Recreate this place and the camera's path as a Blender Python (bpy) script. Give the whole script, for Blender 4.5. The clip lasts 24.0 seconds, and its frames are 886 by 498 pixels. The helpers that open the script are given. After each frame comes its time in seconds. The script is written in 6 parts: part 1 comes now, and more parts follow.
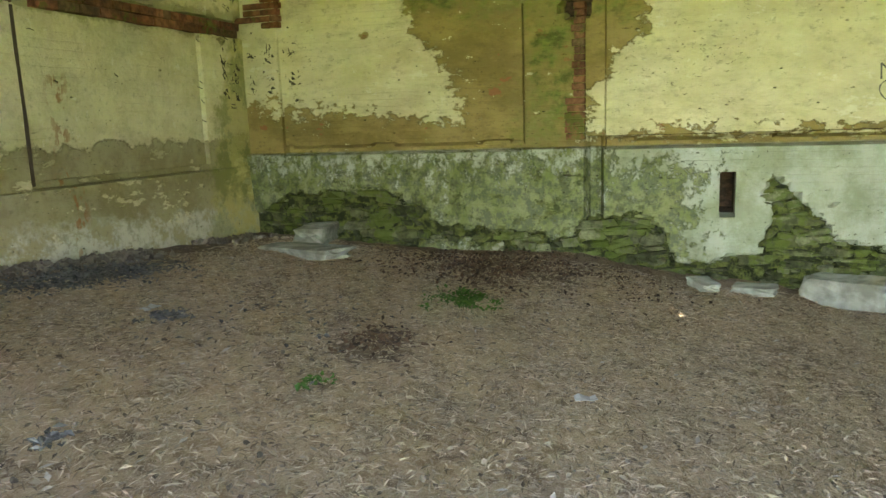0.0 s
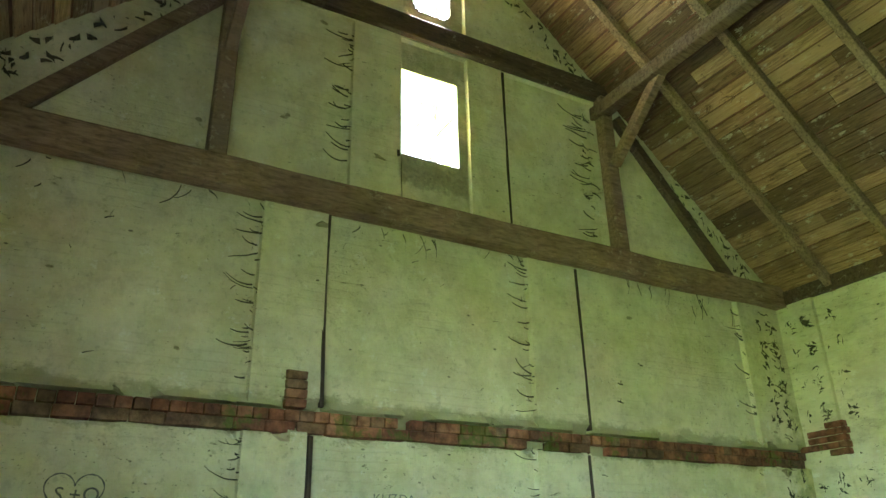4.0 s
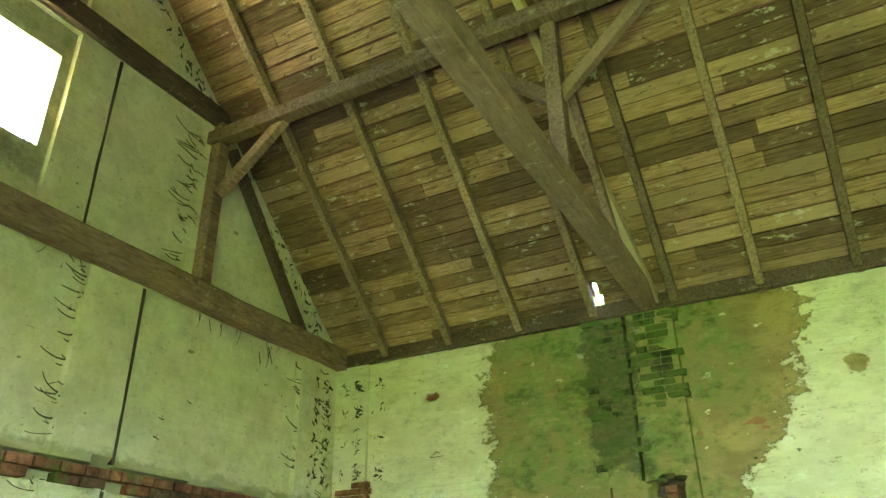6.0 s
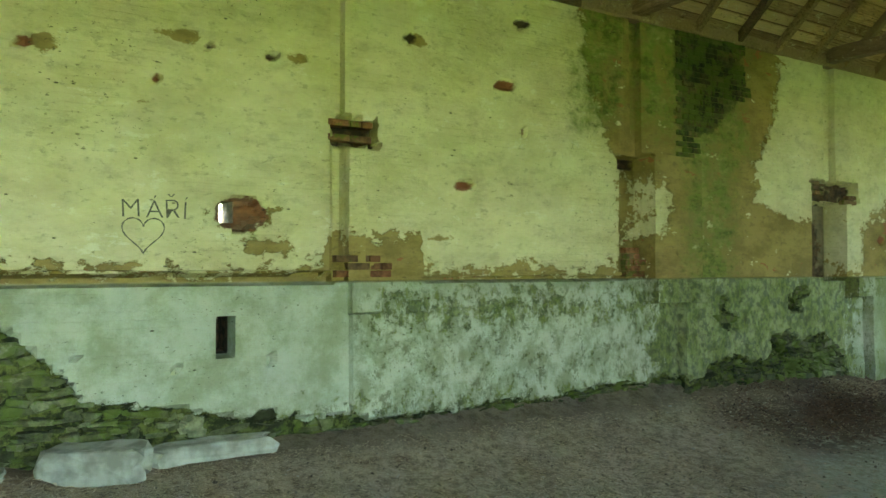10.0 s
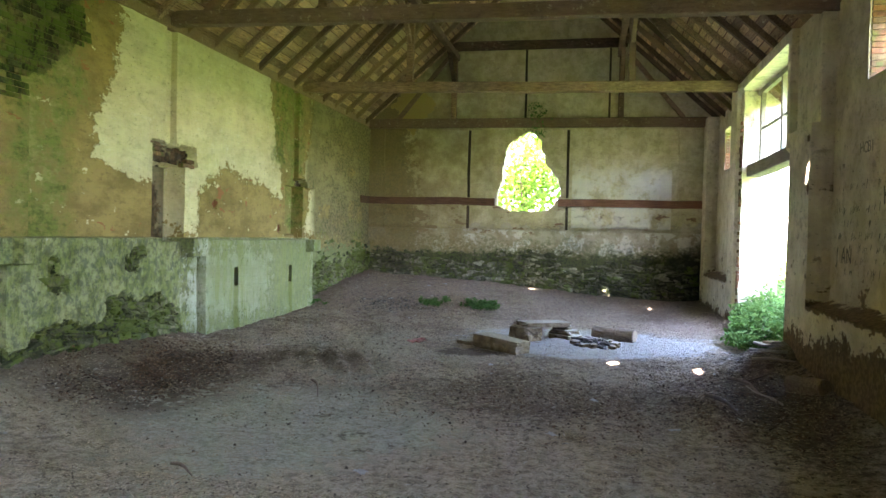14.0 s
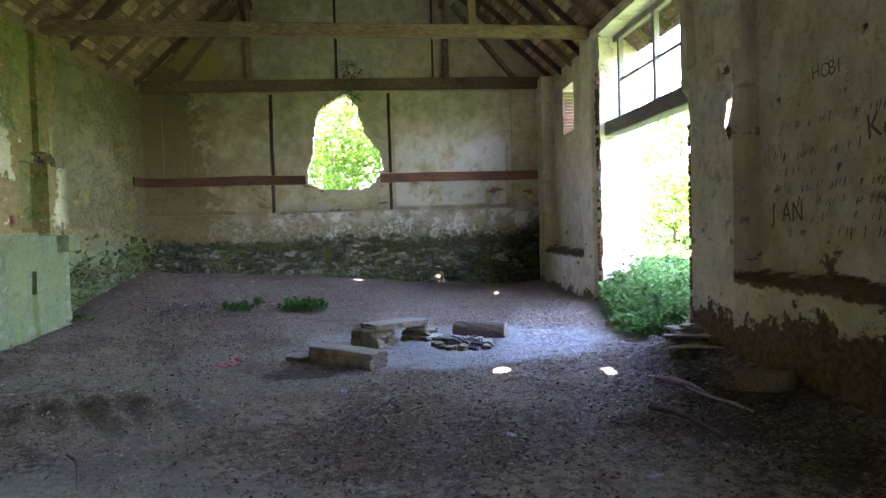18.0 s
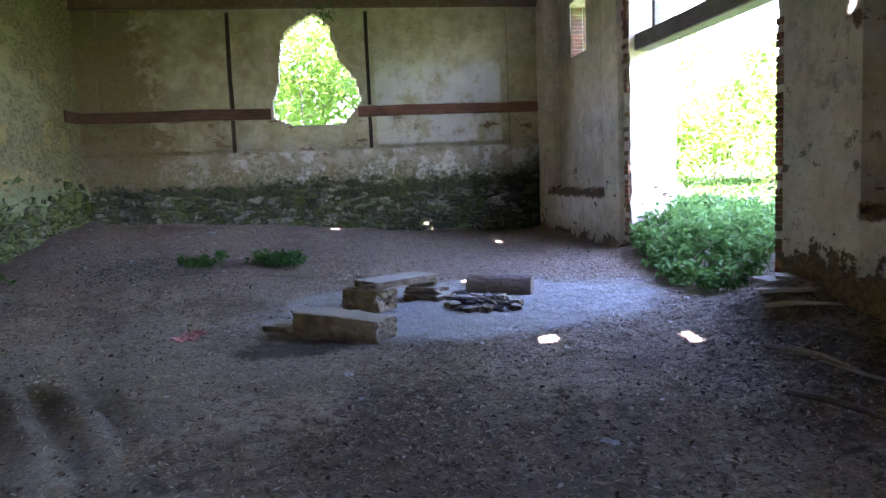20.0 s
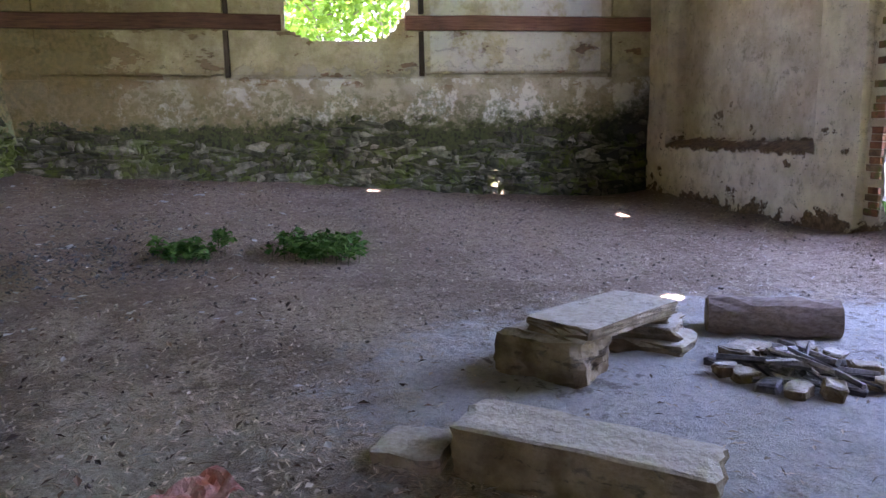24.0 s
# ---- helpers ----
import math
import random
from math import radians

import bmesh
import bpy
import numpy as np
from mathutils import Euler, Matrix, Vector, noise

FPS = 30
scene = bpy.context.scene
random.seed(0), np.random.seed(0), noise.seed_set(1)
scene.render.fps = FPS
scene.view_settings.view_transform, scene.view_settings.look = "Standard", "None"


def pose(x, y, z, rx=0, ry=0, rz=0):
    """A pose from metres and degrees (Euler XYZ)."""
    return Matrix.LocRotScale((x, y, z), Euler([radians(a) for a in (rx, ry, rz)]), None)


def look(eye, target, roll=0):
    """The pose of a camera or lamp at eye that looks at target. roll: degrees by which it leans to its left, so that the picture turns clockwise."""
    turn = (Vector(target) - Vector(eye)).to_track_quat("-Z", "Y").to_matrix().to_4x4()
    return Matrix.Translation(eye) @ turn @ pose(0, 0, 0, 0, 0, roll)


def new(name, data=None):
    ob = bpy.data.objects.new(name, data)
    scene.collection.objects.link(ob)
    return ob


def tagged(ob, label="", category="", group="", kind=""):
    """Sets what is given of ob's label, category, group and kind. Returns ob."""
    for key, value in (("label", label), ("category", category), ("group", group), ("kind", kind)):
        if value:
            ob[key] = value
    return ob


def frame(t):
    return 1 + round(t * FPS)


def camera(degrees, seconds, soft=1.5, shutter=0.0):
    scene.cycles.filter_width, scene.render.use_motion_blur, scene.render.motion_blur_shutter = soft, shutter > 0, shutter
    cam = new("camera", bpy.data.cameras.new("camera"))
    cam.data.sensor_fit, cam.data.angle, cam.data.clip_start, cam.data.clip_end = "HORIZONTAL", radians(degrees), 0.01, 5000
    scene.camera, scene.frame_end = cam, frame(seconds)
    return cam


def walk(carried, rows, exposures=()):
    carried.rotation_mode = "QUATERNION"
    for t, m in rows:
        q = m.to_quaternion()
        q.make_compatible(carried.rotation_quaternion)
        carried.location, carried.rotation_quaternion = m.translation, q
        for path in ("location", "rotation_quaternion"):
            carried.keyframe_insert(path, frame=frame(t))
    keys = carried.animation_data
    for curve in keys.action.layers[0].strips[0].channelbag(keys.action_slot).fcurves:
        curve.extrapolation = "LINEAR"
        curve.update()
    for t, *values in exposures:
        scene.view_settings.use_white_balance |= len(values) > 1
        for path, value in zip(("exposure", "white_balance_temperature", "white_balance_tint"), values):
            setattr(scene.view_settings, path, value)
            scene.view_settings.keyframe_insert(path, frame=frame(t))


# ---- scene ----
cam = camera(62.0, 24.0)
PATH = [
    (0, (0.867, -1.885, 2.736), (-0.997, -2.524, 2.397), -2.0),
    (0.5, (0.790, -1.844, 2.731), (-0.695, -3.146, 2.418), -2.4),
    (1, (0.800, -1.800, 2.737), (-0.334, -3.425, 2.466), -2.9),
    (1.5, (0.815, -1.792, 2.732), (-0.125, -3.552, 2.588), -2.8),
    (3.5, (0.835, -1.673, 2.677), (-0.003, -3.396, 3.252), -1.0),
    (4, (0.828, -1.518, 2.798), (-0.082, -3.105, 3.606), -1.3),
    (4.5, (0.767, -1.335, 2.825), (-0.172, -2.801, 3.81), -2.3),
    (5, (0.666, -1.207, 2.821), (-0.406, -2.562, 3.829), -3.3),
    (5.5, (0.549, -1.255, 2.806), (-0.816, -2.359, 3.764), -2.4),
    (6, (0.414, -1.392, 2.759), (-1.16, -2.232, 3.663), -0.9),
    (6.5, (0.307, -1.495, 2.77), (-1.351, -2.254, 3.59), 0.2),
    (7, (0.194, -1.589, 2.718), (-1.609, -2.22, 3.311), -0.4),
    (7.5, (-0.04, -1.421, 2.762), (-1.939, -1.929, 3.132), -1.1),
    (8, (-0.291, -1.287, 2.734), (-2.256, -1.601, 2.932), -1.4),
    (8.5, (-0.464, -1.271, 2.661), (-2.454, -1.175, 2.833), -1.6),
    (9, (-0.605, -1.279, 2.566), (-2.527, -0.735, 2.671), -1.4),
    (9.5, (-0.603, -1.165, 2.514), (-2.416, -0.324, 2.592), -0.5),
    (11.5, (-0.56, -0.958, 2.58), (-1.963, 0.466, 2.522), 0.1),
    (12, (-0.535, -0.922, 2.581), (-1.783, 0.639, 2.505), 0.3),
    (12.4, (-0.52, -0.896, 2.589), (-1.603, 0.783, 2.505), 0.6),
    (12.5, (-0.531, -0.903, 2.582), (-1.579, 0.799, 2.507), 0.4),
    (13, (-0.554, -0.893, 2.591), (-1.419, 0.909, 2.521), 0.8),
    (13.5, (-0.604, -0.788, 2.588), (-1.201, 1.121, 2.549), 1.8),
    (14, (-0.687, -0.454, 2.538), (-1.083, 1.506, 2.5), 1.4),
    (14.5, (-0.882, -0.122, 2.552), (-1.121, 1.863, 2.499), 1.8),
    (15, (-1.206, 0.194, 2.577), (-1.277, 2.191, 2.5), 1.6),
    (15.5, (-1.359, 0.593, 2.563), (-1.376, 2.591, 2.48), 0.2),
    (16, (-1.493, 1.073, 2.568), (-1.439, 3.071, 2.495), -0.2),
    (16.5, (-1.662, 1.521, 2.567), (-1.479, 3.512, 2.508), -0.5),
    (17, (-1.692, 2.06, 2.472), (-1.55, 4.055, 2.47), -0.5),
    (17.5, (-1.792, 2.602, 2.406), (-1.655, 4.597, 2.392), -0.4),
    (18, (-1.865, 3.157, 2.349), (-1.7, 5.149, 2.28), -1.6),
    (18.5, (-1.984, 3.827, 2.3), (-1.76, 5.809, 2.155), -1.9),
    (20.5, (-2.556, 6.445, 2.035), (-2.289, 8.416, 1.824), -2.3),
    (21, (-2.739, 7.171, 1.998), (-2.491, 9.144, 1.778), -2.4),
    (21.5, (-2.883, 7.886, 1.959), (-2.646, 9.859, 1.739), -2.1),
    (22, (-3.084, 8.574, 1.959), (-2.846, 10.547, 1.737), -1.6),
    (22.5, (-3.246, 9.239, 1.94), (-3.03, 11.215, 1.721), -2.2),
    (23, (-3.397, 9.938, 1.948), (-3.24, 11.92, 1.729), -2.4),
    (23.5, (-3.557, 10.553, 1.95), (-3.353, 12.525, 1.692), -2.3),
    (24, (-3.632, 11.217, 1.947), (-3.283, 13.158, 1.613), -1.0),
]
UNIT = 0.86                     # metres to one unit of the plan
EXPOSURES = [(0.0, 5.8, 8100, 18), (1.5, 6.3, 6900, 5), (3.5, 6.1, 6000, 8), (5.0, 6.45, 5700, 13), (6.0, 6.5, 6200, 7), (7.0, 5.86, 7000, -1), (8.0, 5.65, 7600, -8), (9.5, 5.5, 7500, -6), (12.0, 5.95, 7000, 13),
             (14.0, 6.12, 6800, 27), (16.0, 6.08, 6400, 32), (17.0, 5.6, 6000, 34), (18.5, 5.68, 6000, 40), (20.5, 5.5, 5700, 41), (22.0, 5.55, 5700, 41), (23.0, 6.1, 6300, 45), (24.0, 5.85, 6500, 46)]
walk(cam, [(t, look(Vector(eye) * UNIT, Vector(target) * UNIT, roll)) for t, eye, target, roll in PATH], EXPOSURES)

# ---- world, sun ----
SUN_DIR = Vector((0.262, 0.288, -0.922)).normalized()      # the way the sunlight travels
world = bpy.data.worlds.new("world")
scene.world = world
world.use_nodes = True
sky = world.node_tree.nodes.new("ShaderNodeTexSky")
sky.sky_type = "NISHITA"
sky.sun_disc = False
sky.sun_elevation = math.asin(-SUN_DIR.z)
sky.sun_rotation = math.atan2(-SUN_DIR.x, -SUN_DIR.y)
world.node_tree.links.new(sky.outputs[0], world.node_tree.nodes["Background"].inputs[0])
world.node_tree.nodes["Background"].inputs[1].default_value = 0.15
sun = new("sun", bpy.data.lights.new("sun", "SUN"))
sun.data.energy, sun.data.angle, sun.data.color = 5.0, radians(0.5), (1.0, 0.95, 0.86)
sun.matrix_world = look((0, 0, 0), SUN_DIR)

# ---- plan ----
XL, XR = -8.43, 3.10            # inner faces of the long walls
YN, YF = -7.97, 24.50           # inner faces of the gables
XC = (XL + XR) / 2
EAVE, PITCH = 6.45, 0.90        # underside of the roof boards over the wall face, rise per metre
THICK = 0.62


def lean(y):
    """How far the door wall draws in towards the near gable."""
    return np.clip((6 - y) / 14, 0, 1) * 0.65


def half(y):
    return (XR - XL - lean(y)) / 2


def ridge_x(y):
    return XL + half(y)


def roof_z(x, y=YF):
    return EAVE + PITCH * (half(y) - abs(x - ridge_x(y)))


def smooth(a, b, v):
    t = np.clip((np.asarray(v, float) - a) / (b - a), 0, 1)
    return t * t * (3 - 2 * t)


def fbm(x, y, seed=0.0, octaves=3):
    """Cheap smooth noise on arrays, about -1 to 1."""
    x, y = np.asarray(x, float), np.asarray(y, float)
    total, amp, f = 0, 0.5, 1.0
    for i in range(octaves):
        s = seed * 7.13 + i * 3.7
        total = total + amp * (np.sin(f * (1.7 * x + 0.6 * y) + s + 1.3 * np.sin(f * (0.9 * y - 0.7 * x) + 2 * s))
                               + np.sin(f * (1.9 * y - 0.5 * x) + 2.1 * s + 1.1 * np.sin(f * (1.2 * x + 0.8 * y) - s))) / 2
        amp, f = amp * 0.55, f * 2.17
    return total


def gable_foot(x):
    return np.interp(x, (-8.4, -7.0, -4.6, -2.3, 0, 3.1), (1.25, 1.32, 1.49, 1.65, 1.69, 1.72))


def wall_foot(y):
    return np.interp(y, (-8, -7, -5.5, -3.4, -2, -0.8, 2, 4.5, 6.5, 8.3, 10, 11.7, 12.6, 14.5, 18.3, 20, 22, 24.2), (1.25, 1.2, 1.07, 1.05, 0.82, 0.70, 0.72, 0.74, 0.79, 0.80, 0.78, 0.70, 0.60, 0.50, 0.56, 0.87, 1.1, 1.29))


def floor_z(x, y):
    z = 0.12 + 0.16 * smooth(9, 15, y) + (gable_foot(x) - 0.12) * smooth(5.8, -8.2, y) ** 1.25
    return z + (0.78 - 0.55 * smooth(-6.5, 2.8, x)) * smooth(14.5, 24.2, y)


def ground_z(x, y):
    x, y = np.asarray(x, float), np.asarray(y, float)
    inside_x = np.clip(x, XL, XR)
    yy = np.clip(y, YN - 0.5, YF + 0.5)
    z = floor_z(inside_x, yy)
    z = z + (wall_foot(yy) - floor_z(XL, yy)) * np.exp(-(inside_x - XL) / 1.1)
    z = z + 0.30 * np.exp(-(XR - 0.3 - inside_x) / 0.8) * (1 - 0.6 * smooth(18, 20, yy))
    z = z + 0.22 * np.exp(-((x - 2.6) ** 2 + (y - 13.4) ** 2) / 0.5)
    rut = np.exp(-((x + 5.2) ** 2 / 1.6 + (y - 11.9) ** 2 / 0.7))
    z = z - 0.08 * np.exp(-((x + 4.6) ** 2 / 2.5 + (y - 9.0) ** 2 / 1.6)) + (0.14 + 0.075 * np.sin(13 * (x + 0.6 * y))) * rut
    z = z + 0.040 * fbm(x * 1.6, y * 1.6, 2.0) + 0.030 * fbm(x * 6, y * 6, 5.0) * smooth(-0.3, 0.4, fbm(x * 0.8, y * 0.8, 8.0) + 0.2)
    out = smooth(0, 1.2, np.maximum(np.maximum(XL - 0.6 - x, x - XR - 0.4), np.maximum(YN - 0.6 - y, y - YF - 0.6)))
    outside = 0.62 + 0.10 * fbm(x * 0.35, y * 0.35, 1.0) + 0.02 * np.clip(x - 10, 0, 400)
    return z * (1 - out) + outside * out


# ---- materials ----
class S:
    """A socket with arithmetic, for writing masks."""

    def __init__(self, nt, sock):
        self.nt, self.sock = nt, sock

    def op(self, kind, other=None, third=None, flip=False):
        n = self.nt.nodes.new("ShaderNodeMath")
        n.operation = kind
        args = [self, other, third]
        if flip:
            args[0], args[1] = args[1], args[0]
        for i, a in enumerate(args):
            if isinstance(a, S):
                self.nt.links.new(a.sock, n.inputs[i])
            elif a is not None:
                n.inputs[i].default_value = a
        return S(self.nt, n.outputs[0])

    def __add__(self, o): return self.op("ADD", o)
    def __radd__(self, o): return self.op("ADD", o)
    def __sub__(self, o): return self.op("SUBTRACT", o)
    def __rsub__(self, o): return self.op("SUBTRACT", o, flip=True)
    def __mul__(self, o): return self.op("MULTIPLY", o)
    def __rmul__(self, o): return self.op("MULTIPLY", o)
    def most(self, o): return self.op("MAXIMUM", o)
    def least(self, o): return self.op("MINIMUM", o)
    def size(self): return self.op("ABSOLUTE")

    def ramp(self, lo, hi, a=0.0, b=1.0):
        n = self.nt.nodes.new("ShaderNodeMapRange")
        n.interpolation_type = "SMOOTHSTEP"
        self.nt.links.new(self.sock, n.inputs[0])
        for i, v in ((1, lo), (2, hi), (3, a), (4, b)):
            n.inputs[i].default_value = v
        return S(self.nt, n.outputs[0])


class Mat:
    def __init__(self, name, rough=0.9, metal=0.0, place=False):
        self.m = bpy.data.materials.new(name)
        self.m.use_nodes = True
        self.nt = self.m.node_tree
        self.b = self.nt.nodes["Principled BSDF"]
        self.b.inputs["Roughness"].default_value, self.b.inputs["Metallic"].default_value = rough, metal
        self.b.inputs["Specular IOR Level"].default_value = 0.25
        mp = self.nt.nodes.new("ShaderNodeMapping")       # from metres to the plan's units
        mp.inputs["Scale"].default_value = (1 / UNIT,) * 3
        source = self.nt.nodes.new("ShaderNodeNewGeometry").outputs["Position"] if place else self.nt.nodes.new("ShaderNodeTexCoord").outputs["Object"]
        self.nt.links.new(source, mp.inputs[0])
        self.coord = mp.outputs[0]

    def xyz(self):
        n = self.nt.nodes.new("ShaderNodeSeparateXYZ")
        self.nt.links.new(self.coord, n.inputs[0])
        return [S(self.nt, o) for o in n.outputs]

    def noise(self, scale, detail=4, rough=0.55, stretch=(1, 1, 1), distort=0.0, kind="fac"):
        mp = self.nt.nodes.new("ShaderNodeMapping")
        mp.inputs["Scale"].default_value = stretch
        n = self.nt.nodes.new("ShaderNodeTexNoise")
        self.nt.links.new(self.coord, mp.inputs[0])
        self.nt.links.new(mp.outputs[0], n.inputs["Vector"])
        for k, v in (("Scale", scale), ("Detail", detail), ("Roughness", rough), ("Distortion", distort)):
            n.inputs[k].default_value = v
        return S(self.nt, n.outputs[0])

    def cells(self, scale, stretch=(1, 1, 1), feature="F1"):
        mp = self.nt.nodes.new("ShaderNodeMapping")
        mp.inputs["Scale"].default_value = stretch
        n = self.nt.nodes.new("ShaderNodeTexVoronoi")
        n.feature = feature
        n.inputs["Scale"].default_value = scale
        self.nt.links.new(self.coord, mp.inputs[0])
        self.nt.links.new(mp.outputs[0], n.inputs["Vector"])
        return S(self.nt, n.outputs[0])

    def attr(self, name):
        n = self.nt.nodes.new("ShaderNodeAttribute")
        n.attribute_name = name
        return S(self.nt, n.outputs["Fac"])

    def random(self):
        return S(self.nt, self.nt.nodes.new("ShaderNodeObjectInfo").outputs["Random"])

    def island(self):
        return S(self.nt, self.nt.nodes.new("ShaderNodeNewGeometry").outputs["Random Per Island"])

    def rgb(self, c):
        n = self.nt.nodes.new("ShaderNodeRGB")
        n.outputs[0].default_value = (*c, 1)
        return n.outputs[0]

    def mix(self, fac, a, b, blend="MIX"):
        n = self.nt.nodes.new("ShaderNodeMix")
        n.data_type, n.blend_type, n.clamp_factor = "RGBA", blend, True
        if isinstance(fac, S):
            self.nt.links.new(fac.sock, n.inputs[0])
        else:
            n.inputs[0].default_value = fac
        for i, c in ((6, a), (7, b)):
            if isinstance(c, tuple):
                n.inputs[i].default_value = (*c, 1)
            else:
                self.nt.links.new(c, n.inputs[i])
        return n.outputs[2]

    def ramp(self, fac, stops):
        n = self.nt.nodes.new("ShaderNodeValToRGB")
        self.nt.links.new(fac.sock, n.inputs[0])
        el = n.color_ramp.elements
        while len(el) < len(stops):
            el.new(0.5)
        for e, (p, c) in zip(el, stops):
            e.position, e.color = p, (*c, 1)
        return n.outputs[0]

    def scale(self, col, fac):
        """Colour times a number."""
        n = self.nt.nodes.new("ShaderNodeVectorMath")
        n.operation = "SCALE"
        self.nt.links.new(col, n.inputs[0])
        self.nt.links.new(fac.sock, n.inputs["Scale"])
        return n.outputs[0]

    def done(self, col, height=None, bump=0.5, depth=0.02, rough=None):
        if isinstance(col, tuple):
            self.b.inputs["Base Color"].default_value = (*col, 1)
        else:
            self.nt.links.new(col, self.b.inputs["Base Color"])
        if height is not None:
            n = self.nt.nodes.new("ShaderNodeBump")
            n.inputs["Strength"].default_value, n.inputs["Distance"].default_value = bump, depth
            self.nt.links.new(height.sock, n.inputs["Height"])
            self.nt.links.new(n.outputs[0], self.b.inputs["Normal"])
        if rough is not None:
            self.nt.links.new(rough.sock, self.b.inputs["Roughness"])
        return self.m


LIME, LIME2 = (0.75, 0.69, 0.43), (0.57, 0.51, 0.28)
TAN, TAN2 = (0.37, 0.275, 0.10), (0.23, 0.17, 0.06)
MOSS = (0.10, 0.14, 0.022)


def plaster(name, paint, run=(1, 1, 1), stain=1.0):
    """Old limewashed render. paint(mat, x, y, z, big, mid, fine, lime, jag) gives the colour and the thickness of the coat."""
    k = Mat(name, 0.93)
    x, y, z = k.xyz()
    big, mid, fine = k.noise(0.55, 5, 0.6), k.noise(2.2, 7, 0.7, run), k.noise(14, 6, 0.65, run)
    teeth = k.noise(6.5, 6, 0.72, (1, 0.8, 1.25))
    jag = (mid - 0.5) * 1.2 + (teeth - 0.5) * 1.2
    blotch = k.noise(5.0, 8, 0.75, run)
    lime = k.mix(mid.ramp(0.30, 0.74), LIME, LIME2)
    lime = k.mix(blotch.ramp(0.50, 0.66) * (0.40 * stain), lime, (0.36, 0.32, 0.18))
    lime = k.mix(fine.ramp(0.58, 0.68) * (0.45 * stain), lime, (0.27, 0.24, 0.14))
    lime = k.mix(blotch.ramp(0.42, 0.34) * 0.6, lime, (0.80, 0.77, 0.60))
    course = ((z * 11.4 + (mid - 0.5) * 0.8).op("FRACT") - 0.5).size().ramp(0.38, 0.48) * k.noise(1.7, 5, 0.65, (0.6, 0.6, 1.0)).ramp(0.48, 0.60)
    lime = k.mix(course * 0.13, lime, (0.30, 0.26, 0.15))
    col, coat = paint(k, x, y, z, big, mid, fine, lime, jag)
    specks = k.cells(3.3, (1, 1, 2.2)).ramp(0.075, 0.05) * k.noise(1.1, 3).ramp(0.45, 0.6)
    col = k.mix(specks * 0.85, col, (0.06, 0.055, 0.035))
    cracks = k.noise(4.2, 8, 0.74, (0.8, 0.75, 3.2), 0.9).ramp(0.64, 0.665) * k.noise(1.3, 4).ramp(0.48, 0.62)
    pits = k.noise(24, 4, 0.6, (1, 0.75, 1.6)).ramp(0.655, 0.68) * k.noise(0.9, 4).ramp(0.46, 0.62)
    col = k.mix(cracks.most(pits) * 0.8, col, (0.065, 0.055, 0.03))
    h = mid * 0.32 + fine * 0.20 + blotch * 0.17 + coat * 0.38 - specks * 0.8 - cracks * 0.6 - pits * 0.4 - course * 0.04
    return k.done(col, h, 1.0, 0.06)


def paint_near(k, x, y, z, big, mid, fine, lime, jag):
    bare = (z - 2.60 - (x + 8).ramp(0, 7) * 0.06 + jag * 0.42).ramp(0.03, -0.03)
    spots = (k.noise(2.6, 2, 0.4, (1, 1, 1.8)) + jag * 0.05).ramp(0.735, 0.75)
    chips = (k.noise(2.6, 7, 0.7, (0.7, 0.7, 1.7)) + jag * 0.16).ramp(0.575, 0.59) * z.ramp(2.1, 2.5, 1, 0.6)
    bare = bare.most(spots) * (1 - chips)
    render = k.mix(mid.ramp(0.38, 0.64), (0.40, 0.355, 0.20), (0.28, 0.24, 0.115))
    render = k.mix(fine.ramp(0.55, 0.68) * 0.5, render, (0.18, 0.15, 0.09))
    col = k.mix(bare, lime, render)
    foot = (z - 1.85 - (x + 3) * 0.03 + jag * 0.5).ramp(0.15, -0.1) * (mid + jag * 0.1).ramp(0.40, 0.52)
    col = k.mix(foot * 0.9, col, k.mix(fine.ramp(0.45, 0.65), (0.62, 0.61, 0.50), (0.40, 0.39, 0.29)))
    rust = (x + 5.14).size().ramp(0.22, 0.0) * k.noise(9, 4, 0.6, (1, 1, 0.5)).ramp(0.55, 0.62) * z.ramp(3.45, 3.25)
    col = k.mix(rust * 0.8, col, (0.36, 0.15, 0.05))
    corner = (x * -1 - 7.6 + jag * 0.7 - (z - 2.6) * 0.35).ramp(-0.1, 0.25)
    col = k.mix(corner * 0.65, col, k.mix(mid.ramp(0.45, 0.55), (0.48, 0.42, 0.12), (0.20, 0.22, 0.05)))
    sill = (x + 2.8).size().ramp(0.50, 0.44) * (z - 7.02 + jag * 0.35).size().ramp(0.24, 0.12)
    col = k.mix(sill * 0.75, col, k.mix(fine.ramp(0.4, 0.6), (0.16, 0.12, 0.08), (0.32, 0.27, 0.18)))
    niche = (x + 2.83).size().ramp(0.46, 0.44) * z.ramp(6.5, 6.6) * k.noise(2.6, 7, 0.7).ramp(0.36, 0.62, 0.1, 0.6)
    col = k.mix(niche, col, (0.26, 0.24, 0.13))
    under = (z - 3.95 + jag * 0.35).ramp(-0.02, 0.06) * (z - 4.32 + jag * 0.3).ramp(0.05, -0.05)
    col = k.mix(under * 0.55, col, (0.22, 0.21, 0.08))
    return col, 1 - bare


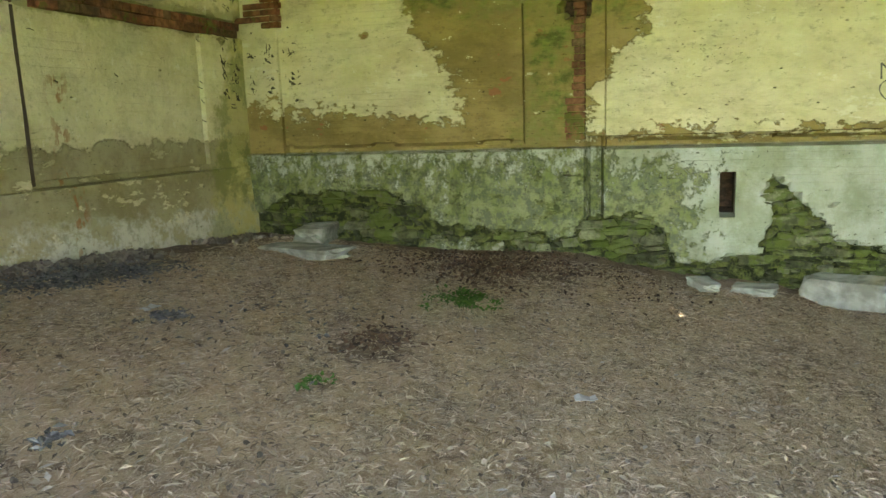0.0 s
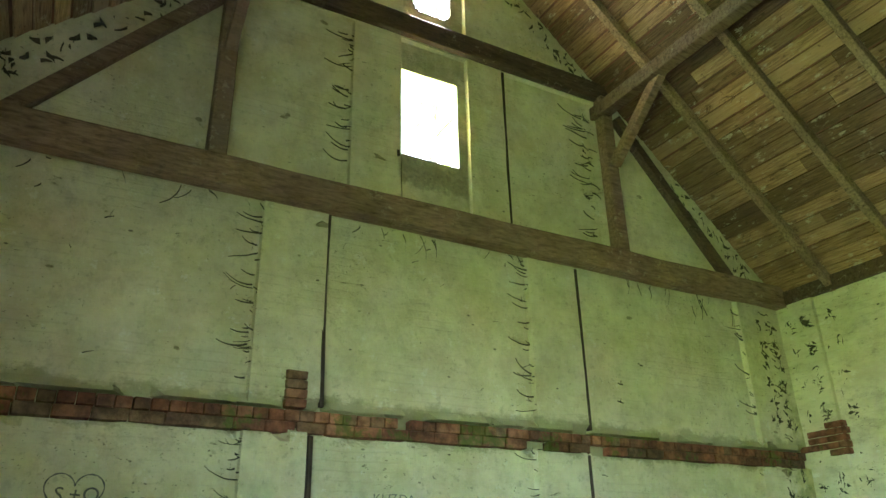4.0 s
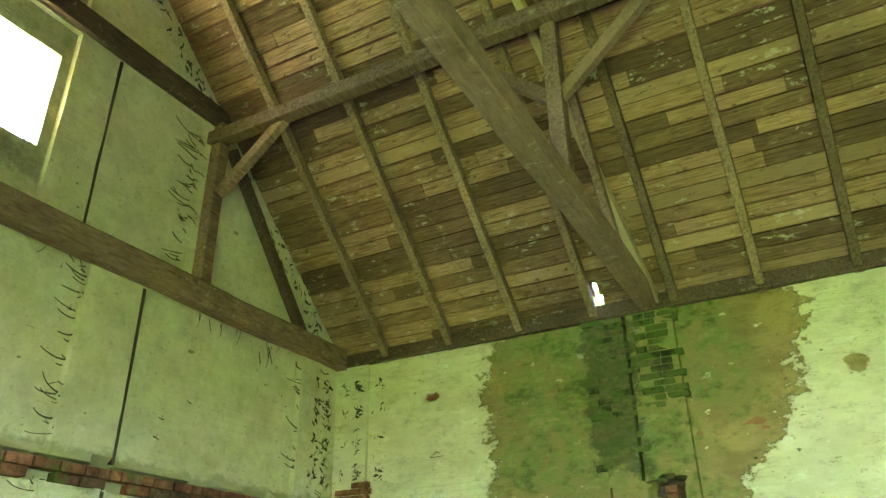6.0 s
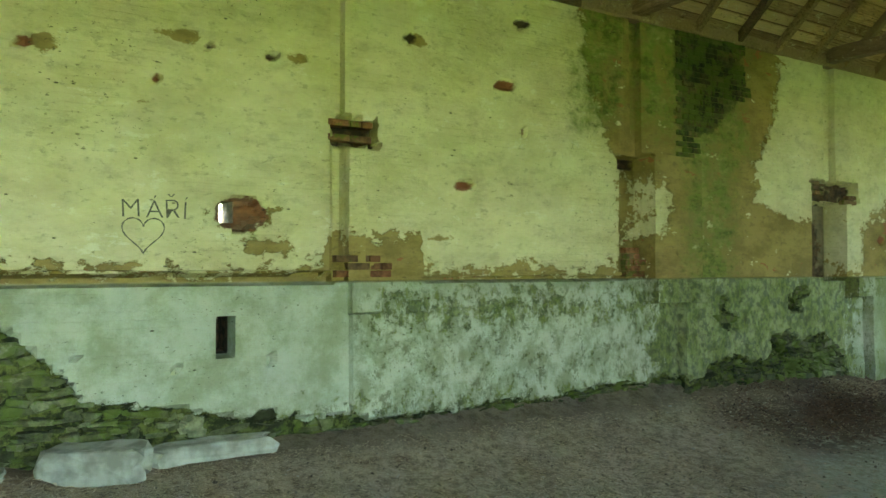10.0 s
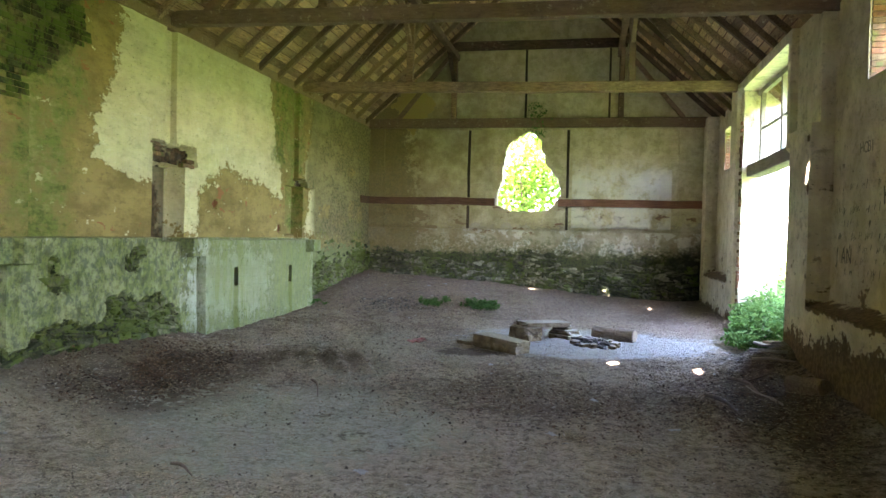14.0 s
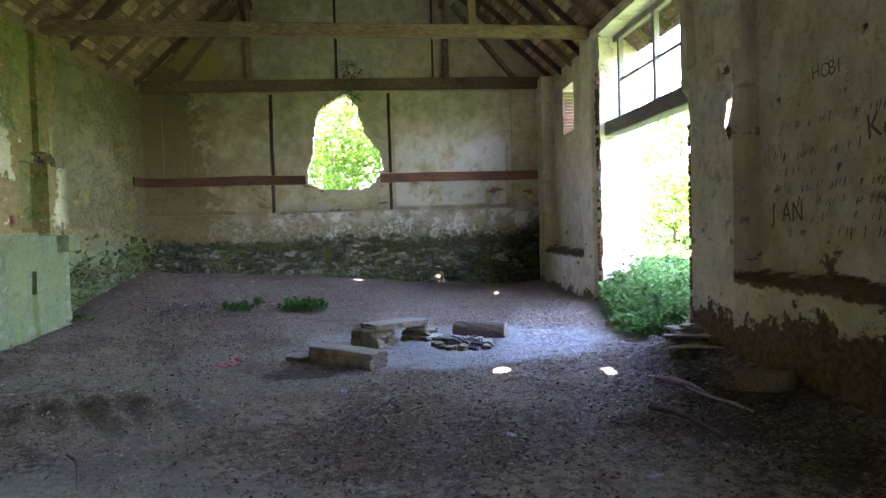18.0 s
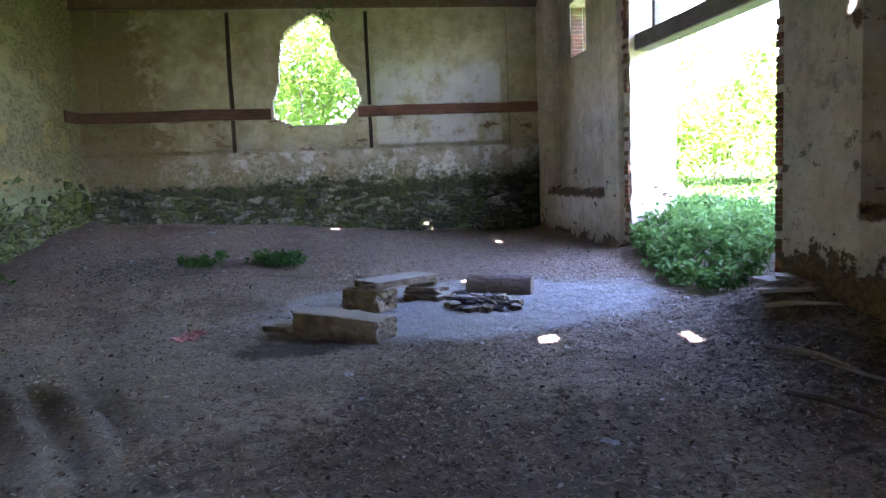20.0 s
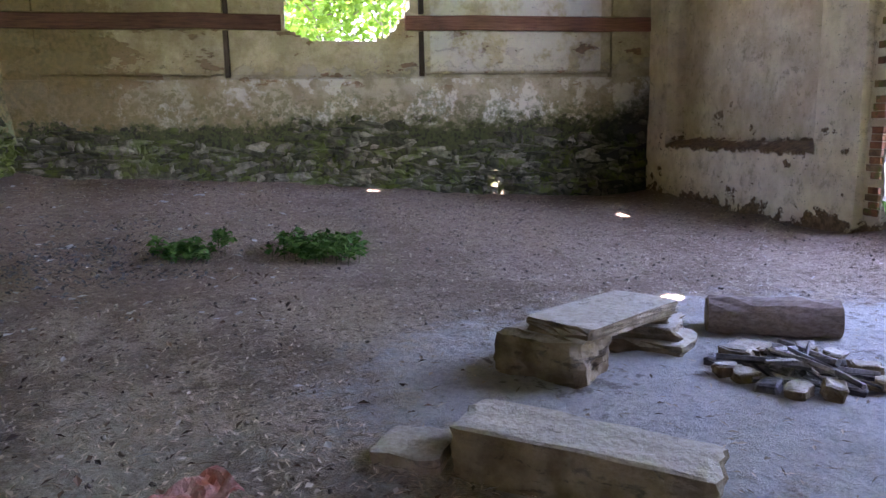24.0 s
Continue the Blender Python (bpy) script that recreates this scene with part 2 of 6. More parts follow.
def paint_left(k, x, y, z, big, mid, fine, lime, jag):
    bare = (k.attr("bare") + jag * 0.85).ramp(0.025, -0.025)
    tan = k.mix(mid.ramp(0.38, 0.62), TAN, TAN2)
    tan = k.mix(fine.ramp(0.55, 0.68) * 0.5, tan, (0.16, 0.12, 0.05))
    chip = (k.noise(3.4, 6, 0.65, (0.8, 0.8, 1.4)) + jag * 0.08).ramp(0.64, 0.655)
    tan = k.mix(chip * 0.85, tan, LIME)
    tan = k.mix(k.noise(2.8, 4, 0.6, (0.7, 0.7, 1.6)).ramp(0.655, 0.67) * 0.85, tan, (0.34, 0.13, 0.06))
    col = k.mix(bare.most((k.attr("spots") + jag * 0.16).ramp(0.012, -0.012)), lime, tan)
    col = k.mix((k.attr("holes") + jag * 0.05).ramp(0.02, -0.01), col, k.mix(k.noise(1.1, 2).ramp(0.45, 0.55), (0.06, 0.04, 0.022), (0.22, 0.085, 0.04)))
    green = (k.attr("green") + (big - 0.5) * 1.2 + jag * 0.8).ramp(0.40, -0.12)
    moss = k.mix(fine.ramp(0.36, 0.6), (0.17, 0.22, 0.05), k.mix(mid.ramp(0.42, 0.6), (0.07, 0.10, 0.02), (0.30, 0.29, 0.10)))
    col = k.mix(green * (k.noise(3.1, 6, 0.7).ramp(0.36, 0.56, 0.25, 0.9)), col, moss)
    wet = (k.attr("wet") + jag * 0.5).ramp(0.06, -0.06)
    col = k.mix(wet * 0.72, col, k.mix(fine.ramp(0.4, 0.6), (0.035, 0.045, 0.012), (0.085, 0.095, 0.03)))
    brickring = (((y - 1.2).size().op("POWER", 2.0) + ((z - 3.11) * 1.5).op("POWER", 2.0)).op("SQRT") + jag * 0.2).ramp(0.30, 0.27)
    col = k.mix(brickring * 0.9, col, k.mix(mid.ramp(0.42, 0.6), (0.30, 0.11, 0.05), (0.16, 0.07, 0.04)))
    old = k.mix(mid.ramp(0.35, 0.65), (0.22, 0.195, 0.08), (0.115, 0.11, 0.042))
    col = k.mix(y.ramp(18.3, 18.9) * z.ramp(2.0, 2.1) * (1 - bare * 0.6) * 0.9, col, old)
    grime = (y - 19.6 + jag * 6 + (big - 0.5) * 5).ramp(-0.5, 1.0) * (mid + fine * 0.5).ramp(0.58, 0.80)
    col = k.mix(grime * 0.9, col, k.mix(fine.ramp(0.4, 0.6), (0.26, 0.21, 0.10), (0.12, 0.11, 0.05)))
    # plinth: whitewash over rubble, moss and damp
    pl = (z - 2.37 + y.ramp(18.40, 18.50) * (0.30 + jag * 1.1)).ramp(0.02, -0.02)
    rings = k.noise(3.6, 8, 0.74, (1, 0.9, 0.75))
    wash = k.mix(rings.ramp(0.40, 0.60), (0.27, 0.30, 0.19), (0.47, 0.50, 0.39))
    wash = k.mix(k.noise(7.0, 8, 0.78, (1, 0.95, 0.7)).ramp(0.54, 0.59) * 0.7, wash, (0.13, 0.145, 0.08))
    clean = (k.attr("clean") + jag * 0.25).ramp(0.08, -0.08)
    wash = k.mix(clean * 0.85, wash, k.mix(k.noise(2.0, 7, 0.7).ramp(0.38, 0.62), (0.46, 0.495, 0.385), (0.29, 0.325, 0.205)))
    mossy = (k.attr("mossy") + (rings - 0.5) * 1.4 + (k.noise(7.5, 8, 0.78, (1, 0.95, 0.85)) - 0.5) * 2.6 + jag * 0.4).ramp(0.05, -0.05)
    wash = k.mix(mossy * 0.78, wash, k.mix(k.noise(8, 7, 0.75).ramp(0.40, 0.58), (0.055, 0.07, 0.022), k.mix(rings.ramp(0.4, 0.6), (0.17, 0.21, 0.045), (0.27, 0.30, 0.12))))
    wash = k.mix(y.ramp(18.40, 18.55) * k.noise(2.3, 7, 0.72).ramp(0.36, 0.60, 0.45, 0.95), wash, k.mix(fine.ramp(0.4, 0.6), (0.06, 0.065, 0.022), (0.15, 0.15, 0.06)))
    rub = (k.attr("rubble") + jag * 0.30).ramp(0.012, -0.012)
    wash = k.mix(rub, wash, k.mix(k.noise(7, 5, 0.7).ramp(0.42, 0.62), (0.022, 0.028, 0.010), (0.13, 0.15, 0.04)))
    dots = k.noise(5.5, 7, 0.75, (1, 0.7, 1)).ramp(0.53, 0.58) * y.ramp(-1.6, -2.6) * (big + mid).ramp(0.92, 1.06)
    wash = k.mix(dots * 0.8, wash, k.mix(fine.ramp(0.42, 0.58), (0.05, 0.065, 0.018), (0.14, 0.15, 0.05)))
    lichen = k.noise(9, 8, 0.8, (1, 0.9, 0.7)).ramp(0.56, 0.59) * y.ramp(2.3, 2.8) * y.ramp(12.2, 11.8) * (rings + jag * 0.2).ramp(0.42, 0.56, 1.0, 0.25)
    wash = k.mix(lichen * 0.55, wash, (0.075, 0.09, 0.045))
    streak = k.noise(4.5, 4, 0.6, (1, 1, 0.12)).ramp(0.49, 0.60) * y.ramp(12.7, 13.4) * y.ramp(18.6, 18.3)
    wash = k.mix(streak * 0.65, wash, (0.24, 0.29, 0.07))
    wash = k.mix(y.ramp(12.7, 13.0) * 0.55, wash, (0.24, 0.28, 0.13))
    for ys in (14.07, 16.94):
        drip = ((y - ys).size() + jag * 0.08).ramp(0.16, 0.06) * z.ramp(1.5, 1.3)
        wash = k.mix(drip * 0.7, wash, (0.14, 0.17, 0.03))
    # Deep slots and pockets turn dark brown inside, for earth and painted shade.
    col = k.mix(x.ramp(XL - 0.17, XL - 0.23), k.mix(pl, col, wash), k.mix(fine.ramp(0.4, 0.6), (0.10, 0.06, 0.035), (0.04, 0.028, 0.018)))
    return col, ((1 - bare) * (1 - green * 0.5)).most(pl) - rub * pl * 1.5 - mossy * pl * 0.3


def paint_far(k, x, y, z, big, mid, fine, lime, jag):
    col = k.mix(0.5, lime, k.mix(mid.ramp(0.4, 0.6), (0.56, 0.48, 0.32), (0.39, 0.315, 0.185)))
    col = k.mix(k.noise(4.0, 7, 0.7).ramp(0.48, 0.62) * 0.35, col, (0.30, 0.235, 0.13))
    bare = (z - 2.95 + (x + 1.5) * -0.03 + jag * 0.9).ramp(0.03, -0.03) * z.ramp(3.62, 3.56)
    brick = (k.noise(2.4, 5, 0.6, (0.6, 0.6, 1.5)) + jag * 0.06 + x.ramp(-5.0, -8.0) * 0.10).ramp(0.60, 0.61) * z.ramp(2.5, 2.7) * z.ramp(3.62, 3.58)
    col = k.mix(bare, col, k.mix(mid.ramp(0.4, 0.6), (0.52, 0.46, 0.34), (0.34, 0.29, 0.19)))
    col = k.mix(brick * 0.9, col, k.mix(fine.ramp(0.4, 0.6), (0.30, 0.17, 0.10), (0.20, 0.125, 0.075)))
    white = (k.noise(1.7, 7, 0.7) + jag * 0.05).ramp(0.50, 0.56) * z.ramp(2.80, 2.72) * (z - 2.0 + jag * 0.3).ramp(-0.1, 0.1)
    col = k.mix(white * 0.85, col, (0.74, 0.72, 0.64))
    # Near-black base: dampness, and the shade between the stones painted in.
    damp_shade = (z - 2.02 + jag * 0.75).ramp(0.10, -0.12)
    col = k.mix(damp_shade * 0.95, col, k.mix(mid.ramp(0.42, 0.60), (0.014, 0.016, 0.009), (0.06, 0.065, 0.028)))
    moss = (z - 2.35 + jag * 0.9 + (big - 0.5) * 0.8).ramp(0.10, -0.15) * fine.ramp(0.40, 0.55)
    col = k.mix(moss * 0.65, col, (0.10, 0.12, 0.04))
    stain = (x * -1 - 6.6 + jag * 1.5 - (z - 3).size() * 0.10).ramp(-0.2, 0.3)
    col = k.mix(stain * (1 - damp_shade) * 0.85, col, k.mix(fine.ramp(0.4, 0.6), (0.24, 0.17, 0.07), (0.10, 0.09, 0.04)))
    # Darkens the gable leftwards: weaker light put into the colour, with some dirt.
    dim_side = (x * -1 - 3.4 + jag * 1.0).ramp(-1.0, 2.6) * k.noise(1.6, 6, 0.7).ramp(0.30, 0.60, 0.35, 1.0)
    col = k.mix(dim_side * (1 - damp_shade) * 0.7, col, (0.22, 0.165, 0.075))
    # Paler right-hand panel above the ledge.
    pale_panel = (x - 0.2).size().ramp(1.62, 1.58) * (k.noise(1.3, 6, 0.7) + jag * 0.05).ramp(0.40, 0.52) * z.ramp(2.85, 2.92) * z.ramp(5.4, 4.4)
    col = k.mix(pale_panel * 0.65, col, (0.80, 0.78, 0.70))
    # Darker towards the bottom right corner.
    dark_corner = ((x - 2.9).size() * 0.5 + (z - 1.0) * 0.55 + jag * 0.5).ramp(1.3, 0.65)
    col = k.mix(dark_corner * 0.9, col, (0.04, 0.038, 0.03))
    tan = ((x + 6.9).size() + (z - 7.0).size() * 0.8 - 0.8 + jag * 0.6).ramp(0.03, -0.03)
    return k.mix(tan, col, TAN), 1 - bare.most(brick).most(tan)


def paint_right(k, x, y, z, big, mid, fine, lime, jag):
    warm = k.mix(mid.ramp(0.35, 0.66), (0.84, 0.75, 0.58), (0.66, 0.56, 0.39))
    warm = k.mix(k.noise(5, 7, 0.75).ramp(0.52, 0.66) * 0.6, warm, (0.36, 0.29, 0.18))
    warm = k.mix(fine.ramp(0.60, 0.70) * 0.6, warm, (0.20, 0.15, 0.09))
    bare = (z - 1.05 + y.ramp(17.0, 18.6) * 0.35 + jag * 0.8 + (big - 0.5) * 1.3).ramp(0.03, -0.03)
    flake = (k.noise(1.9, 5, 0.65, (0.8, 0.8, 1.4)) + jag * 0.07).ramp(0.63, 0.645) * z.ramp(2.9, 1.6, 0.25, 1.0)
    shelf = ((z - 1.55).size() + jag * 0.22).ramp(0.10, 0.06) * ((y - 10.5).size().ramp(2.05, 2.0).most((y - 21.75).size().ramp(2.05, 2.0)))
    bare = bare.most(flake).most(shelf).most((k.attr("patch") + jag * 0.16).ramp(0.015, -0.015))
    # Niche backs browned: grime, and the recess shade put into the colour.
    niche = x.ramp(XR - 0.2, XR - 0.1) * k.noise(1.3, 6, 0.7).ramp(0.38, 0.58, 0.08, 0.40)
    warm = k.mix(niche, warm, (0.38, 0.28, 0.16))
    col = k.mix(bare, warm, k.mix(fine.ramp(0.4, 0.6), (0.24, 0.155, 0.085), (0.12, 0.08, 0.045)))
    col = k.mix((k.attr("holes") + jag * 0.04).ramp(0.012, -0.012), col, (0.05, 0.035, 0.02))
    return col, 1 - bare


M_NEAR, M_LEFT = plaster("limewash_near_gable", paint_near, (1, 1, 1), 0.7), plaster("limewash_long_wall", paint_left, (1, 0.5, 1))
M_FAR, M_RIGHT = plaster("limewash_far_gable", paint_far), plaster("limewash_door_wall", paint_right)


def wood(name, a, b, dark, along=(1, 0.06, 1), vary=None, fleck=0.0):
    k = Mat(name, 0.85)
    grain = k.noise(26, 5, 0.65, along, 0.4)
    big = k.noise(1.3, 3)
    col = k.ramp(grain, ((0.25, dark), (0.50, a), (0.80, b)))
    r = k.island() if vary == "island" else k.random()
    col = k.scale(col, r.ramp(0, 1, 0.50, 1.40) * big.ramp(0.3, 0.7, 0.82, 1.15))
    col = k.mix(r.op("MULTIPLY", 7.3).op("FRACT").ramp(0.72, 0.95) * 0.55, col, b)
    col = k.mix(k.noise(0.9, 4).ramp(0.55, 0.75) * 0.45, col, dark)
    if fleck:
        col = k.mix(k.noise(11, 6, 0.75, (1, 0.45, 1)).ramp(0.57, 0.63) * k.noise(1.2, 3).ramp(0.40, 0.60) * fleck, col, (0.62, 0.54, 0.38))
        col = k.mix(k.noise(9, 6, 0.75, (1, 0.5, 1), 0.5).ramp(0.42, 0.36) * fleck, col, dark)
        col = k.mix(k.cells(5.0, (1, 0.6, 1)).ramp(0.09, 0.06) * fleck, col, dark)
    return k.done(col, grain + k.noise(60, 2) * 0.3, 0.5, 0.01)


# One wood twice: near boards darkened, the rest brightened, to balance the light.
M_BOARD = wood("roof_boards", (0.28, 0.165, 0.08), (0.45, 0.30, 0.155), (0.085, 0.05, 0.025), (2.2, 0.13, 2.2), None, 0.7)
M_BOARDS = wood("roof_boards_joined", (0.44, 0.28, 0.15), (0.62, 0.45, 0.26), (0.11, 0.062, 0.032), (2.2, 0.13, 2.2), "island", 0.7)
M_BEAM = wood("old_beam_timber", (0.20, 0.128, 0.075), (0.30, 0.205, 0.125), (0.07, 0.043, 0.025), (0.22, 1.1, 1.1), None, 0.35)
M_RAFTER = wood("rafter_timber", (0.23, 0.155, 0.082), (0.35, 0.24, 0.135), (0.05, 0.032, 0.017), (1.2, 1.2, 1.2))
M_NEWWOOD = wood("pale_new_timber", (0.42, 0.31, 0.17), (0.52, 0.40, 0.23), (0.28, 0.19, 0.10), (1.2, 1.2, 1.2))
M_GREYWOOD = wood("weathered_grey_timber", (0.36, 0.31, 0.25), (0.50, 0.45, 0.37), (0.12, 0.10, 0.08), (1.5, 0.1, 1.5))


def masonry(name, cols, moss=0.0, rough=0.92, joined=False):
    k = Mat(name, rough, 0.0, True)
    mid, fine = k.noise(9, 6, 0.65), k.noise(45, 4)
    col = k.ramp(k.island() if joined else k.random(), tuple((i / max(1, len(cols) - 1), c) for i, c in enumerate(cols)))
    col = k.scale(col, mid.ramp(0.32, 0.68, 0.55, 1.35) * k.noise(0.9, 4).ramp(0.36, 0.62, 0.55, 1.2))
    if moss:
        col = k.mix((k.noise(2.6, 6, 0.7).ramp(0.60 - moss * 0.25, 0.68 - moss * 0.25)) * 0.7, col, MOSS)
    return k.done(col, mid + fine * 0.5, 0.7, 0.02)


M_BRICK = masonry("red_brick", ((0.30, 0.115, 0.06), (0.22, 0.095, 0.05), (0.37, 0.16, 0.08), (0.20, 0.11, 0.06), (0.24, 0.15, 0.08)), 0.28)
M_BRICKBROWN = masonry("weathered_brown_brick", ((0.17, 0.095, 0.052), (0.10, 0.06, 0.035), (0.23, 0.13, 0.07), (0.13, 0.10, 0.055)), 0.3)
M_BRICKMOSS = masonry("mossy_brick", ((0.06, 0.065, 0.025), (0.03, 0.04, 0.012), (0.12, 0.095, 0.04), (0.045, 0.055, 0.016)), 0.6)
M_STONE = masonry("rubble_stone", ((0.15, 0.15, 0.10), (0.045, 0.05, 0.025), (0.30, 0.285, 0.215), (0.085, 0.09, 0.05), (0.20, 0.19, 0.135)), 0.36)
M_MOSSSTONE = masonry("mossy_stone", ((0.07, 0.08, 0.034), (0.15, 0.165, 0.075), (0.04, 0.047, 0.02), (0.20, 0.21, 0.12), (0.10, 0.112, 0.045)), 0.45)
M_MOSSSTONES = masonry("mossy_stones_joined", ((0.08, 0.092, 0.04), (0.14, 0.15, 0.075), (0.045, 0.052, 0.022), (0.16, 0.16, 0.10), (0.09, 0.098, 0.042)), 0.55, 0.92, True)


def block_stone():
    """Brown sandstone with dusty wear, its tops painted paler as if lit."""
    k = Mat("brown_sandstone", 0.93)
    mid, fine, crack = k.noise(4, 6, 0.65), k.noise(28, 5, 0.7), k.noise(5, 7, 0.7, (1, 1, 2.6), 0.5)
    side = k.mix(mid.ramp(0.36, 0.64), (0.15, 0.105, 0.058), (0.27, 0.20, 0.12))
    side = k.mix(crack.ramp(0.56, 0.62) * 0.8, side, (0.09, 0.065, 0.04))
    dust_light = k.mix(fine.ramp(0.4, 0.65), (0.47, 0.43, 0.345), (0.34, 0.305, 0.24))
    col = k.mix(k.noise(2.5, 6, 0.7).ramp(0.50, 0.64) * 0.22, side, dust_light)
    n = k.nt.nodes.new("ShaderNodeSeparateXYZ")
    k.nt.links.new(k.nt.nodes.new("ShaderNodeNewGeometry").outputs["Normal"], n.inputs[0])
    # Up-facing sides turn paler: light on the tops painted in with dusty cover.
    top_light = (S(k.nt, n.outputs[2]) + (mid - 0.5) * 0.6).ramp(0.55, 0.80)
    col = k.mix(top_light * 0.85, col, dust_light)
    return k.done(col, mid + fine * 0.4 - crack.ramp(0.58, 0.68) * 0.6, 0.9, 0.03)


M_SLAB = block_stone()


def soil():
    k = Mat("earth_floor", 0.95)
    x, y, z = k.xyz()
    big, mid, fine = k.noise(0.45, 4), k.noise(2.4, 6, 0.7), k.noise(22, 5, 0.7)
    straw = k.noise(52, 4, 0.7, (1, 2.2, 1), 0.8)
    clod = k.noise(7.5, 6, 0.72)
    base = k.mix(mid.ramp(0.36, 0.64), (0.33, 0.245, 0.165), (0.52, 0.42, 0.30))
    base = k.mix(clod.ramp(0.49, 0.42) * 0.85, base, (0.135, 0.097, 0.068))
    base = k.mix(straw.ramp(0.54, 0.62) * 0.8, base, (0.74, 0.64, 0.48))
    base = k.mix(straw.ramp(0.46, 0.37) * 0.85, base, (0.13, 0.095, 0.065))
    base = k.mix(y.ramp(4.0, -3.0) * 0.5 * mid.ramp(0.34, 0.54), base, (0.50, 0.35, 0.20))
    base = k.mix(y.ramp(0.0, 3.0) * y.ramp(11.5, 8.5) * mid.ramp(0.32, 0.52) * 0.45, base, k.mix(clod.ramp(0.42, 0.58), (0.40, 0.34, 0.25), (0.66, 0.59, 0.46)))
    dusty = ((x + 0.75) * (x + 0.75) * 0.105 + (y - 15.5) * (y - 15.5) * 0.24 + (mid - 0.5) * 1.6 + (clod - 0.5) * 0.9).ramp(1.05, 0.45)
    base = k.mix(dusty * 0.74, base, k.mix((mid * 0.6 + fine * 0.4).ramp(0.4, 0.6), (0.60, 0.60, 0.565), (0.43, 0.43, 0.40)))
    pale = ((x + 4.4).size() * 0.42 + (y - 8.4).size() * 0.36 + (mid - 0.5) * 1.8 + (clod - 0.5) * 0.8).ramp(1.25, 0.75)
    base = k.mix(pale * 0.85, base, k.mix((fine * 0.5 + clod * 0.5).ramp(0.40, 0.60), (0.62, 0.615, 0.49), (0.34, 0.335, 0.25)))
    field = ((x + 4.9).size() * 0.40 + (y - 13.4).size() * 0.33 + (mid - 0.5) * 1.8 + (clod - 0.5) * 0.8).ramp(1.2, 0.6)
    base = k.mix(field * 0.65, base, k.mix((fine * 0.5 + clod * 0.5).ramp(0.40, 0.60), (0.52, 0.49, 0.38), (0.24, 0.225, 0.165)))
    wet_and_shade = (x + 7.0).size().ramp(1.6, 0.5) * (y - 9.6).size().ramp(2.6, 1.2) * (clod * 0.8 + mid * 0.8).ramp(0.66, 0.80)
    wet_and_shade = wet_and_shade.most(((x + 5.3).size() * 0.6 + (y - 12.0).size() * 0.9 + (clod - 0.5) * 2.5).ramp(0.9, 0.4) * 0.35).most(((x - 1.9).size() * 0.7 + (y - 10.6).size() * 0.25 + (clod - 0.5) * 2.5).ramp(1.3, 0.5) * 0.95)
    wet_and_shade = wet_and_shade.most(((x + 1.6).size() * 0.32 + (y - 10.6).size() * 0.45 + (clod - 0.5) * 2.2).ramp(1.0, 0.5) * 0.6)
    wet_and_shade = wet_and_shade.most(((x + 7.2).size() * 0.8 + (y + 3.9).size() * 0.7 + (clod - 0.5) * 1.6).ramp(0.9, 0.5) * 0.9).most(((x + 3.75) * (x + 3.75) * 2 + (y + 4.0) * (y + 4.0) * 6 + (clod - 0.5) * 2).ramp(0.6, 0.2) * 0.8)
    moist = (y + 7.9 - (mid - 0.5) * 1.6).ramp(1.3, 0.5) * (clod + fine * 0.3).ramp(0.52, 0.62)
    moist = moist.most((x * -1 - 7.9 + (clod - 0.5) * 1.6).ramp(-0.1, 0.2) * 0.7).most((clod * 0.6 + k.noise(0.8, 4) * 0.6).ramp(0.68, 0.74) * 0.8)
    # Dark blotches grow towards the far end, with its weaker light painted in.
    base = k.mix(k.noise(0.7, 6, 0.65).ramp(0.47, 0.60) * y.ramp(7, 13) * (1 - dusty) * 0.6, base, (0.15, 0.108, 0.078))
    # Bare earth before the stone block, with the block's shadow painted in.
    wet_and_shade = wet_and_shade.most(((x + 2.95) * (x + 2.95) * 1.2 + (y - 13.75) * (y - 13.75) * 4.0 + (clod - 0.5) * 1.6).ramp(0.8, 0.35))
    base = k.mix(wet_and_shade.most(moist) * 0.8, base, (0.075, 0.052, 0.036))
    base = k.mix(y.ramp(16.0, 18.5) * mid.ramp(0.34, 0.56, 0.3, 0.75), base, k.mix(fine.ramp(0.4, 0.6), (0.34, 0.245, 0.185), (0.22, 0.155, 0.115)))
    grass = x.ramp(3.8, 4.6).most(y.ramp(25.4, 26.4)).most(x.ramp(-9.2, -9.8)).most(y.ramp(-8.8, -9.6))
    base = k.mix(grass, base, k.mix(mid.ramp(0.35, 0.65), (0.08, 0.14, 0.02), (0.13, 0.19, 0.035)))
    return k.done(base, mid * 0.5 + fine * 0.4 + straw * 0.4 + clod * 1.1, 1.0, 0.085)


M_SOIL = soil()


def flat_mat(name, a, b, rough=0.9, scale=8.0):
    k = Mat(name, rough)
    return k.done(k.mix(k.noise(scale, 5).ramp(0.35, 0.65), a, b), k.noise(scale * 4, 4), 0.5, 0.01)


def leaf_mat(name, a, b, dry=False):
    k = Mat(name, 0.6)
    col = k.mix(k.island(), a, b)
    if not dry:
        k.b.inputs["Subsurface Weight"].default_value = 0.0
        tr = k.nt.nodes.new("ShaderNodeBsdfTranslucent")
        mx = k.nt.nodes.new("ShaderNodeMixShader")
        mx.inputs[0].default_value = 0.45
        k.nt.links.new(col, tr.inputs[0])
        k.nt.links.new(k.b.outputs[0], mx.inputs[1])
        k.nt.links.new(tr.outputs[0], mx.inputs[2])
        k.nt.links.new(mx.outputs[0], k.nt.nodes["Material Output"].inputs[0])
    return k.done(col)


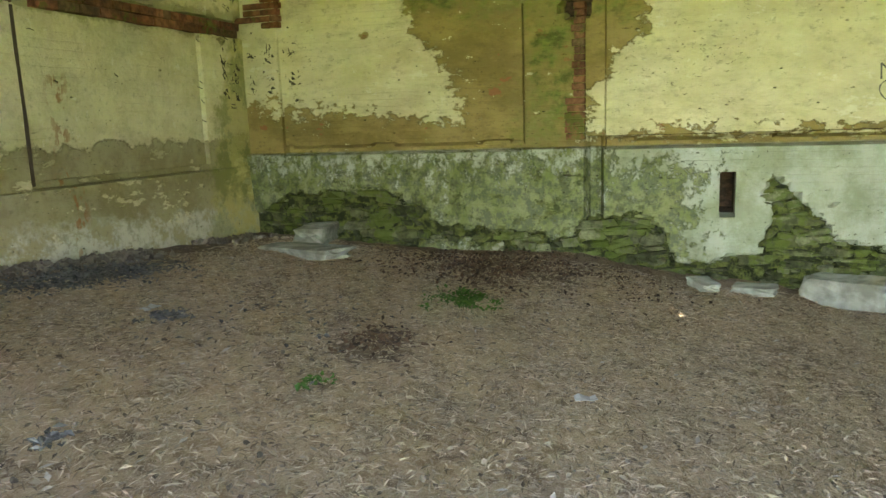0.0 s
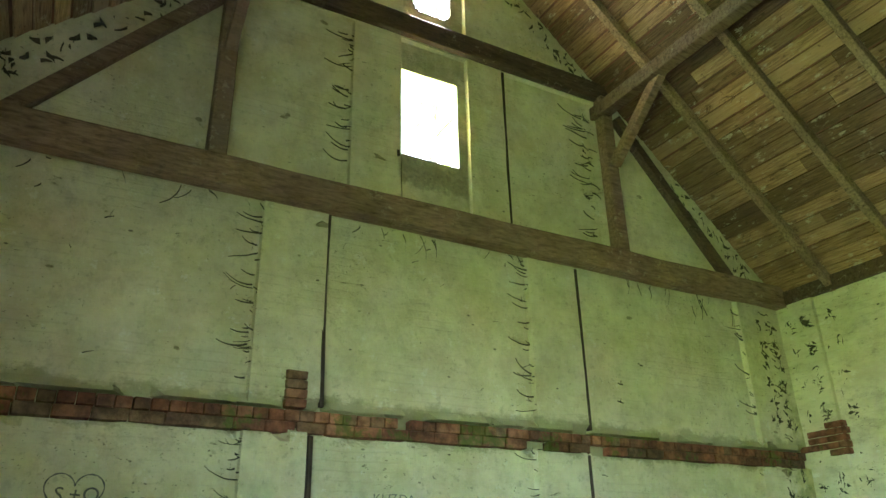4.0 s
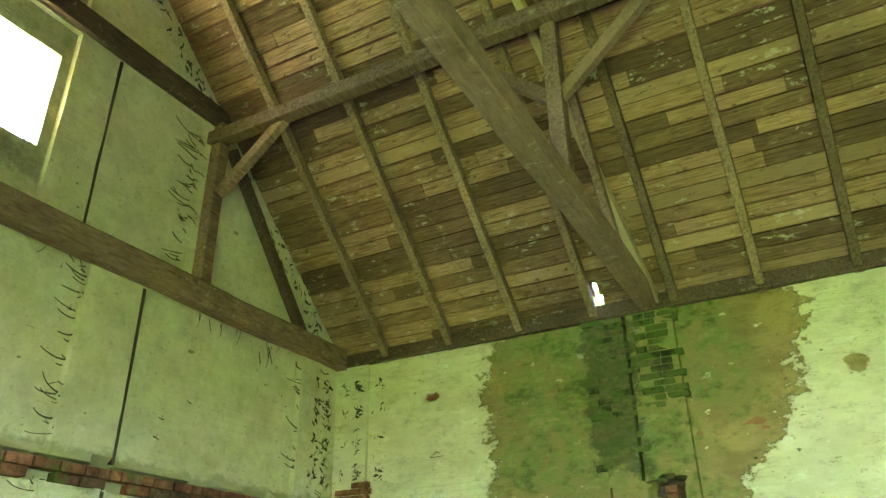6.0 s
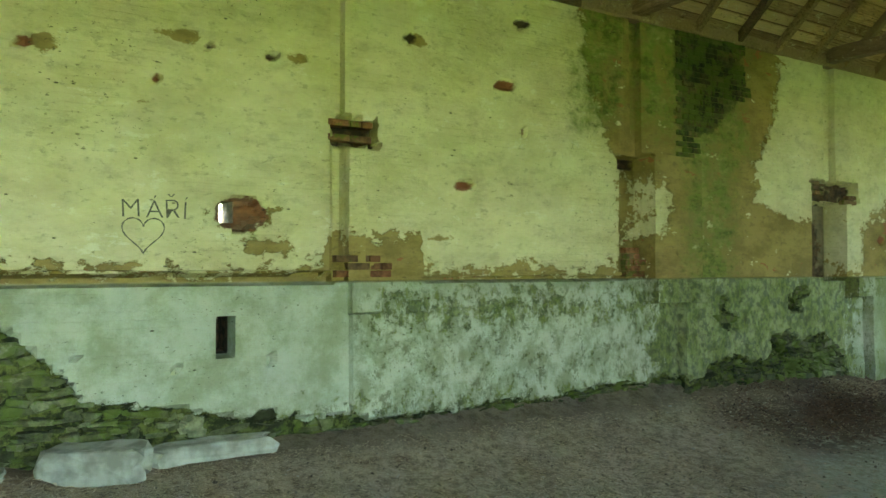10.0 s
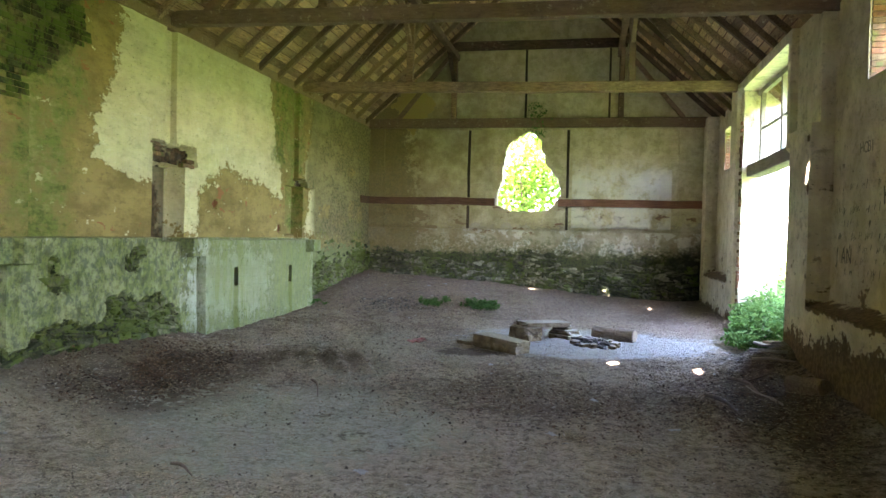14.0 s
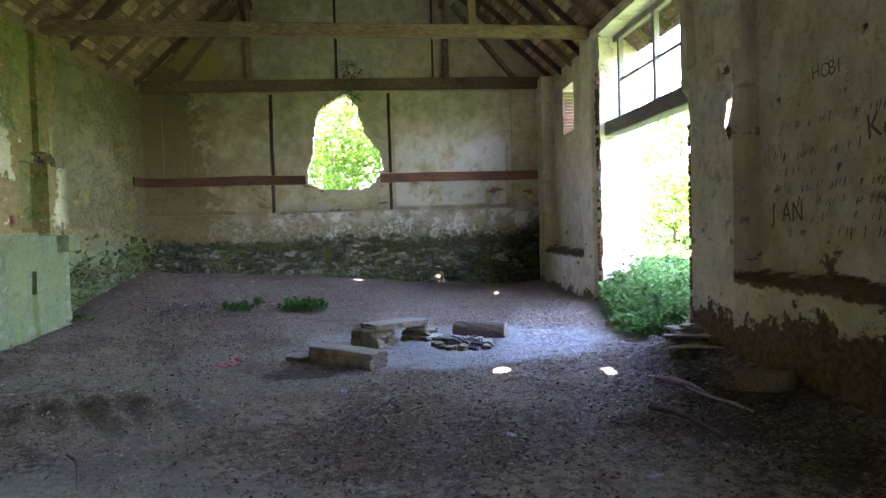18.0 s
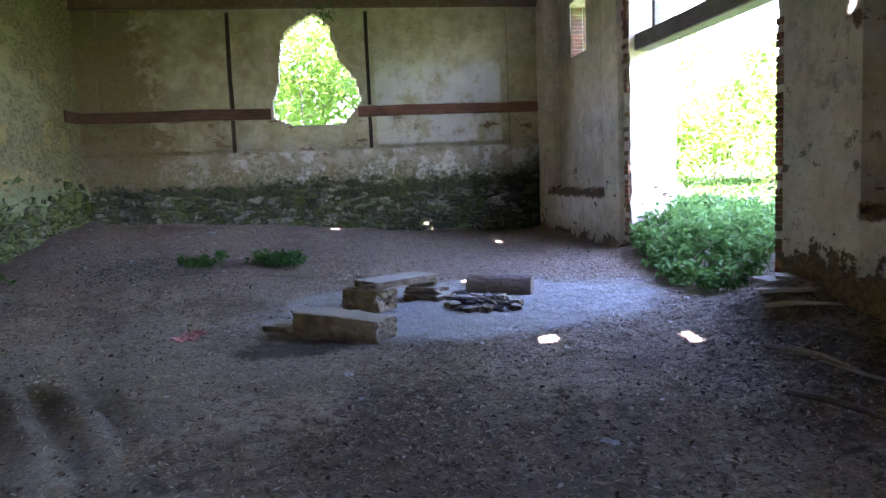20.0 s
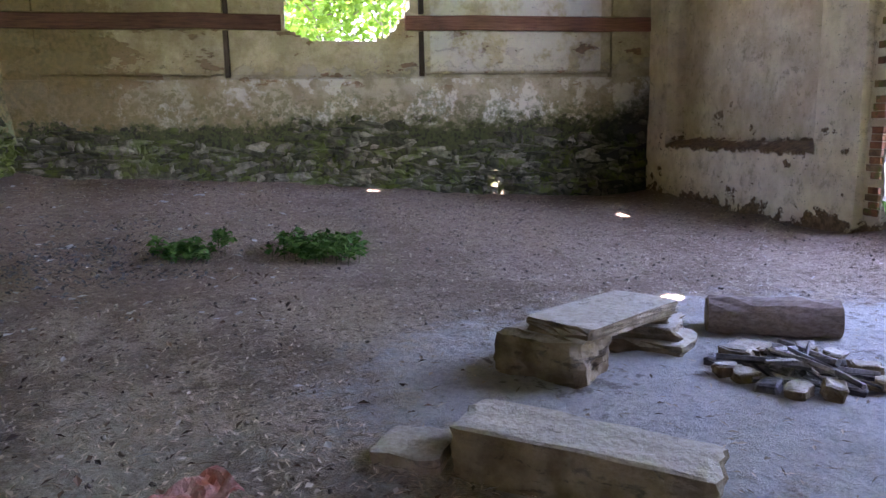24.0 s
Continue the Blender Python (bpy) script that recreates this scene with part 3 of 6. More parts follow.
# ---- mesh helpers ----
def part(name, bm, material, parent=None, label=""):
    """Links a bmesh as one mesh object, under a thing or a part if one is given."""
    me = bpy.data.meshes.new(name)
    bm.to_mesh(me)
    bm.free()
    return part_mesh(name, me, material, parent, label)


def part_mesh(name, me, material, parent=None, label=""):
    if not me.materials:
        me.transform(Matrix.Scale(UNIT, 4))
        me.materials.append(material)
    ob = new(name, me)
    if parent is not None:
        ob.parent = parent
    if label:
        ob["label"] = label
    return ob


def pydata(name, verts, faces, material, parent=None, label="", soft=False):
    me = bpy.data.meshes.new(name)
    me.from_pydata([tuple(v) for v in verts], [], [tuple(f) for f in faces])
    if soft:
        me.polygons.foreach_set("use_smooth", [True] * len(me.polygons))
    me.update()
    return part_mesh(name, me, material, parent, label)


def box(bm, x0, x1, y0, y1, z0, z1, m=None, rough=0.0, cuts=0, bevel=0.0, seed=0):
    """A box between bounds, rough-hewn by random shifts, with its edges broken."""
    b = bmesh.new()
    bmesh.ops.create_cube(b, size=1)
    bmesh.ops.scale(b, vec=(x1 - x0, y1 - y0, z1 - z0), verts=b.verts)
    if bevel:
        bmesh.ops.bevel(b, geom=b.edges[:], offset=bevel, segments=1, affect="EDGES")
    if cuts:
        big = max(x1 - x0, y1 - y0, z1 - z0)
        long = [e for e in b.edges if e.calc_length() > big * 0.6]
        bmesh.ops.subdivide_edges(b, edges=long, cuts=cuts, use_grid_fill=True)
    bmesh.ops.translate(b, vec=((x0 + x1) / 2, (y0 + y1) / 2, (z0 + z1) / 2), verts=b.verts)
    if rough:
        for v in b.verts:
            v.co += noise.noise_vector(v.co * 1.7 + Vector((seed, 0, 0))) * rough
    if m is not None:
        bmesh.ops.transform(b, matrix=m, verts=b.verts)
    me = bpy.data.meshes.new("tmp")
    b.to_mesh(me)
    b.free()
    bm.from_mesh(me)
    bpy.data.meshes.remove(me)
    return bm


def timber(name, a, b, w, h, material, parent=None, seed=0, rough=0.012, label=""):
    """A hewn timber from a to b, w across and h high, slightly bowed."""
    a, b = Vector(a), Vector(b)
    d = b - a
    bm = bmesh.new()
    n = max(3, int(d.length / 0.6))
    side = d.cross(Vector((0, 0, 1)))
    side = side.normalized() if side.length > 1e-4 else Vector((1, 0, 0))
    up = side.cross(d).normalized()
    rings = []
    c = 0.12
    shape = [(-1, -1 + c), (-1 + c, -1), (1 - c, -1), (1, -1 + c), (1, 1 - c), (1 - c, 1), (-1 + c, 1), (-1, 1 - c)]
    for i in range(n + 1):
        p = a + d * (i / n)
        wob = noise.noise_vector(p * 0.8 + Vector((seed * 3.1, 0, 0))) * rough
        k = 1 + 0.05 * noise.noise(p * 1.3 + Vector((0, seed, 0)))
        rings.append([bm.verts.new(p + wob + side * (u * w / 2 * k) + up * (v * h / 2 * k)) for u, v in shape])
    for r, q in zip(rings, rings[1:]):
        for i in range(8):
            bm.faces.new((r[i], r[(i + 1) % 8], q[(i + 1) % 8], q[i]))
    bm.faces.new(rings[0][::-1])
    bm.faces.new(rings[-1])
    bmesh.ops.recalc_face_normals(bm, faces=bm.faces[:])
    return part(name, bm, material, parent, label)


def empty(name, label, category, group="", kind="", at=(0, 0, 0)):
    ob = new(name)
    ob.location = Vector(at) * UNIT
    return tagged(ob, label, category, group, kind)


def grid_lines(lo, hi, step, edges=()):
    """Grid lines at even steps, with a pair of lines tight about every edge."""
    keep = list(np.linspace(lo, hi, int(round((hi - lo) / step)) + 1))
    near = [e for e in edges if lo < e < hi]
    keep = [v for v in keep if all(abs(v - e) > 0.02 for e in near)] + [e + s for e in near for s in (-0.006, 0.006)]
    return np.array(sorted(keep))


def relief_wall(name, U, Z, place, depth, solid, material, top=None, thick=THICK, label="", masks=()):
    """A thick wall with a moulded inner face. place(u, z, d) puts points in the world, d metres behind the face; depth and solid are
    functions of arrays u, z; top(u) caps the height."""
    nu, nz = len(U), len(Z)
    uu, zz = np.meshgrid(U, Z, indexing="ij")
    if top is not None:
        zz = np.minimum(zz, top(uu))
    d = depth(uu, zz)
    inner = place(uu, zz, d).reshape(-1, 3)
    outer = place(uu, zz, thick(uu, zz) if callable(thick) else np.full_like(uu, thick)).reshape(-1, 3)
    cu, cz = (uu[:-1, :-1] + uu[1:, 1:]) / 2, (zz[:-1, :-1] + zz[1:, 1:]) / 2
    keep = solid(cu, cz) & ((zz[:-1, 1:] - zz[:-1, :-1] > 1e-4) | (zz[1:, 1:] - zz[1:, :-1] > 1e-4))
    idx = np.arange(nu * nz).reshape(nu, nz)
    N = nu * nz
    faces = []
    ii, jj = np.nonzero(keep)
    for i, j in zip(ii, jj):
        a, b, c, e = idx[i, j], idx[i + 1, j], idx[i + 1, j + 1], idx[i, j + 1]
        faces.append((a, b, c, e))
        faces.append((N + a, N + e, N + c, N + b))
        for di, dj, p, q in ((-1, 0, e, a), (1, 0, b, c), (0, -1, a, b), (0, 1, c, e)):
            x, y = i + di, j + dj
            if not (0 <= x < nu - 1 and 0 <= y < nz - 1) or not keep[x, y]:
                faces.append((q, p, N + p, N + q))
    verts = np.vstack([inner, outer])
    used = np.zeros(len(verts), bool)
    used[np.array(faces).ravel()] = True
    remap = np.cumsum(used) - 1
    bm = bmesh.new()
    me = bpy.data.meshes.new(name)
    me.from_pydata([tuple(v) for v in verts[used]], [], [tuple(int(remap[k]) for k in f) for f in faces])
    bm.from_mesh(me)
    bpy.data.meshes.remove(me)
    bmesh.ops.recalc_face_normals(bm, faces=bm.faces[:])
    ob = part(name, bm, material)
    for key, fn in masks:
        v = fn(uu, zz).reshape(-1)
        ob.data.attributes.new(key, "FLOAT", "POINT").data.foreach_set("value", np.concatenate([v, v])[used].astype(np.float32))
    return tagged(ob, label, "wall", kind="structure")


def rect(u, z, u0, u1, z0, z1):
    return (u > u0) & (u < u1) & (z > z0) & (z < z1)


# ---- ground ----
def axis_lines(lo, hi, step, reach):
    mid = list(np.arange(lo, hi + step, step))
    out = [0.5, 1.2, 2.2, 3.5, 5, 7, 10, 14, 20, 30, 45, 70, 110, 180, 300]
    return np.array([lo - r for r in reversed(out) if r <= reach] + mid + [mid[-1] + r for r in out if r <= reach])


def build_ground():
    gx, gy = axis_lines(-9.1, 4.2, 0.075, 300), axis_lines(-8.7, 25.2, 0.075, 300)
    X, Y = np.meshgrid(gx, gy, indexing="ij")
    Zg = ground_z(X, Y)
    nx, ny = X.shape
    idx = np.arange(nx * ny).reshape(nx, ny)
    f = np.stack([idx[:-1, :-1], idx[1:, :-1], idx[1:, 1:], idx[:-1, 1:]], -1).reshape(-1, 4)
    ob = pydata("ground", np.stack([X, Y, Zg], -1).reshape(-1, 3), f, M_SOIL, soft=True)
    tagged(ob, "dry brown earth floor strewn with straw and leaf litter", "ground", kind="structure")


build_ground()


# ---- walls ----
def lumps(u, z, seed):
    return 0.010 * fbm(u * 1.3, z * 1.3, seed) + 0.006 * fbm(u * 5, z * 5, seed + 1)


def near_depth(x, z):
    d = lumps(x, z, 3)
    for x0, x1 in ((-7.48, -4.66), (-3.96, -1.44), (-0.84, 2.2)):
        d = np.where(rect(x, z, x0, x1, 2.24, 4.0), d + 0.06, d)
    for x0, x1 in ((-7.58, -4.72), (-4.0, -1.55), (-0.86, 2.2)):
        d = np.where(rect(x, z, x0, x1, 4.25, 6.25), d + 0.075, d)
    for x0, x1 in ((-1.48, -1.43), (-4.70, -4.65)):
        d = np.where(rect(x, z, x0, x1, 2.24, 4.0), 0.2, d)
    for x0, x1 in ((-7.48, -4.66), (-3.96, -1.44), (-0.84, 2.2)):
        d = np.where(rect(x, z, x0, x1, 2.21, 2.29), 0.16, d)
    for x0, x1 in ((-1.575, -1.535), (-4.75, -4.71), (-3.85, -3.81), (-2.40, -2.36)):
        d = np.where(rect(x, z, x0, x1, 4.25 if x0 > -2 or x0 < -4.5 else 6.5, 6.25 if x0 > -2 or x0 < -4.5 else 8.8), 0.14, d)
    d = np.where(rect(x, z + 0.03 * fbm(x * 3, x * 0.7, 22), -20, 20, 3.98, 4.21), 0.13, d)
    d = np.where(rect(x, z, -5.3, -3.83, 6.5, 8.8) | rect(x, z, -1.74, -0.3, 6.5, 8.8), d + 0.05, d)
    d = np.where(rect(x, z, -3.28, -2.38, 6.52, 8.8), 0.06 + lumps(x, z, 5), d)
    d = np.where(rect(x, z, -3.28, -2.40, 9.15, 10.45), 0.06 + lumps(x, z, 6), d)
    return np.where(z < 2.21, d - 0.03 - 0.05 * smooth(2.1, 1.5, z), d)


def near_solid(x, z):
    upper = (np.abs(x + 2.825) / 0.275) ** 4 + (np.abs(z - 9.71) / 0.34) ** 4 < 1
    return ~(rect(x, z, -3.16, -2.36, 7.2, 8.40) | upper)


WALL_NEAR = relief_wall(
    "wall_near", grid_lines(XL - 0.03, XR + 0.03, 0.10, (-7.58, -7.55, -7.48, -7.45, -4.70, -4.65, -4.75, -3.97, -3.93, -4.0, -3.85, -3.81, -3.28, -3.26, -2.42, -0.86, -0.83, -0.81, -3.16, -3.10, -3.06, -3.01, -2.64, -2.59, -2.55, -2.40, -2.36, -1.74, -1.575, -1.535, -1.48, -1.43, -0.85, 2.2)),
    grid_lines(-0.2, 11.9, 0.10, (2.21, 2.29, 3.98, 4.21, 6.25, 6.52, 7.2, 8.40, 8.8, 9.15, 9.37, 9.42, 9.48, 9.94, 10.0, 10.05, 10.45)),
    lambda u, z, d: np.stack([u, YN - d, z], -1), near_depth, near_solid, M_NEAR,
    top=lambda u: roof_z(u, YN) + 0.02, thick=lambda u, z: np.where(rect(u, z, -3.6, -2.1, 9.12, 10.6), 0.085, np.where(z > 8.9, 0.30, np.where(rect(u, z, -3.6, -1.9, 6.9, 8.7), 0.14, THICK))),
    label="limewashed gable wall with shallow panels and two small windows")

POCKETS = ((-3.42, -3.08, 3.94, 4.20), (2.23, 2.82, 3.95, 4.25), (6.74, 7.19, 4.0, 4.18), (11.47, 12.95, 3.72, 4.10), (17.95, 18.75, 3.72, 3.92))
SLOTS = ((-1.585, -1.42, 1.56, 2.04), (0.92, 1.11, 1.60, 2.02), (13.98, 14.16, 1.36, 1.72), (16.85, 17.03, 1.33, 1.69))


def left_bare(y, z):
    """Distance to the edge of the limewash, negative where it has fallen off."""
    a = np.maximum(np.interp(z, (2.4, 3.0, 3.26, 3.65, 3.98, 4.5, 5.2, 5.42, 6.05), (-4.6, -4.75, -4.95, -5.2, -5.4, -5.5, -5.45, -5.7, -5.35)) - y,
                   y - np.interp(z, (2.4, 3.1, 3.2, 3.63, 4.05, 4.6, 5.15, 6.0), (-3.15, -3.10, -2.9, -2.64, -2.40, -1.98, -1.72, -1.58)))
    c = np.maximum(np.interp(z, (2.4, 4.0, 4.3, 5.0, 5.45, 6.3), (6.7, 6.9, 6.5, 6.3, 6.1, 6.0)) - y, y - np.interp(z, (3.3, 3.6, 4.3, 4.6, 6.1), (11.3, 9.95, 9.85, 10.2, 10.55)))
    d = np.maximum(np.maximum(8.0 - y, y - 11.9), z - 3.35)
    d2 = np.maximum(np.maximum(12.7 - y, y - 18.0), z - np.interp(y, (12.8, 13.3, 14.2, 16.0, 16.6), (3.2, 3.45, 3.85, 3.6, 3.4)))
    e = np.maximum(np.interp(z, (2.4, 3.5, 4.5, 6.3), (17.2, 17.1, 16.8, 16.2)) - y, y - np.interp(z, (2.4, 4.0, 6.3), (18.1, 18.5, 19.3)))
    low = np.where(y < 2.2, z - 2.60, np.where(y < 3.4, z - 3.0, z - 2.56)) + np.interp(y, (-8, -7.4, -5.6, -4.9, -4.2), (-0.55, -0.40, -0.34, -0.12, 0))
    out = np.minimum.reduce([a, c, d, d2, e, low + 0.06])
    for py, pz, pr in ((1.2, 3.11, 0.20), (1.5, 2.75, 0.20),
                       (20.2, 3.1, 0.3), (21.5, 2.8, 0.4), (23.0, 3.2, 0.5), (22.4, 4.5, 0.15)):
        out = np.minimum(out, np.sqrt((y - py) ** 2 * 0.45 + ((z - pz) * 1.5) ** 2) - pr)
    return np.maximum(out, -np.minimum(blob(y, z, 7.1, 7.45, 3.0, 3.8), blob(y, z, 12.05, 12.62, 2.4, 3.8)))


def left_spots(y, z):
    """Small chips in the limewash, negative inside."""
    out = np.full(np.shape(y), 9.0)
    for py, pz, w, h in ((-1.08, 5.22, 0.12, 0.10), (0.57, 4.95, 0.19, 0.07), (1.87, 4.88, 0.13, 0.07), (-0.70, 4.66, 0.13, 0.09), (-1.56, 4.22, 0.08, 0.03), (0.21, 4.21, 0.07, 0.03), (3.32, 5.32, 0.12, 0.05), (7.6, 3.75, 0.2, 0.12),
                         (0.25, 5.98, 0.16, 0.12), (-6.1, 3.9, 0.06, 0.04), (3.7, 2.9, 0.10, 0.03), (5.6, 5.2, 0.09, 0.03)):
        out = np.minimum(out, (np.sqrt(((y - py) / w) ** 2 + ((z - pz) / h) ** 2) - 1) * min(w, h))
    return out


def left_holes(y, z):
    """Putlog holes and knocked-out half bricks, negative inside."""
    out = np.full(np.shape(y), 9.0)
    for py, pz, w, h in ((-6.35, 5.59, 0.11, 0.06), (-0.84, 4.65, 0.08, 0.05), (0.87, 4.88, 0.05, 0.03), (1.53, 4.85, 0.05, 0.035), (1.35, 5.74, 0.045, 0.04), (0.33, 4.46, 0.035, 0.035), (3.25, 5.33, 0.07, 0.05), (4.96, 5.81, 0.12, 0.05),
                         (4.69, 4.94, 0.15, 0.07), (4.05, 3.57, 0.14, 0.055), (5.0, 4.36, 0.05, 0.04), (13.75, 3.08, 0.10, 0.09), (16.98, 2.60, 0.10, 0.10), (11.0, 1.2, 0.10, 0.08), (0.55, 1.5, 0.04, 0.04), (1.5, 1.55, 0.035, 0.04), (-0.4, 1.68, 0.03, 0.03)):
        out = np.minimum(out, (np.sqrt(((y - py) / w) ** 2 + ((z - pz) / h) ** 2) - 1) * min(w, h))
    return out


def blob(y, z, y0, y1, z0, z1):
    return np.maximum(np.abs(y - (y0 + y1) / 2) - (y1 - y0) / 2, np.abs(z - (z0 + z1) / 2) - (z1 - z0) / 2)


def left_green(y, z):
    return np.minimum.reduce([blob(y, z, -4.25, -3.0, 4.3, 7.2) - 0.2, blob(y, z, -5.0, -4.2, 4.5, 7) - 0.12, blob(y, z, -3.1, -2.3, 5.0, 7) - 0.08, blob(y, z, -3.9, -3.2, 2.5, 4.0) + 0.1,
                              blob(y, z, 7.1, 9.5, 4.6, 7.2) + 0.05, blob(y, z, 8.25, 9.1, 2.3, 4.6) - 0.12, blob(y, z, 5.9, 7.0, 4.4, 7) + 0.25, blob(y, z, 16.7, 18.3, 4.2, 7) + 0.0, blob(y, z, 17.4, 18.2, 2.6, 4.4) + 0.2,
                              blob(y, z, 18.8, 24, 2.3, 3.0) + 0.35])


def left_wet(y, z):
    return np.minimum(blob(y, z, -4.12, -3.45, 4.3, 7.2), np.maximum(blob(y, z, 7.95, 9.6, 4.6, 7.2), (y - 8.5) - np.clip(z - 4.5, 0, 2) * 1.2))


def left_rubble(y, z):
    r = z - np.interp(y + 0.13 * fbm(y * 2.0, z * 5, 35) + 0.05 * fbm(y * 5, z * 13, 36), (-7.9, -7.2, -6.5, -5.8, -5.0, -4.1, -3.4, -3.15, -2.3, -2.2, -2.0, -1.1, -1.06, -0.78, -0.58, 0.0, 0.6, 1.4, 3.5, 8.0, 8.6, 9.1, 9.6, 10.2, 10.8, 11.4, 12.0, 12.2),
                      (1.5, 1.8, 1.88, 1.84, 1.40, 1.30, 1.22, 1.46, 1.50, 1.15, 0.95, 1.05, 2.05, 1.83, 1.48, 1.22, 1.06, 0.96, 0.72, 0.9, 1.05, 1.15, 1.0, 1.1, 1.3, 1.35, 1.0, 0.3))
    r = np.where(y > 12.2, 1.0, r)
    r = np.minimum(r, np.where(y > 18.45, z - 1.75 + 0.35 * fbm(y * 1.2, z * 1.5, 14), 1.0))
    r = np.minimum(r, np.where((y > 8.7) & (y < 11.9), 0.14 + 0.4 * np.abs(z - 1.5) - 0.85 * fbm(y * 1.7, z * 2.6, 44), 1.0))
    r = np.where((y > -5.4) & (y < -4.2), np.maximum(r, 1.18 - z), r)
    return r + np.where(y < 7, 0.07, 0.16) * fbm(y * 2.6, z * 3.2, 31) + 0.07 * fbm(y * 9, z * 12, 32)


def left_clean(y, z):
    return np.minimum.reduce([blob(y, z, -2.9, 2.5, 1.0, 2.6), blob(y, z, -4.8, -3.3, 1.1, 2.1) + 0.12, blob(y, z, 12.1, 12.66, 0.3, 2.4), blob(y, z, 12.8, 18.45, 0.3, 2.35) + 0.05, blob(y, z, 2.5, 6.5, 2.25, 2.4)])


def left_mossy(y, z):
    return np.minimum.reduce([blob(y, z, -7.9, -5.0, 1.0, 2.0) - 0.22, blob(y, z, -5.2, -2.9, 1.0, 2.2) - 0.02, blob(y, z, -2.95, -2.0, 1.0, 1.95) - 0.1, blob(y, z, 2.9, 7.6, 1.85, 2.2) + 0.08, blob(y, z, 2.6, 7.6, 1.0, 1.75) + 0.62, blob(y, z, 7.6, 12.0, 0.4, 2.4) - 0.32,
                              np.where(y < 12.6, z - 0.95, 9) + 0.2, blob(y, z, 15.6, 18.4, 0.3, 2.4) + 0.12, blob(y, z, 12.8, 18.4, 0.3, 0.8) + 0.1, blob(y, z, 12.8, 18.4, 1.9, 2.4) + 0.15, blob(y, z, 18.6, 24, 0.3, 2.4) + 0.1])


def left_depth(y, z):
    d = lumps(y, z, 7)
    d = np.where(rect(y, z, -7.41, -3.95, 2.37, 6.4) | rect(y, z, -2.92, 2.23, 2.5, 6.4), d + 0.05, d)
    d = np.where(rect(y, z, 3.5, 6.78, 2.40, 6.4), d + 0.03, d)
    d = np.where(rect(y, z, 3.45, 6.78, 2.36, 2.42), 0.12, d)
    d = np.where(rect(y, z, -3.95, -3.92, 2.37, 4.1), 0.10, d)
    for y0, y1, deep, top in ((2.40, 2.80, 0.10, 3.95), (7.19, 8.23, 0.26, 4.24), (12.13, 12.80, 0.24, 3.72), (17.95, 18.78, 0.22, 3.72)):
        d = np.where(rect(y, z, y0, y1, 2.0, top), d - deep, d)
    for y0, y1, z0 in ((2.23, 2.38, 4.25), (6.96, 7.19, 4.18), (11.85, 12.20, 4.10), (17.78, 18.14, 3.9), (-3.55, -3.51, 4.2)):
        d = np.where(rect(y, z, y0, y1, z0, 6.4), 0.12, d)
    d = np.where((z < 2.37) & (y < 2.45), d - 0.10, d)
    d = np.where((z < 2.37) & (y >= 2.45) & (y < 7.9), d - 0.06, d)
    d = np.where((z < 2.37) & (y >= 7.9) & (y < 12.7), d - 0.22, d)
    d = np.where((z < 2.33) & (y >= 12.7) & (y < 18.45), d - 0.34, d)
    d = np.where(y >= 18.45, d - (0.12 - 0.03 * fbm(y * 4, z * 6, 2)) * smooth(2.75, 1.9, z + 0.2 * fbm(y * 1.7, 3.0, 6)), d)
    d = np.where(rect(y, z, 12.68, 12.80, 0.3, 3.7), 0.15, d)
    d = np.where(rect(y, z, 11.47, 12.13, 2.30, 3.70), 0.21, d)
    d = np.where(rect(y, z, 6.75, 7.19, 2.48, 4.16), 0.17, d)
    d = np.where(rect(y, z, 2.24, 2.38, 2.5, 3.95), 0.13, d)
    d = np.where(rect(y, z, 2.62, 2.80, 2.62, 3.92), d + 0.10, d)
    d = np.where(rect(y, z, 17.3, 17.95, 2.45, 3.72), 0.10, d)
    d = np.where((left_rubble(y, z) < 0) & (z < 2.36), d + 0.07, d)
    d = np.where(rect(y, z, -3.12, -2.98, 1.45, 2.5), 0.10, d)
    d = np.where(left_bare(y, z) + 0.10 * fbm(y * 5, z * 8, 33) < 0, d + 0.012, d)
    for y0, y1 in ((-7.41, -3.95), (-2.92, 2.23)):
        d = np.where(rect(y, z, y0, y1, 2.36, 2.46 + 0.015 * np.sin(y * 4)), 0.15, d)
    for y0, y1, z0, z1 in POCKETS:
        d = np.where(rect(y + 0.05 * fbm(y * 6, z * 9, 51), z + 0.05 * fbm(y * 7, z * 5, 52), y0, y1, z0, z1), 0.24 + 0.05 * fbm(y * 9, z * 9, 4), d)
    for y0, y1, z0, z1 in SLOTS:
        d = np.where(rect(y, z, y0, y1, z0, z1), 0.56, d)
    d = np.where(((y - 1.2) / 0.26) ** 2 + ((z - 3.11) / 0.17) ** 2 < 1, 0.16, d)
    d = np.where(left_holes(y, z) < 0.0, d + 0.06, d)
    low = smooth(1.1, 0.5, z) * (0.03 * fbm(y * 2.5, z * 3, 9) - 0.02)
    return d + low


def left_solid(y, z):
    return ~rect(y, z, 0.99, 1.16, 3.0, 3.24)


l_edges_y = sorted({0.99, 1.16} | {v for p in POCKETS + SLOTS for v in p[:2]} | {-7.41, -3.95, -3.92, -3.55, -3.51, -2.92, 2.13, 2.23, 2.38, 2.40, 2.62, 2.80, 3.5, 6.75, 6.96, 7.19, 7.9, 8.23, 11.47, 11.85, 12.13, 12.20, 12.66, 12.80, 17.78, 18.14, 18.45})
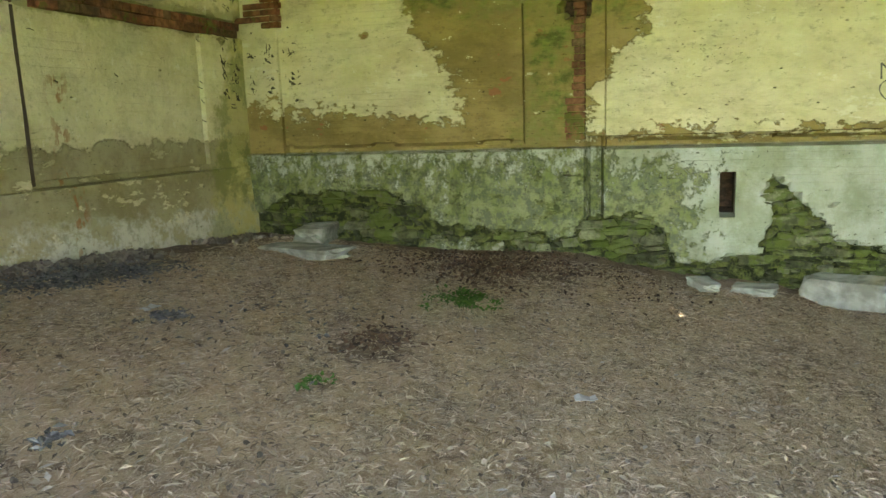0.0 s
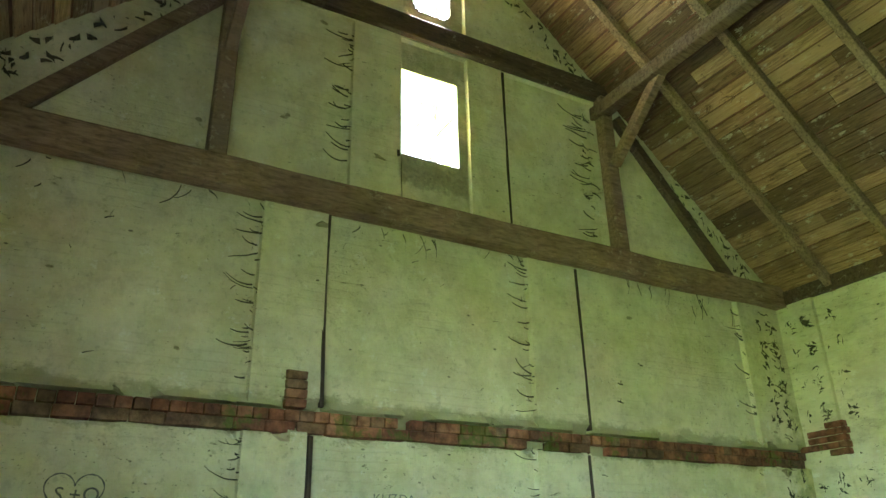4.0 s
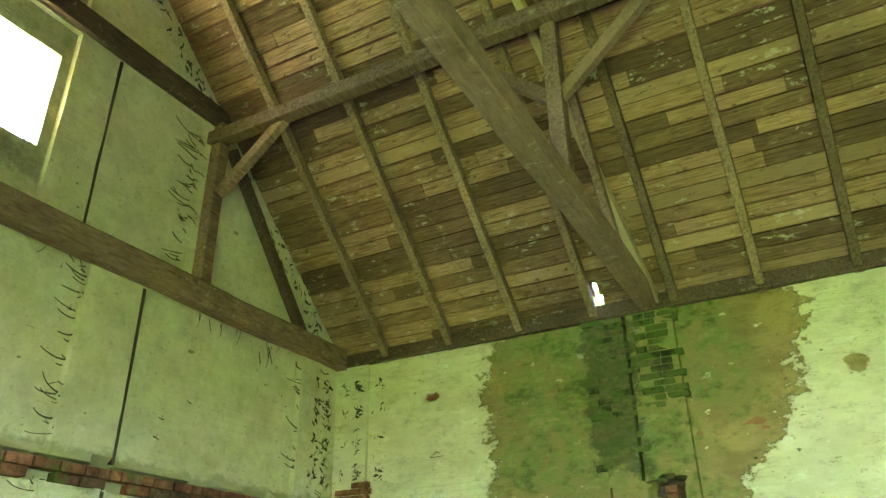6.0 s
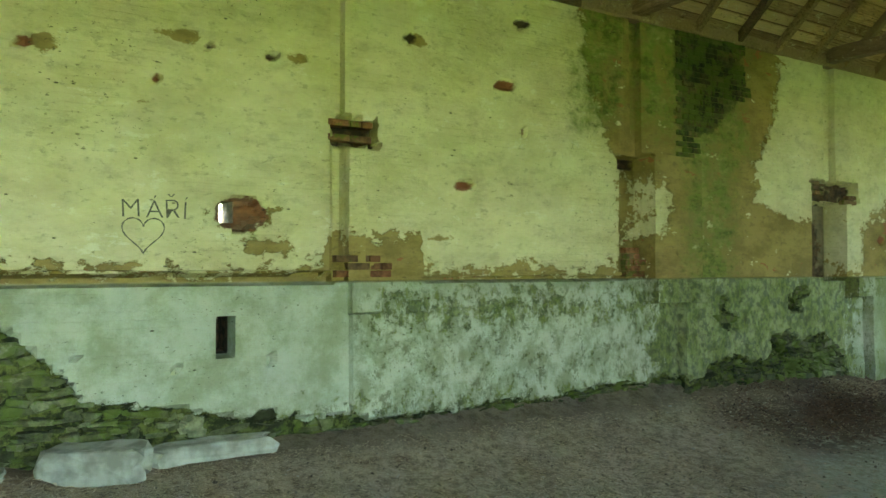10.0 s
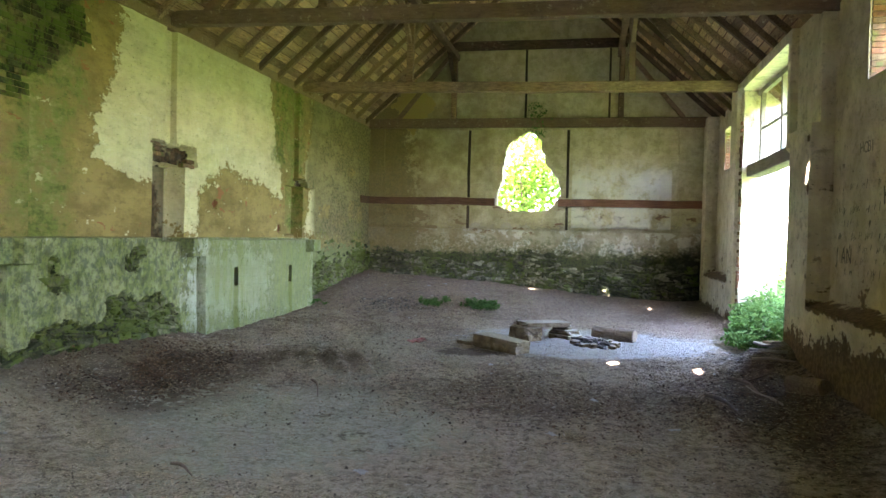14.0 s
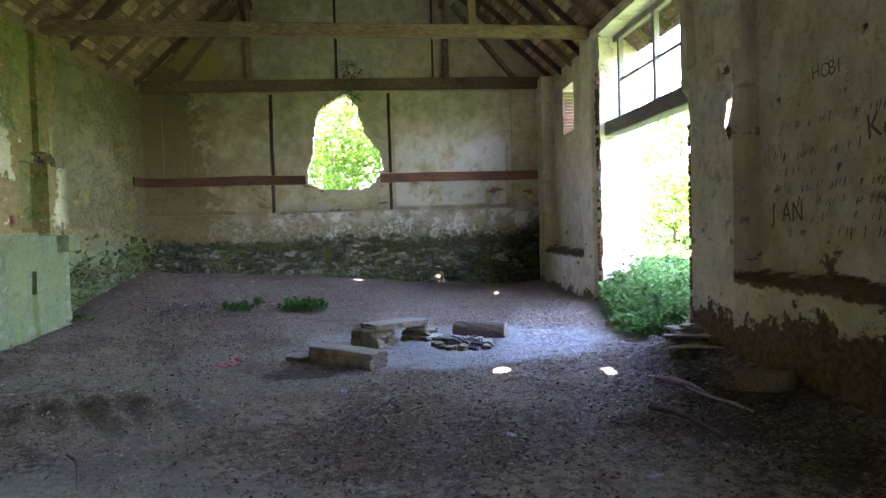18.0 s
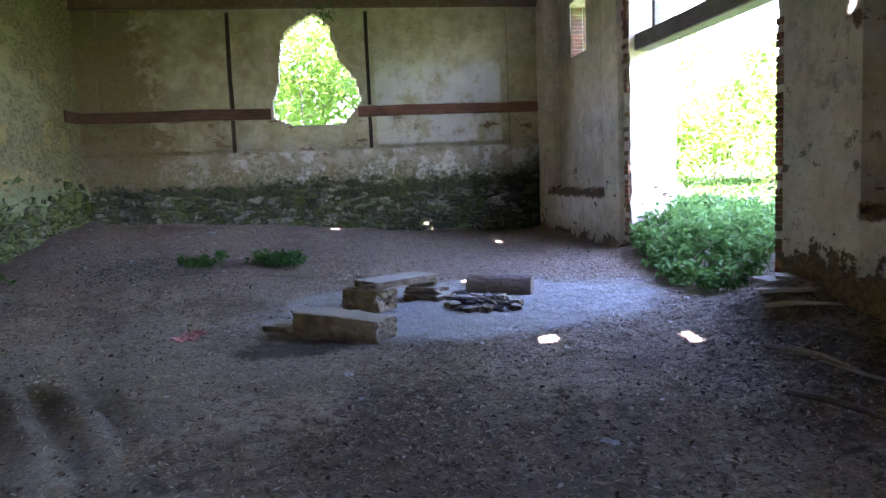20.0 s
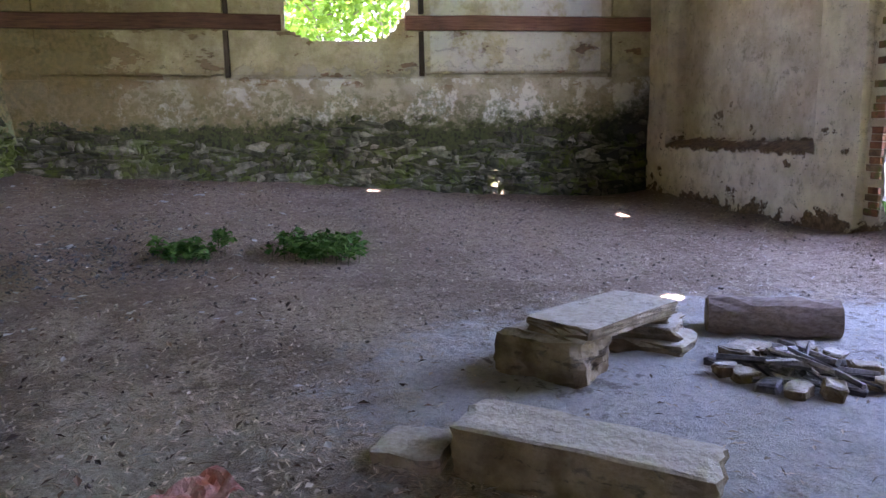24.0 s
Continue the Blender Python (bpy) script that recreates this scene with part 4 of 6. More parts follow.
WALL_LEFT = relief_wall(
    "wall_left", grid_lines(YN - 0.6, YF + 0.6, 0.065, l_edges_y), grid_lines(-0.4, 6.42, 0.06, (1.36, 1.58, 1.70, 2.03, 2.33, 2.37, 2.42, 2.5, 3.72, 3.86, 3.98, 4.05, 4.18, 4.25)),
    lambda u, z, d: np.stack([XL - d, u, z], -1), left_depth, left_solid, M_LEFT,
    label="long limewashed wall with mossy leak stains and bare render",
    masks=(("bare", left_bare), ("wet", left_wet), ("green", left_green), ("rubble", left_rubble), ("clean", left_clean), ("mossy", left_mossy), ("spots", left_spots), ("holes", left_holes)))

HOLE_Z = np.array([3.36, 3.45, 3.6, 4.0, 4.5, 5.05, 5.5, 5.75, 6.0, 6.12])
HOLE_A = np.array([-3.3, -3.6, -3.93, -3.92, -3.75, -3.70, -3.62, -3.45, -3.05, -2.9])
HOLE_B = np.array([-2.7, -2.2, -2.02, -1.73, -1.88, -2.28, -2.40, -2.45, -2.62, -2.85])


def far_depth(x, z):
    d = lumps(x, z, 11)
    for x0, x1 in ((-7.9, -4.95), (-4.85, -1.6), (-1.51, 2.0)):
        d = np.where(rect(x, z, x0, x1, 2.82, 6.2), d + 0.05, d)
    for x0, x1 in ((-4.95, -4.85), (-1.60, -1.51)):
        d = np.where(rect(x, z, x0, x1, 2.78, 6.15), 0.2, d)
    for x0, x1 in ((-7.9, -4.95), (-1.51, 2.0)):
        d = np.where(rect(x, z, x0, x1, 2.76, 2.84), 0.15, d)
    d = np.where(rect(x, z, -20, 20, 3.58, 3.85), 0.09, d)
    d = np.where(rect(x, z, -3.05, -2.97, 6.5, 8.9) | rect(x, z, -0.28, -0.22, 6.5, 8.9), 0.13, d)
    d = np.where(rect(x, z, -5.5, -3.05, 6.55, 8.9) | rect(x, z, -2.97, -0.28, 6.55, 8.9), d + 0.04, d)
    return np.where(z < 2.76, d - 0.04 + 0.02 * fbm(x * 3, z * 5, 6) + 0.05 * smooth(0.05, -0.05, z - 1.95 + 0.25 * fbm(x * 1.1, z * 1.2, 4)), d)


def far_solid(x, z):
    wob = 0.05 * fbm(x * 7 + 3, z * 7, 13)
    a, b = np.interp(z, HOLE_Z, HOLE_A) + wob, np.interp(z, HOLE_Z, HOLE_B) + wob
    hole = (z > 3.38) & (z < 6.12) & (x > a) & (x < b)
    return ~hole


fx = np.array(sorted(set(np.round(np.concatenate([grid_lines(XL - 0.03, XR + 0.03, 0.12, (-7.9, -5.5, -4.95, -4.85, -3.05, -2.97, -1.60, -1.51, -0.28, -0.22, 2.0)), np.arange(-4.1, -1.62, 0.045)]), 4))))
fz = np.array(sorted(set(np.round(np.concatenate([grid_lines(-0.2, 11.9, 0.16, (2.76, 2.84, 3.58, 3.85, 6.15, 6.55, 8.9)), np.arange(3.3, 6.2, 0.05)]), 4))))
WALL_FAR = relief_wall("wall_far", fx, fz, lambda u, z, d: np.stack([u, YF + d, z], -1), far_depth, far_solid, M_FAR,
                       top=lambda u: roof_z(u) + 0.02, thick=0.45, label="gable wall with a ragged hole, brick band and rubble base")

# The second opening is out of view, inferred from light on the near walls.
DOORS = ((14.1, 18.62, 6.22), (-3.0, 1.8, 6.22))


def right_depth(y, z):
    d = lumps(y, z, 15) - 0.35
    for y0, y1 in ((8.55, 12.5), (19.75, 23.78)):
        foot = 1.60 + 0.05 * fbm(y * 2, y * 0.3, 3)
        d = np.where((y > y0) & (y < y1) & (z > foot), lumps(y, z, 17), d)
    d = np.where(rect(y, z, 12.5, 13.9, 4.52, 6.5), d + 0.13, d)
    d = np.where(rect(y, z, 18.5, 18.95, -1, 6.3) | rect(y, z, 13.82, 14.2, -1, 4.2), d + 0.10 + 0.03 * fbm(y * 9, z * 7, 19), d)
    rough_edge = smooth(1.3, 0.5, z) * 0.03 * fbm(y * 3, z * 3, 8)
    return np.where(right_holes(y, z) < 0, d + 0.05, d) + rough_edge


def right_holes(y, z):
    """Small holes and chips in the door wall, negative inside."""
    out = np.full(np.shape(y), 9.0)
    for py, pz, w, h in ((10.39, 4.23, 0.06, 0.06), (9.01, 3.94, 0.09, 0.05), (9.13, 4.73, 0.07, 0.06), (9.11, 4.18, 0.05, 0.05), (12.0, 3.75, 0.07, 0.05), (10.72, 3.65, 0.035, 0.045), (10.06, 2.45, 0.06, 0.07), (12.82, 4.26, 0.08, 0.03)):
        out = np.minimum(out, (np.sqrt(((y - py) / w) ** 2 + ((z - pz) / h) ** 2) - 1) * min(w, h))
    return out


def right_patch(y, z):
    return np.minimum.reduce([blob(y, z, 8.55, 8.76, 4.24, 4.70), blob(y, z, 12.55, 12.85, 4.22, 4.34), blob(y, z, 12.5, 12.66, 3.36, 3.54), blob(y, z, 12.5, 12.6, 2.25, 2.33)])


def right_solid(y, z):
    hole = rect(y, z, 10.0, 11.08, 4.9, 6.05) | rect(y, z, 21.66, 22.76, 4.64, 5.86)
    for y0, y1, top in DOORS:
        edge = 0.04 * fbm(z * 5, z * 2, 21)
        hole |= (y > y0 + edge) & (y < y1 + edge * 0.6) & (z < top)
    return ~hole


WALL_RIGHT = relief_wall(
    "wall_right", np.union1d(grid_lines(YN - 0.6, YF + 0.6, 0.14, (-3.0, 1.8, 8.55, 10.0, 11.08, 12.5, 13.82, 13.9, 14.1, 18.62, 18.95, 19.75, 21.66, 22.76, 23.78)), np.arange(8.5, 13.0, 0.05)),
    grid_lines(-0.4, 6.42, 0.12, (4.15, 4.52, 4.64, 4.9, 5.86, 6.05, 6.22)),
    lambda u, z, d: np.stack([XR - lean(u) + d, u, z], -1), right_depth, right_solid, M_RIGHT,
    label="scuffed door wall with deep niches and pencilled names", masks=(("holes", right_holes), ("patch", right_patch)))

NEAR_GAP_SHADES = ((-1.54, 4.24, 6.2), (-1.455, 2.26, 3.96), (-4.74, 4.24, 6.2), (-4.675, 2.26, 3.96), (-3.83, 6.55, 8.8), (-2.33, 6.55, 7.2))

# ---- roof ----
SPOTS = ((1.17, 12.9, 0.38, 0.42, 1), (-0.26, 13.32, 0.35, 0.22, 1), (0.53, 13.2, 0.36, 0.06, 1), (-0.45, 17.24, 0.40, 0.16, 1), (1.02, 21.62, 0.53, 0.30, 1),
         (-2.42, 23.75, 0.80, 0.30, 1), (-0.25, 24.40, 0.98, 0.06, 1), (2.75, 12.6, 3.75, 0.12, 1))
ROW = 0.142                      # a board's width, seen from above


def roof_holes():
    gaps = [(0, 3, 3, -3.86, -3.76), (0, 4, 4, -3.93, -3.74), (0, 5, 5, -3.82, -3.76)]
    for x, y, z, size, rows in SPOTS:
        z = float(ground_z(x, y)) if z is None else z
        s = 0.0
        while z - SUN_DIR.z * s < roof_z(x - SUN_DIR.x * s) + 0.06:
            s += 0.02
        hx, hy = x - SUN_DIR.x * s, y - SUN_DIR.y * s
        side = 0 if hx < XC else 1
        r = int((5.765 + 0.62 - abs(hx - XC)) / ROW) - (rows - 1) // 2
        gaps.append((side, r, r + rows - 1, hy - size / 2, hy + size / 2))
    return gaps


GAPS = roof_holes()
N_ROWS = int((5.765 + 0.62) / ROW) + 1


def spans(side, r, y0, y1, rng, lo, hi):
    """Lengths of board along one row, with the gaps left open."""
    cuts = sorted((g[3], g[4]) for g in GAPS if g[0] == side and g[1] <= r <= g[2])
    y, out = y0, []
    while y < y1 - 0.05:
        e = min(y1, y + rng.uniform(lo, hi))
        if y < 5.98 < e:
            e = 6.0
        for a, b in cuts:
            if a > y + 0.02 and a < e:
                e = a
            if a - 0.01 <= y < b:
                y = b
                e = max(e, min(y1, y + 1.0))
        out.append((y, e))
        y = e
    return out


def board_verts(side, r, y0, y1, lift, thick, rng, sag=0.009):
    s = 1 if side == 0 else -1
    h0, h1 = r * ROW - 0.62, (r + 1) * ROW - 0.62 + (0.004 if lift else -rng.uniform(0.008, 0.026))
    pts = []
    tilt = rng.uniform(0.1, 1.6) * sag
    up = Vector((-s * PITCH, 0, 1)).normalized()
    for y in (y0 + 0.002, y1 - 0.002):
        for h, extra in ((h0, -tilt), (h1, tilt)):
            h = min(h, float(half(y)))
            base = Vector(((XL + h) if s > 0 else (XR - float(lean(y)) - h), y, EAVE + PITCH * h))
            for t in (0, thick):
                pts.append(base + up * (lift + extra + t))
    return pts


BOX_F = ((0, 2, 3, 1), (4, 5, 7, 6), (0, 1, 5, 4), (2, 6, 7, 3), (0, 4, 6, 2), (1, 3, 7, 5))
rng = random.Random(4)
M_TILE = flat_mat("clay_roof_tile", (0.20, 0.085, 0.05), (0.13, 0.07, 0.045), 0.9, 5)
roofs = []
for side, word in ((0, "left"), (1, "right")):
    V, F, TV, TF, loose = [], [], [], [], []
    for r in range(N_ROWS):
        for y0, y1 in spans(side, r, YN - 0.31, YF + 0.95, rng, 1.0, 4.2):
            pts = board_verts(side, r, y0, y1, 0.0, rng.uniform(0.022, 0.034), rng)
            if side == 0 and y1 < 4.5 and r > 2:
                loose.append(pts)
            else:
                F += [tuple(len(V) + i for i in f) for f in BOX_F]
                V += pts
        for y0, y1 in spans(side, r, YN - 0.33, YF + 1.0, rng, 30, 40):
            pts = board_verts(side, r, y0, y1, 0.045, 0.022, rng, 0.0)
            TF += [tuple(len(TV) + i for i in f) for f in BOX_F]
            TV += pts
    roof = pydata("roof_" + word, V, F, M_BOARDS)
    tagged(roof, "steep roof slope of bare brown boards on rafters", "roof", kind="structure")
    # Added sheet, out of view, that stops light between the boards.
    pydata("tile_covering", TV, TF, M_TILE, roof, "added red tile sheet, unseen, keeping light out of the board gaps")
    for pts in loose:
        pydata("board", pts, BOX_F, M_BOARD, roof)
    s = 1 if side == 0 else -1
    ys = [-7.1, -6.03, -4.95, -3.9, -2.85, -1.85] + [-0.81 + 1.03 * i for i in range(25)]
    for i, y in enumerate(ys):
        a = Vector((XL - 0.5 if s > 0 else XR + 0.5 - lean(y), y, EAVE - 0.5 * PITCH - 0.10))
        b = Vector((ridge_x(y), y + rng.uniform(-0.04, 0.04), EAVE + PITCH * half(y) - 0.10))
        timber("rafter", a, b, 0.105, 0.13, M_RAFTER, roof, i + 40 * side)
    for y0, y1 in ((YN - 0.3, 6.0), (6.0, YF + 0.3)):
        x0, x1 = [XL - 0.10 if s > 0 else XR + 0.14 - lean(y) for y in (y0, y1)]
        timber("wall_plate", (x0, y0, 6.33), (x1, y1, 6.33), 0.24, 0.2, M_BEAM, roof, 3 + side)
        x0, x1 = [XC - 2.72 * s - (0 if s > 0 else lean(y) * 0.6) for y in (y0, y1)]
        timber("purlin", (x0, y0, 8.62), (x1, y1, 8.62), 0.18, 0.2, M_BEAM, roof, 5 + side)
    roofs.append(roof)
# Cap added above the ridge, unseen from inside, to shut out the sun.
for y0, y1 in ((YN - 0.33, 6.0), (6.0, YF + 0.98)):
    timber("ridge_capping", (ridge_x(y0), y0, EAVE + PITCH * half(y0) + 0.10), (ridge_x(y1), y1, EAVE + PITCH * half(y1) + 0.10), 0.5, 0.14, M_TILE, roofs[0], 8, 0.0)
timber("rafter", (XL - 0.3, -3.05, EAVE - 0.35), (XC - 1.0, -3.75, EAVE + PITCH * 4.7 - 0.12), 0.1, 0.12, M_NEWWOOD, roofs[0], 91, label="pale new replacement rafter")


def truss(y, skew=0.0, strut=True):
    t = empty("roof_truss", "hewn tie beam truss with queen posts", "truss", "roof trusses", at=(0, 0, 0))
    yr = y + skew
    at = lambda x: y + skew * (x - XL) / (XR - XL)
    timber("tie_beam", (XL - 0.25, y, 6.42), (XR + 0.25 - lean(y), yr, 6.42), 0.24, 0.26, M_BEAM, t, y, 0.03)
    for s in (-1, 1):
        xp = XC + s * 2.86 - (lean(y) if s > 0 else 0)
        timber("post", (xp, at(xp), 6.5), (xp + s * -0.02, at(xp), 8.55), 0.17, 0.17, M_BEAM, t, y + s)
        timber("brace", (xp, at(xp) - 0.02, 7.55), (xp - s * -0.02, at(xp) - 1.1, 8.55), 0.11, 0.13, M_BEAM, t, y + s * 2)
        timber("brace", (xp, at(xp) + 0.02, 7.55), (xp - s * -0.02, at(xp) + 1.1, 8.55), 0.11, 0.13, M_BEAM, t, y + s * 3)
        if strut:
            xs = XC + s * 4.75 - (lean(y) if s > 0 else 0)
            timber("strut", (xs, at(xs), 6.52), (xp + s * 0.4, at(xp), 8.2), 0.10, 0.14, M_BEAM, t, y + s * 4)
    timber("collar", (XC - 3.0, at(XC), 8.82), (XC + 3.0 - lean(y), at(XC), 8.82), 0.16, 0.2, M_BEAM, t, y + 5)
    return t


for y, skew in ((-3.2, 0.0), (2.2, 0.2), (7.1, 0.4), (12.05, 0.5), (18.35, 0.75)):
    truss(y, skew)


def gable_frame(y, label):
    t = empty("gable_frame", label, "timber frame", "gable frames")
    timber("tie_beam", (XL - 0.1, y, 6.36), (XR + 0.1 - lean(y), y, 6.36), 0.2, 0.31, M_BEAM, t, y, 0.02)
    yc = y + 0.04 if y > 0 else y - 0.04
    timber("collar", (XC - 2.95, yc, 8.98), (XC + 2.95 - lean(y), yc, 8.98), 0.10, 0.3, M_BEAM, t, y + 1, 0.008)
    timber("collar", (ridge_x(y) - 0.6, y, 10.80), (ridge_x(y) + 0.6, y, 10.80), 0.15, 0.18, M_BEAM, t, y + 2)
    for s in (-1, 1):
        xp = XC + s * 2.78 if s < 0 or y > 0 else -0.33
        timber("post", (xp, y, 6.5), (xp, y, 8.85), 0.18, 0.18, M_BEAM, t, y + s)
        inset = lean(y) if s > 0 else 0
        timber("strut", (XC + s * 4.75 - inset, y, 6.5), (XC + s * 3.0 - inset, y, 8.6), 0.12, 0.14, M_BEAM, t, y + 3 * s)
        inward = 1 if y < 0 else -1
        timber("brace", (xp, y + 0.1 * inward, 7.75), (xp, y + 1.1 * inward, 8.6), 0.12, 0.14, M_BEAM, t, y + 4 * s)
    return t


gable_frame(YN + 0.07, "dark timber tie beam, posts and collar on the gable")
gable_frame(YF - 0.10, "dark timber tie beam, posts and collar on the gable")


# ---- door ----
def door_frame(y0, y1, label):
    t = empty("door_frame", label, "door frame", "door frames")
    inset = lean((y0 + y1) / 2)
    x = XR + 0.02 - inset
    timber("lintel", (x, y0 - 0.05, 4.27), (x, y1 + 0.25, 4.27), 0.34, 0.30, M_GREYWOOD, t, y0)
    xt = XR + 0.12 - inset
    timber("transom_head", (xt, y0, 6.16), (xt, y1, 6.16), 0.12, 0.12, M_GREYWOOD, t, y0 + 1)
    for y in (y1 - 0.30, y1 - 2.3, y1 - 3.55, y0 + 0.1):
        timber("mullion", (xt, y, 4.42), (xt, y, 6.12), 0.10, 0.12, M_GREYWOOD, t, y)
    timber("glazing_bar", (xt, y0 + 0.1, 5.25), (xt, y1 - 0.3, 5.25), 0.05, 0.05, M_GREYWOOD, t, y0 + 3)
    return t


for y0, y1, top in DOORS:
    door_frame(y0, y1, "grey weathered timber lintel and empty transom window")


# ---- shared pieces ----
def stone_mesh(seed, w=1.0, d=1.0, h=1.0, rough=0.12, cuts=1, bevel=0.10):
    bm = bmesh.new()
    bmesh.ops.create_cube(bm, size=1)
    bmesh.ops.bevel(bm, geom=bm.edges[:], offset=bevel, segments=1, affect="EDGES")
    if cuts > 1:
        bmesh.ops.subdivide_edges(bm, edges=bm.edges[:], cuts=cuts - 1, use_grid_fill=True)
    for v in bm.verts:
        v.co += noise.noise_vector(v.co * 1.9 + Vector((seed * 5.3, seed, 0))) * rough
        if cuts > 1:
            v.co += noise.noise_vector(v.co * 5 + Vector((seed, seed * 2.2, 0))) * rough * 0.6
    bmesh.ops.scale(bm, vec=(w, d, h), verts=bm.verts)
    bmesh.ops.triangulate(bm, faces=[f for f in bm.faces if len(f.verts) > 4])
    me = bpy.data.meshes.new("stone")
    bm.to_mesh(me)
    bm.free()
    return me


def rough_thing(name, at, size, rot, material, label, category, seed, group="", rough=0.10, cuts=4, bevel=0.05, parent=None):
    """A single rough stone or lump, its middle at the point given."""
    ob = part_mesh(name, stone_mesh(seed, *size, rough, cuts, bevel), material, parent)
    ob.matrix_basis = pose(*(Vector(at) * UNIT), *rot)
    return ob if parent else tagged(ob, label, category, group)


def shared(name, meshes):
    out = []
    for me, material in meshes:
        me.transform(Matrix.Scale(UNIT, 4))
        me.materials.append(material)
        out.append(me)
    return out


def piece(name, me, parent, x, y, z, size, rz=0.0, tilt=0.0, roll=0.0):
    ob = new(name, me)
    ob.parent = parent
    ob.matrix_basis = pose(x * UNIT, y * UNIT, z * UNIT, roll, tilt, rz) @ Matrix.Diagonal((*size, 1))
    return ob


rng = random.Random(11)
PLINTH = shared("stone", [(stone_mesh(10 + i, rough=0.46, bevel=0.15), M_MOSSSTONE) for i in range(7)])
STONES = shared("stone", [(stone_mesh(i, rough=0.55, bevel=0.20), M_STONE) for i in range(7)])
BRICKS = shared("brick", [(stone_mesh(20 + i, rough=0.035, bevel=0.05), M_BRICK) for i in range(3)])
BROWNBRICKS = shared("brick", [(stone_mesh(40 + i, rough=0.10, bevel=0.10), M_BRICKBROWN) for i in range(3)])
MOSSBRICKS = shared("brick", [(stone_mesh(30 + i, rough=0.05, bevel=0.06), M_BRICKMOSS) for i in range(3)])


def stones_on(wall, kind, u0, u1, z0, z1, face, want, size=(0.42, 0.13), name="stone", meshes=STONES, heap=None):
    """Irregular courses of stones on a wall. kind: 'x' for a gable, 'y' for a long wall; face(u): the wall's face there."""
    z = z0
    while z < z1:
        h = size[1] * rng.uniform(0.5, 1.5)
        u = u0 + rng.uniform(-0.2, 0)
        while u < u1:
            w = size[0] * rng.choice((0.35, 0.5, 0.6, 0.75, 0.9, 1.2, 1.7)) * rng.uniform(0.8, 1.2)
            uc, zc = u + w / 2, z + h / 2 + 0.09 * float(fbm(u * 1.6, z * 0.9, 41)) + rng.uniform(-0.03, 0.03)
            u += w
            if want(uc, zc) > rng.random() and u0 < uc < u1:
                f = face(uc) + rng.uniform(-0.045, 0.035)
                hh = h * rng.uniform(0.6, 1.35)
                if heap is not None:
                    m = pose(f * UNIT, uc * UNIT, zc * UNIT, rng.uniform(-14, 14), 0, rng.uniform(-5, 5)) @ Matrix.Diagonal((0.16, w * 0.96, hh, 1))
                    me, o = rng.choice(meshes), len(heap[0])
                    heap[0].extend(m @ v.co for v in me.vertices)
                    heap[1].extend(tuple(o + i for i in q.vertices) for q in me.polygons)
                    continue
                if kind == "x":
                    piece(name, rng.choice(meshes), wall, uc, f, zc, (w * 0.98, 0.17, hh * 0.98), rng.uniform(-4, 4), rng.uniform(-16, 16))
                else:
                    piece(name, rng.choice(meshes), wall, f, uc, zc, (0.13, w * 1.02, hh * 1.08), rng.uniform(-5, 5), 0, rng.uniform(-9, 9))
        z += h


stones_on(WALL_FAR, "x", XL + 0.1, XR - 0.4, 0.45, 2.15, lambda u: YF + 0.045,
          lambda u, z: (z > float(ground_z(u, YF - 0.1)) - 0.08) * float(smooth(1.95, 1.70, z + 0.5 * float(fbm(u * 1.1, z * 1.2, 4)))), (0.27, 0.12))
heap = ([], [])
stones_on(WALL_LEFT, "y", 18.55, YF - 0.1, 0.5, 2.3, lambda u: XL + 0.03, lambda u, z: (z > float(ground_z(XL + 0.1, u)) - 0.08) * float(smooth(2.35, 1.55, z + 0.5 * float(fbm(u * 1.2, z * 1.5, 14)))), (0.25, 0.10), heap=heap)
for y0, y1, out in ((-7.6, 2.45, 0.0), (2.45, 7.9, -0.01), (7.9, 12.1, 0.15)):
    stones_on(WALL_LEFT, "y", y0, y1, 0.6, 2.3, lambda u: XL + out, lambda u, z: 0.90 * (float(left_rubble(u, z)) < -0.03) * (z > float(ground_z(XL + 0.1, u)) - 0.08), (0.27, 0.072), meshes=PLINTH, heap=heap if y0 > 0 else None)
me = bpy.data.meshes.new("rubble")
me.from_pydata([tuple(v) for v in heap[0]], [], heap[1])
me.materials.append(M_MOSSSTONES)
part_mesh("rubble", me, M_MOSSSTONES, WALL_LEFT, "mossy rubble stones laid in the wall's foot")["kind"] = "stuff"

BL, BH, BJ = 0.272, 0.078, 0.009


def band(wall, y, z0, x0, x1, skip):
    """Two courses of a brick band along a gable: stretchers under headers."""
    for row, (w, dz) in enumerate(((BL, 0.052), (BL / 2 - 0.004, 0.158))):
        x = x0 + rng.uniform(0, 0.1)
        while x < x1:
            if not skip(x) and rng.random() > 0.015:
                piece("brick", rng.choice(BRICKS), wall, x + w / 2, y + rng.uniform(-0.012, 0.012), z0 + dz, (w, 0.13, 0.098), rng.uniform(-1.5, 1.5))
            x += w + BJ


band(WALL_NEAR, YN - 0.075, 3.98, XL + 0.02, XR - 0.05, lambda x: False)
M_RAIL = wood("red_brown_rail", (0.18, 0.085, 0.05), (0.27, 0.14, 0.085), (0.07, 0.038, 0.025), (0.1, 2.0, 2.0))
M_STUD_GAP = wood("black_stud_and_gap", (0.055, 0.038, 0.025), (0.10, 0.07, 0.046), (0.025, 0.018, 0.012), (2, 2, 0.1))
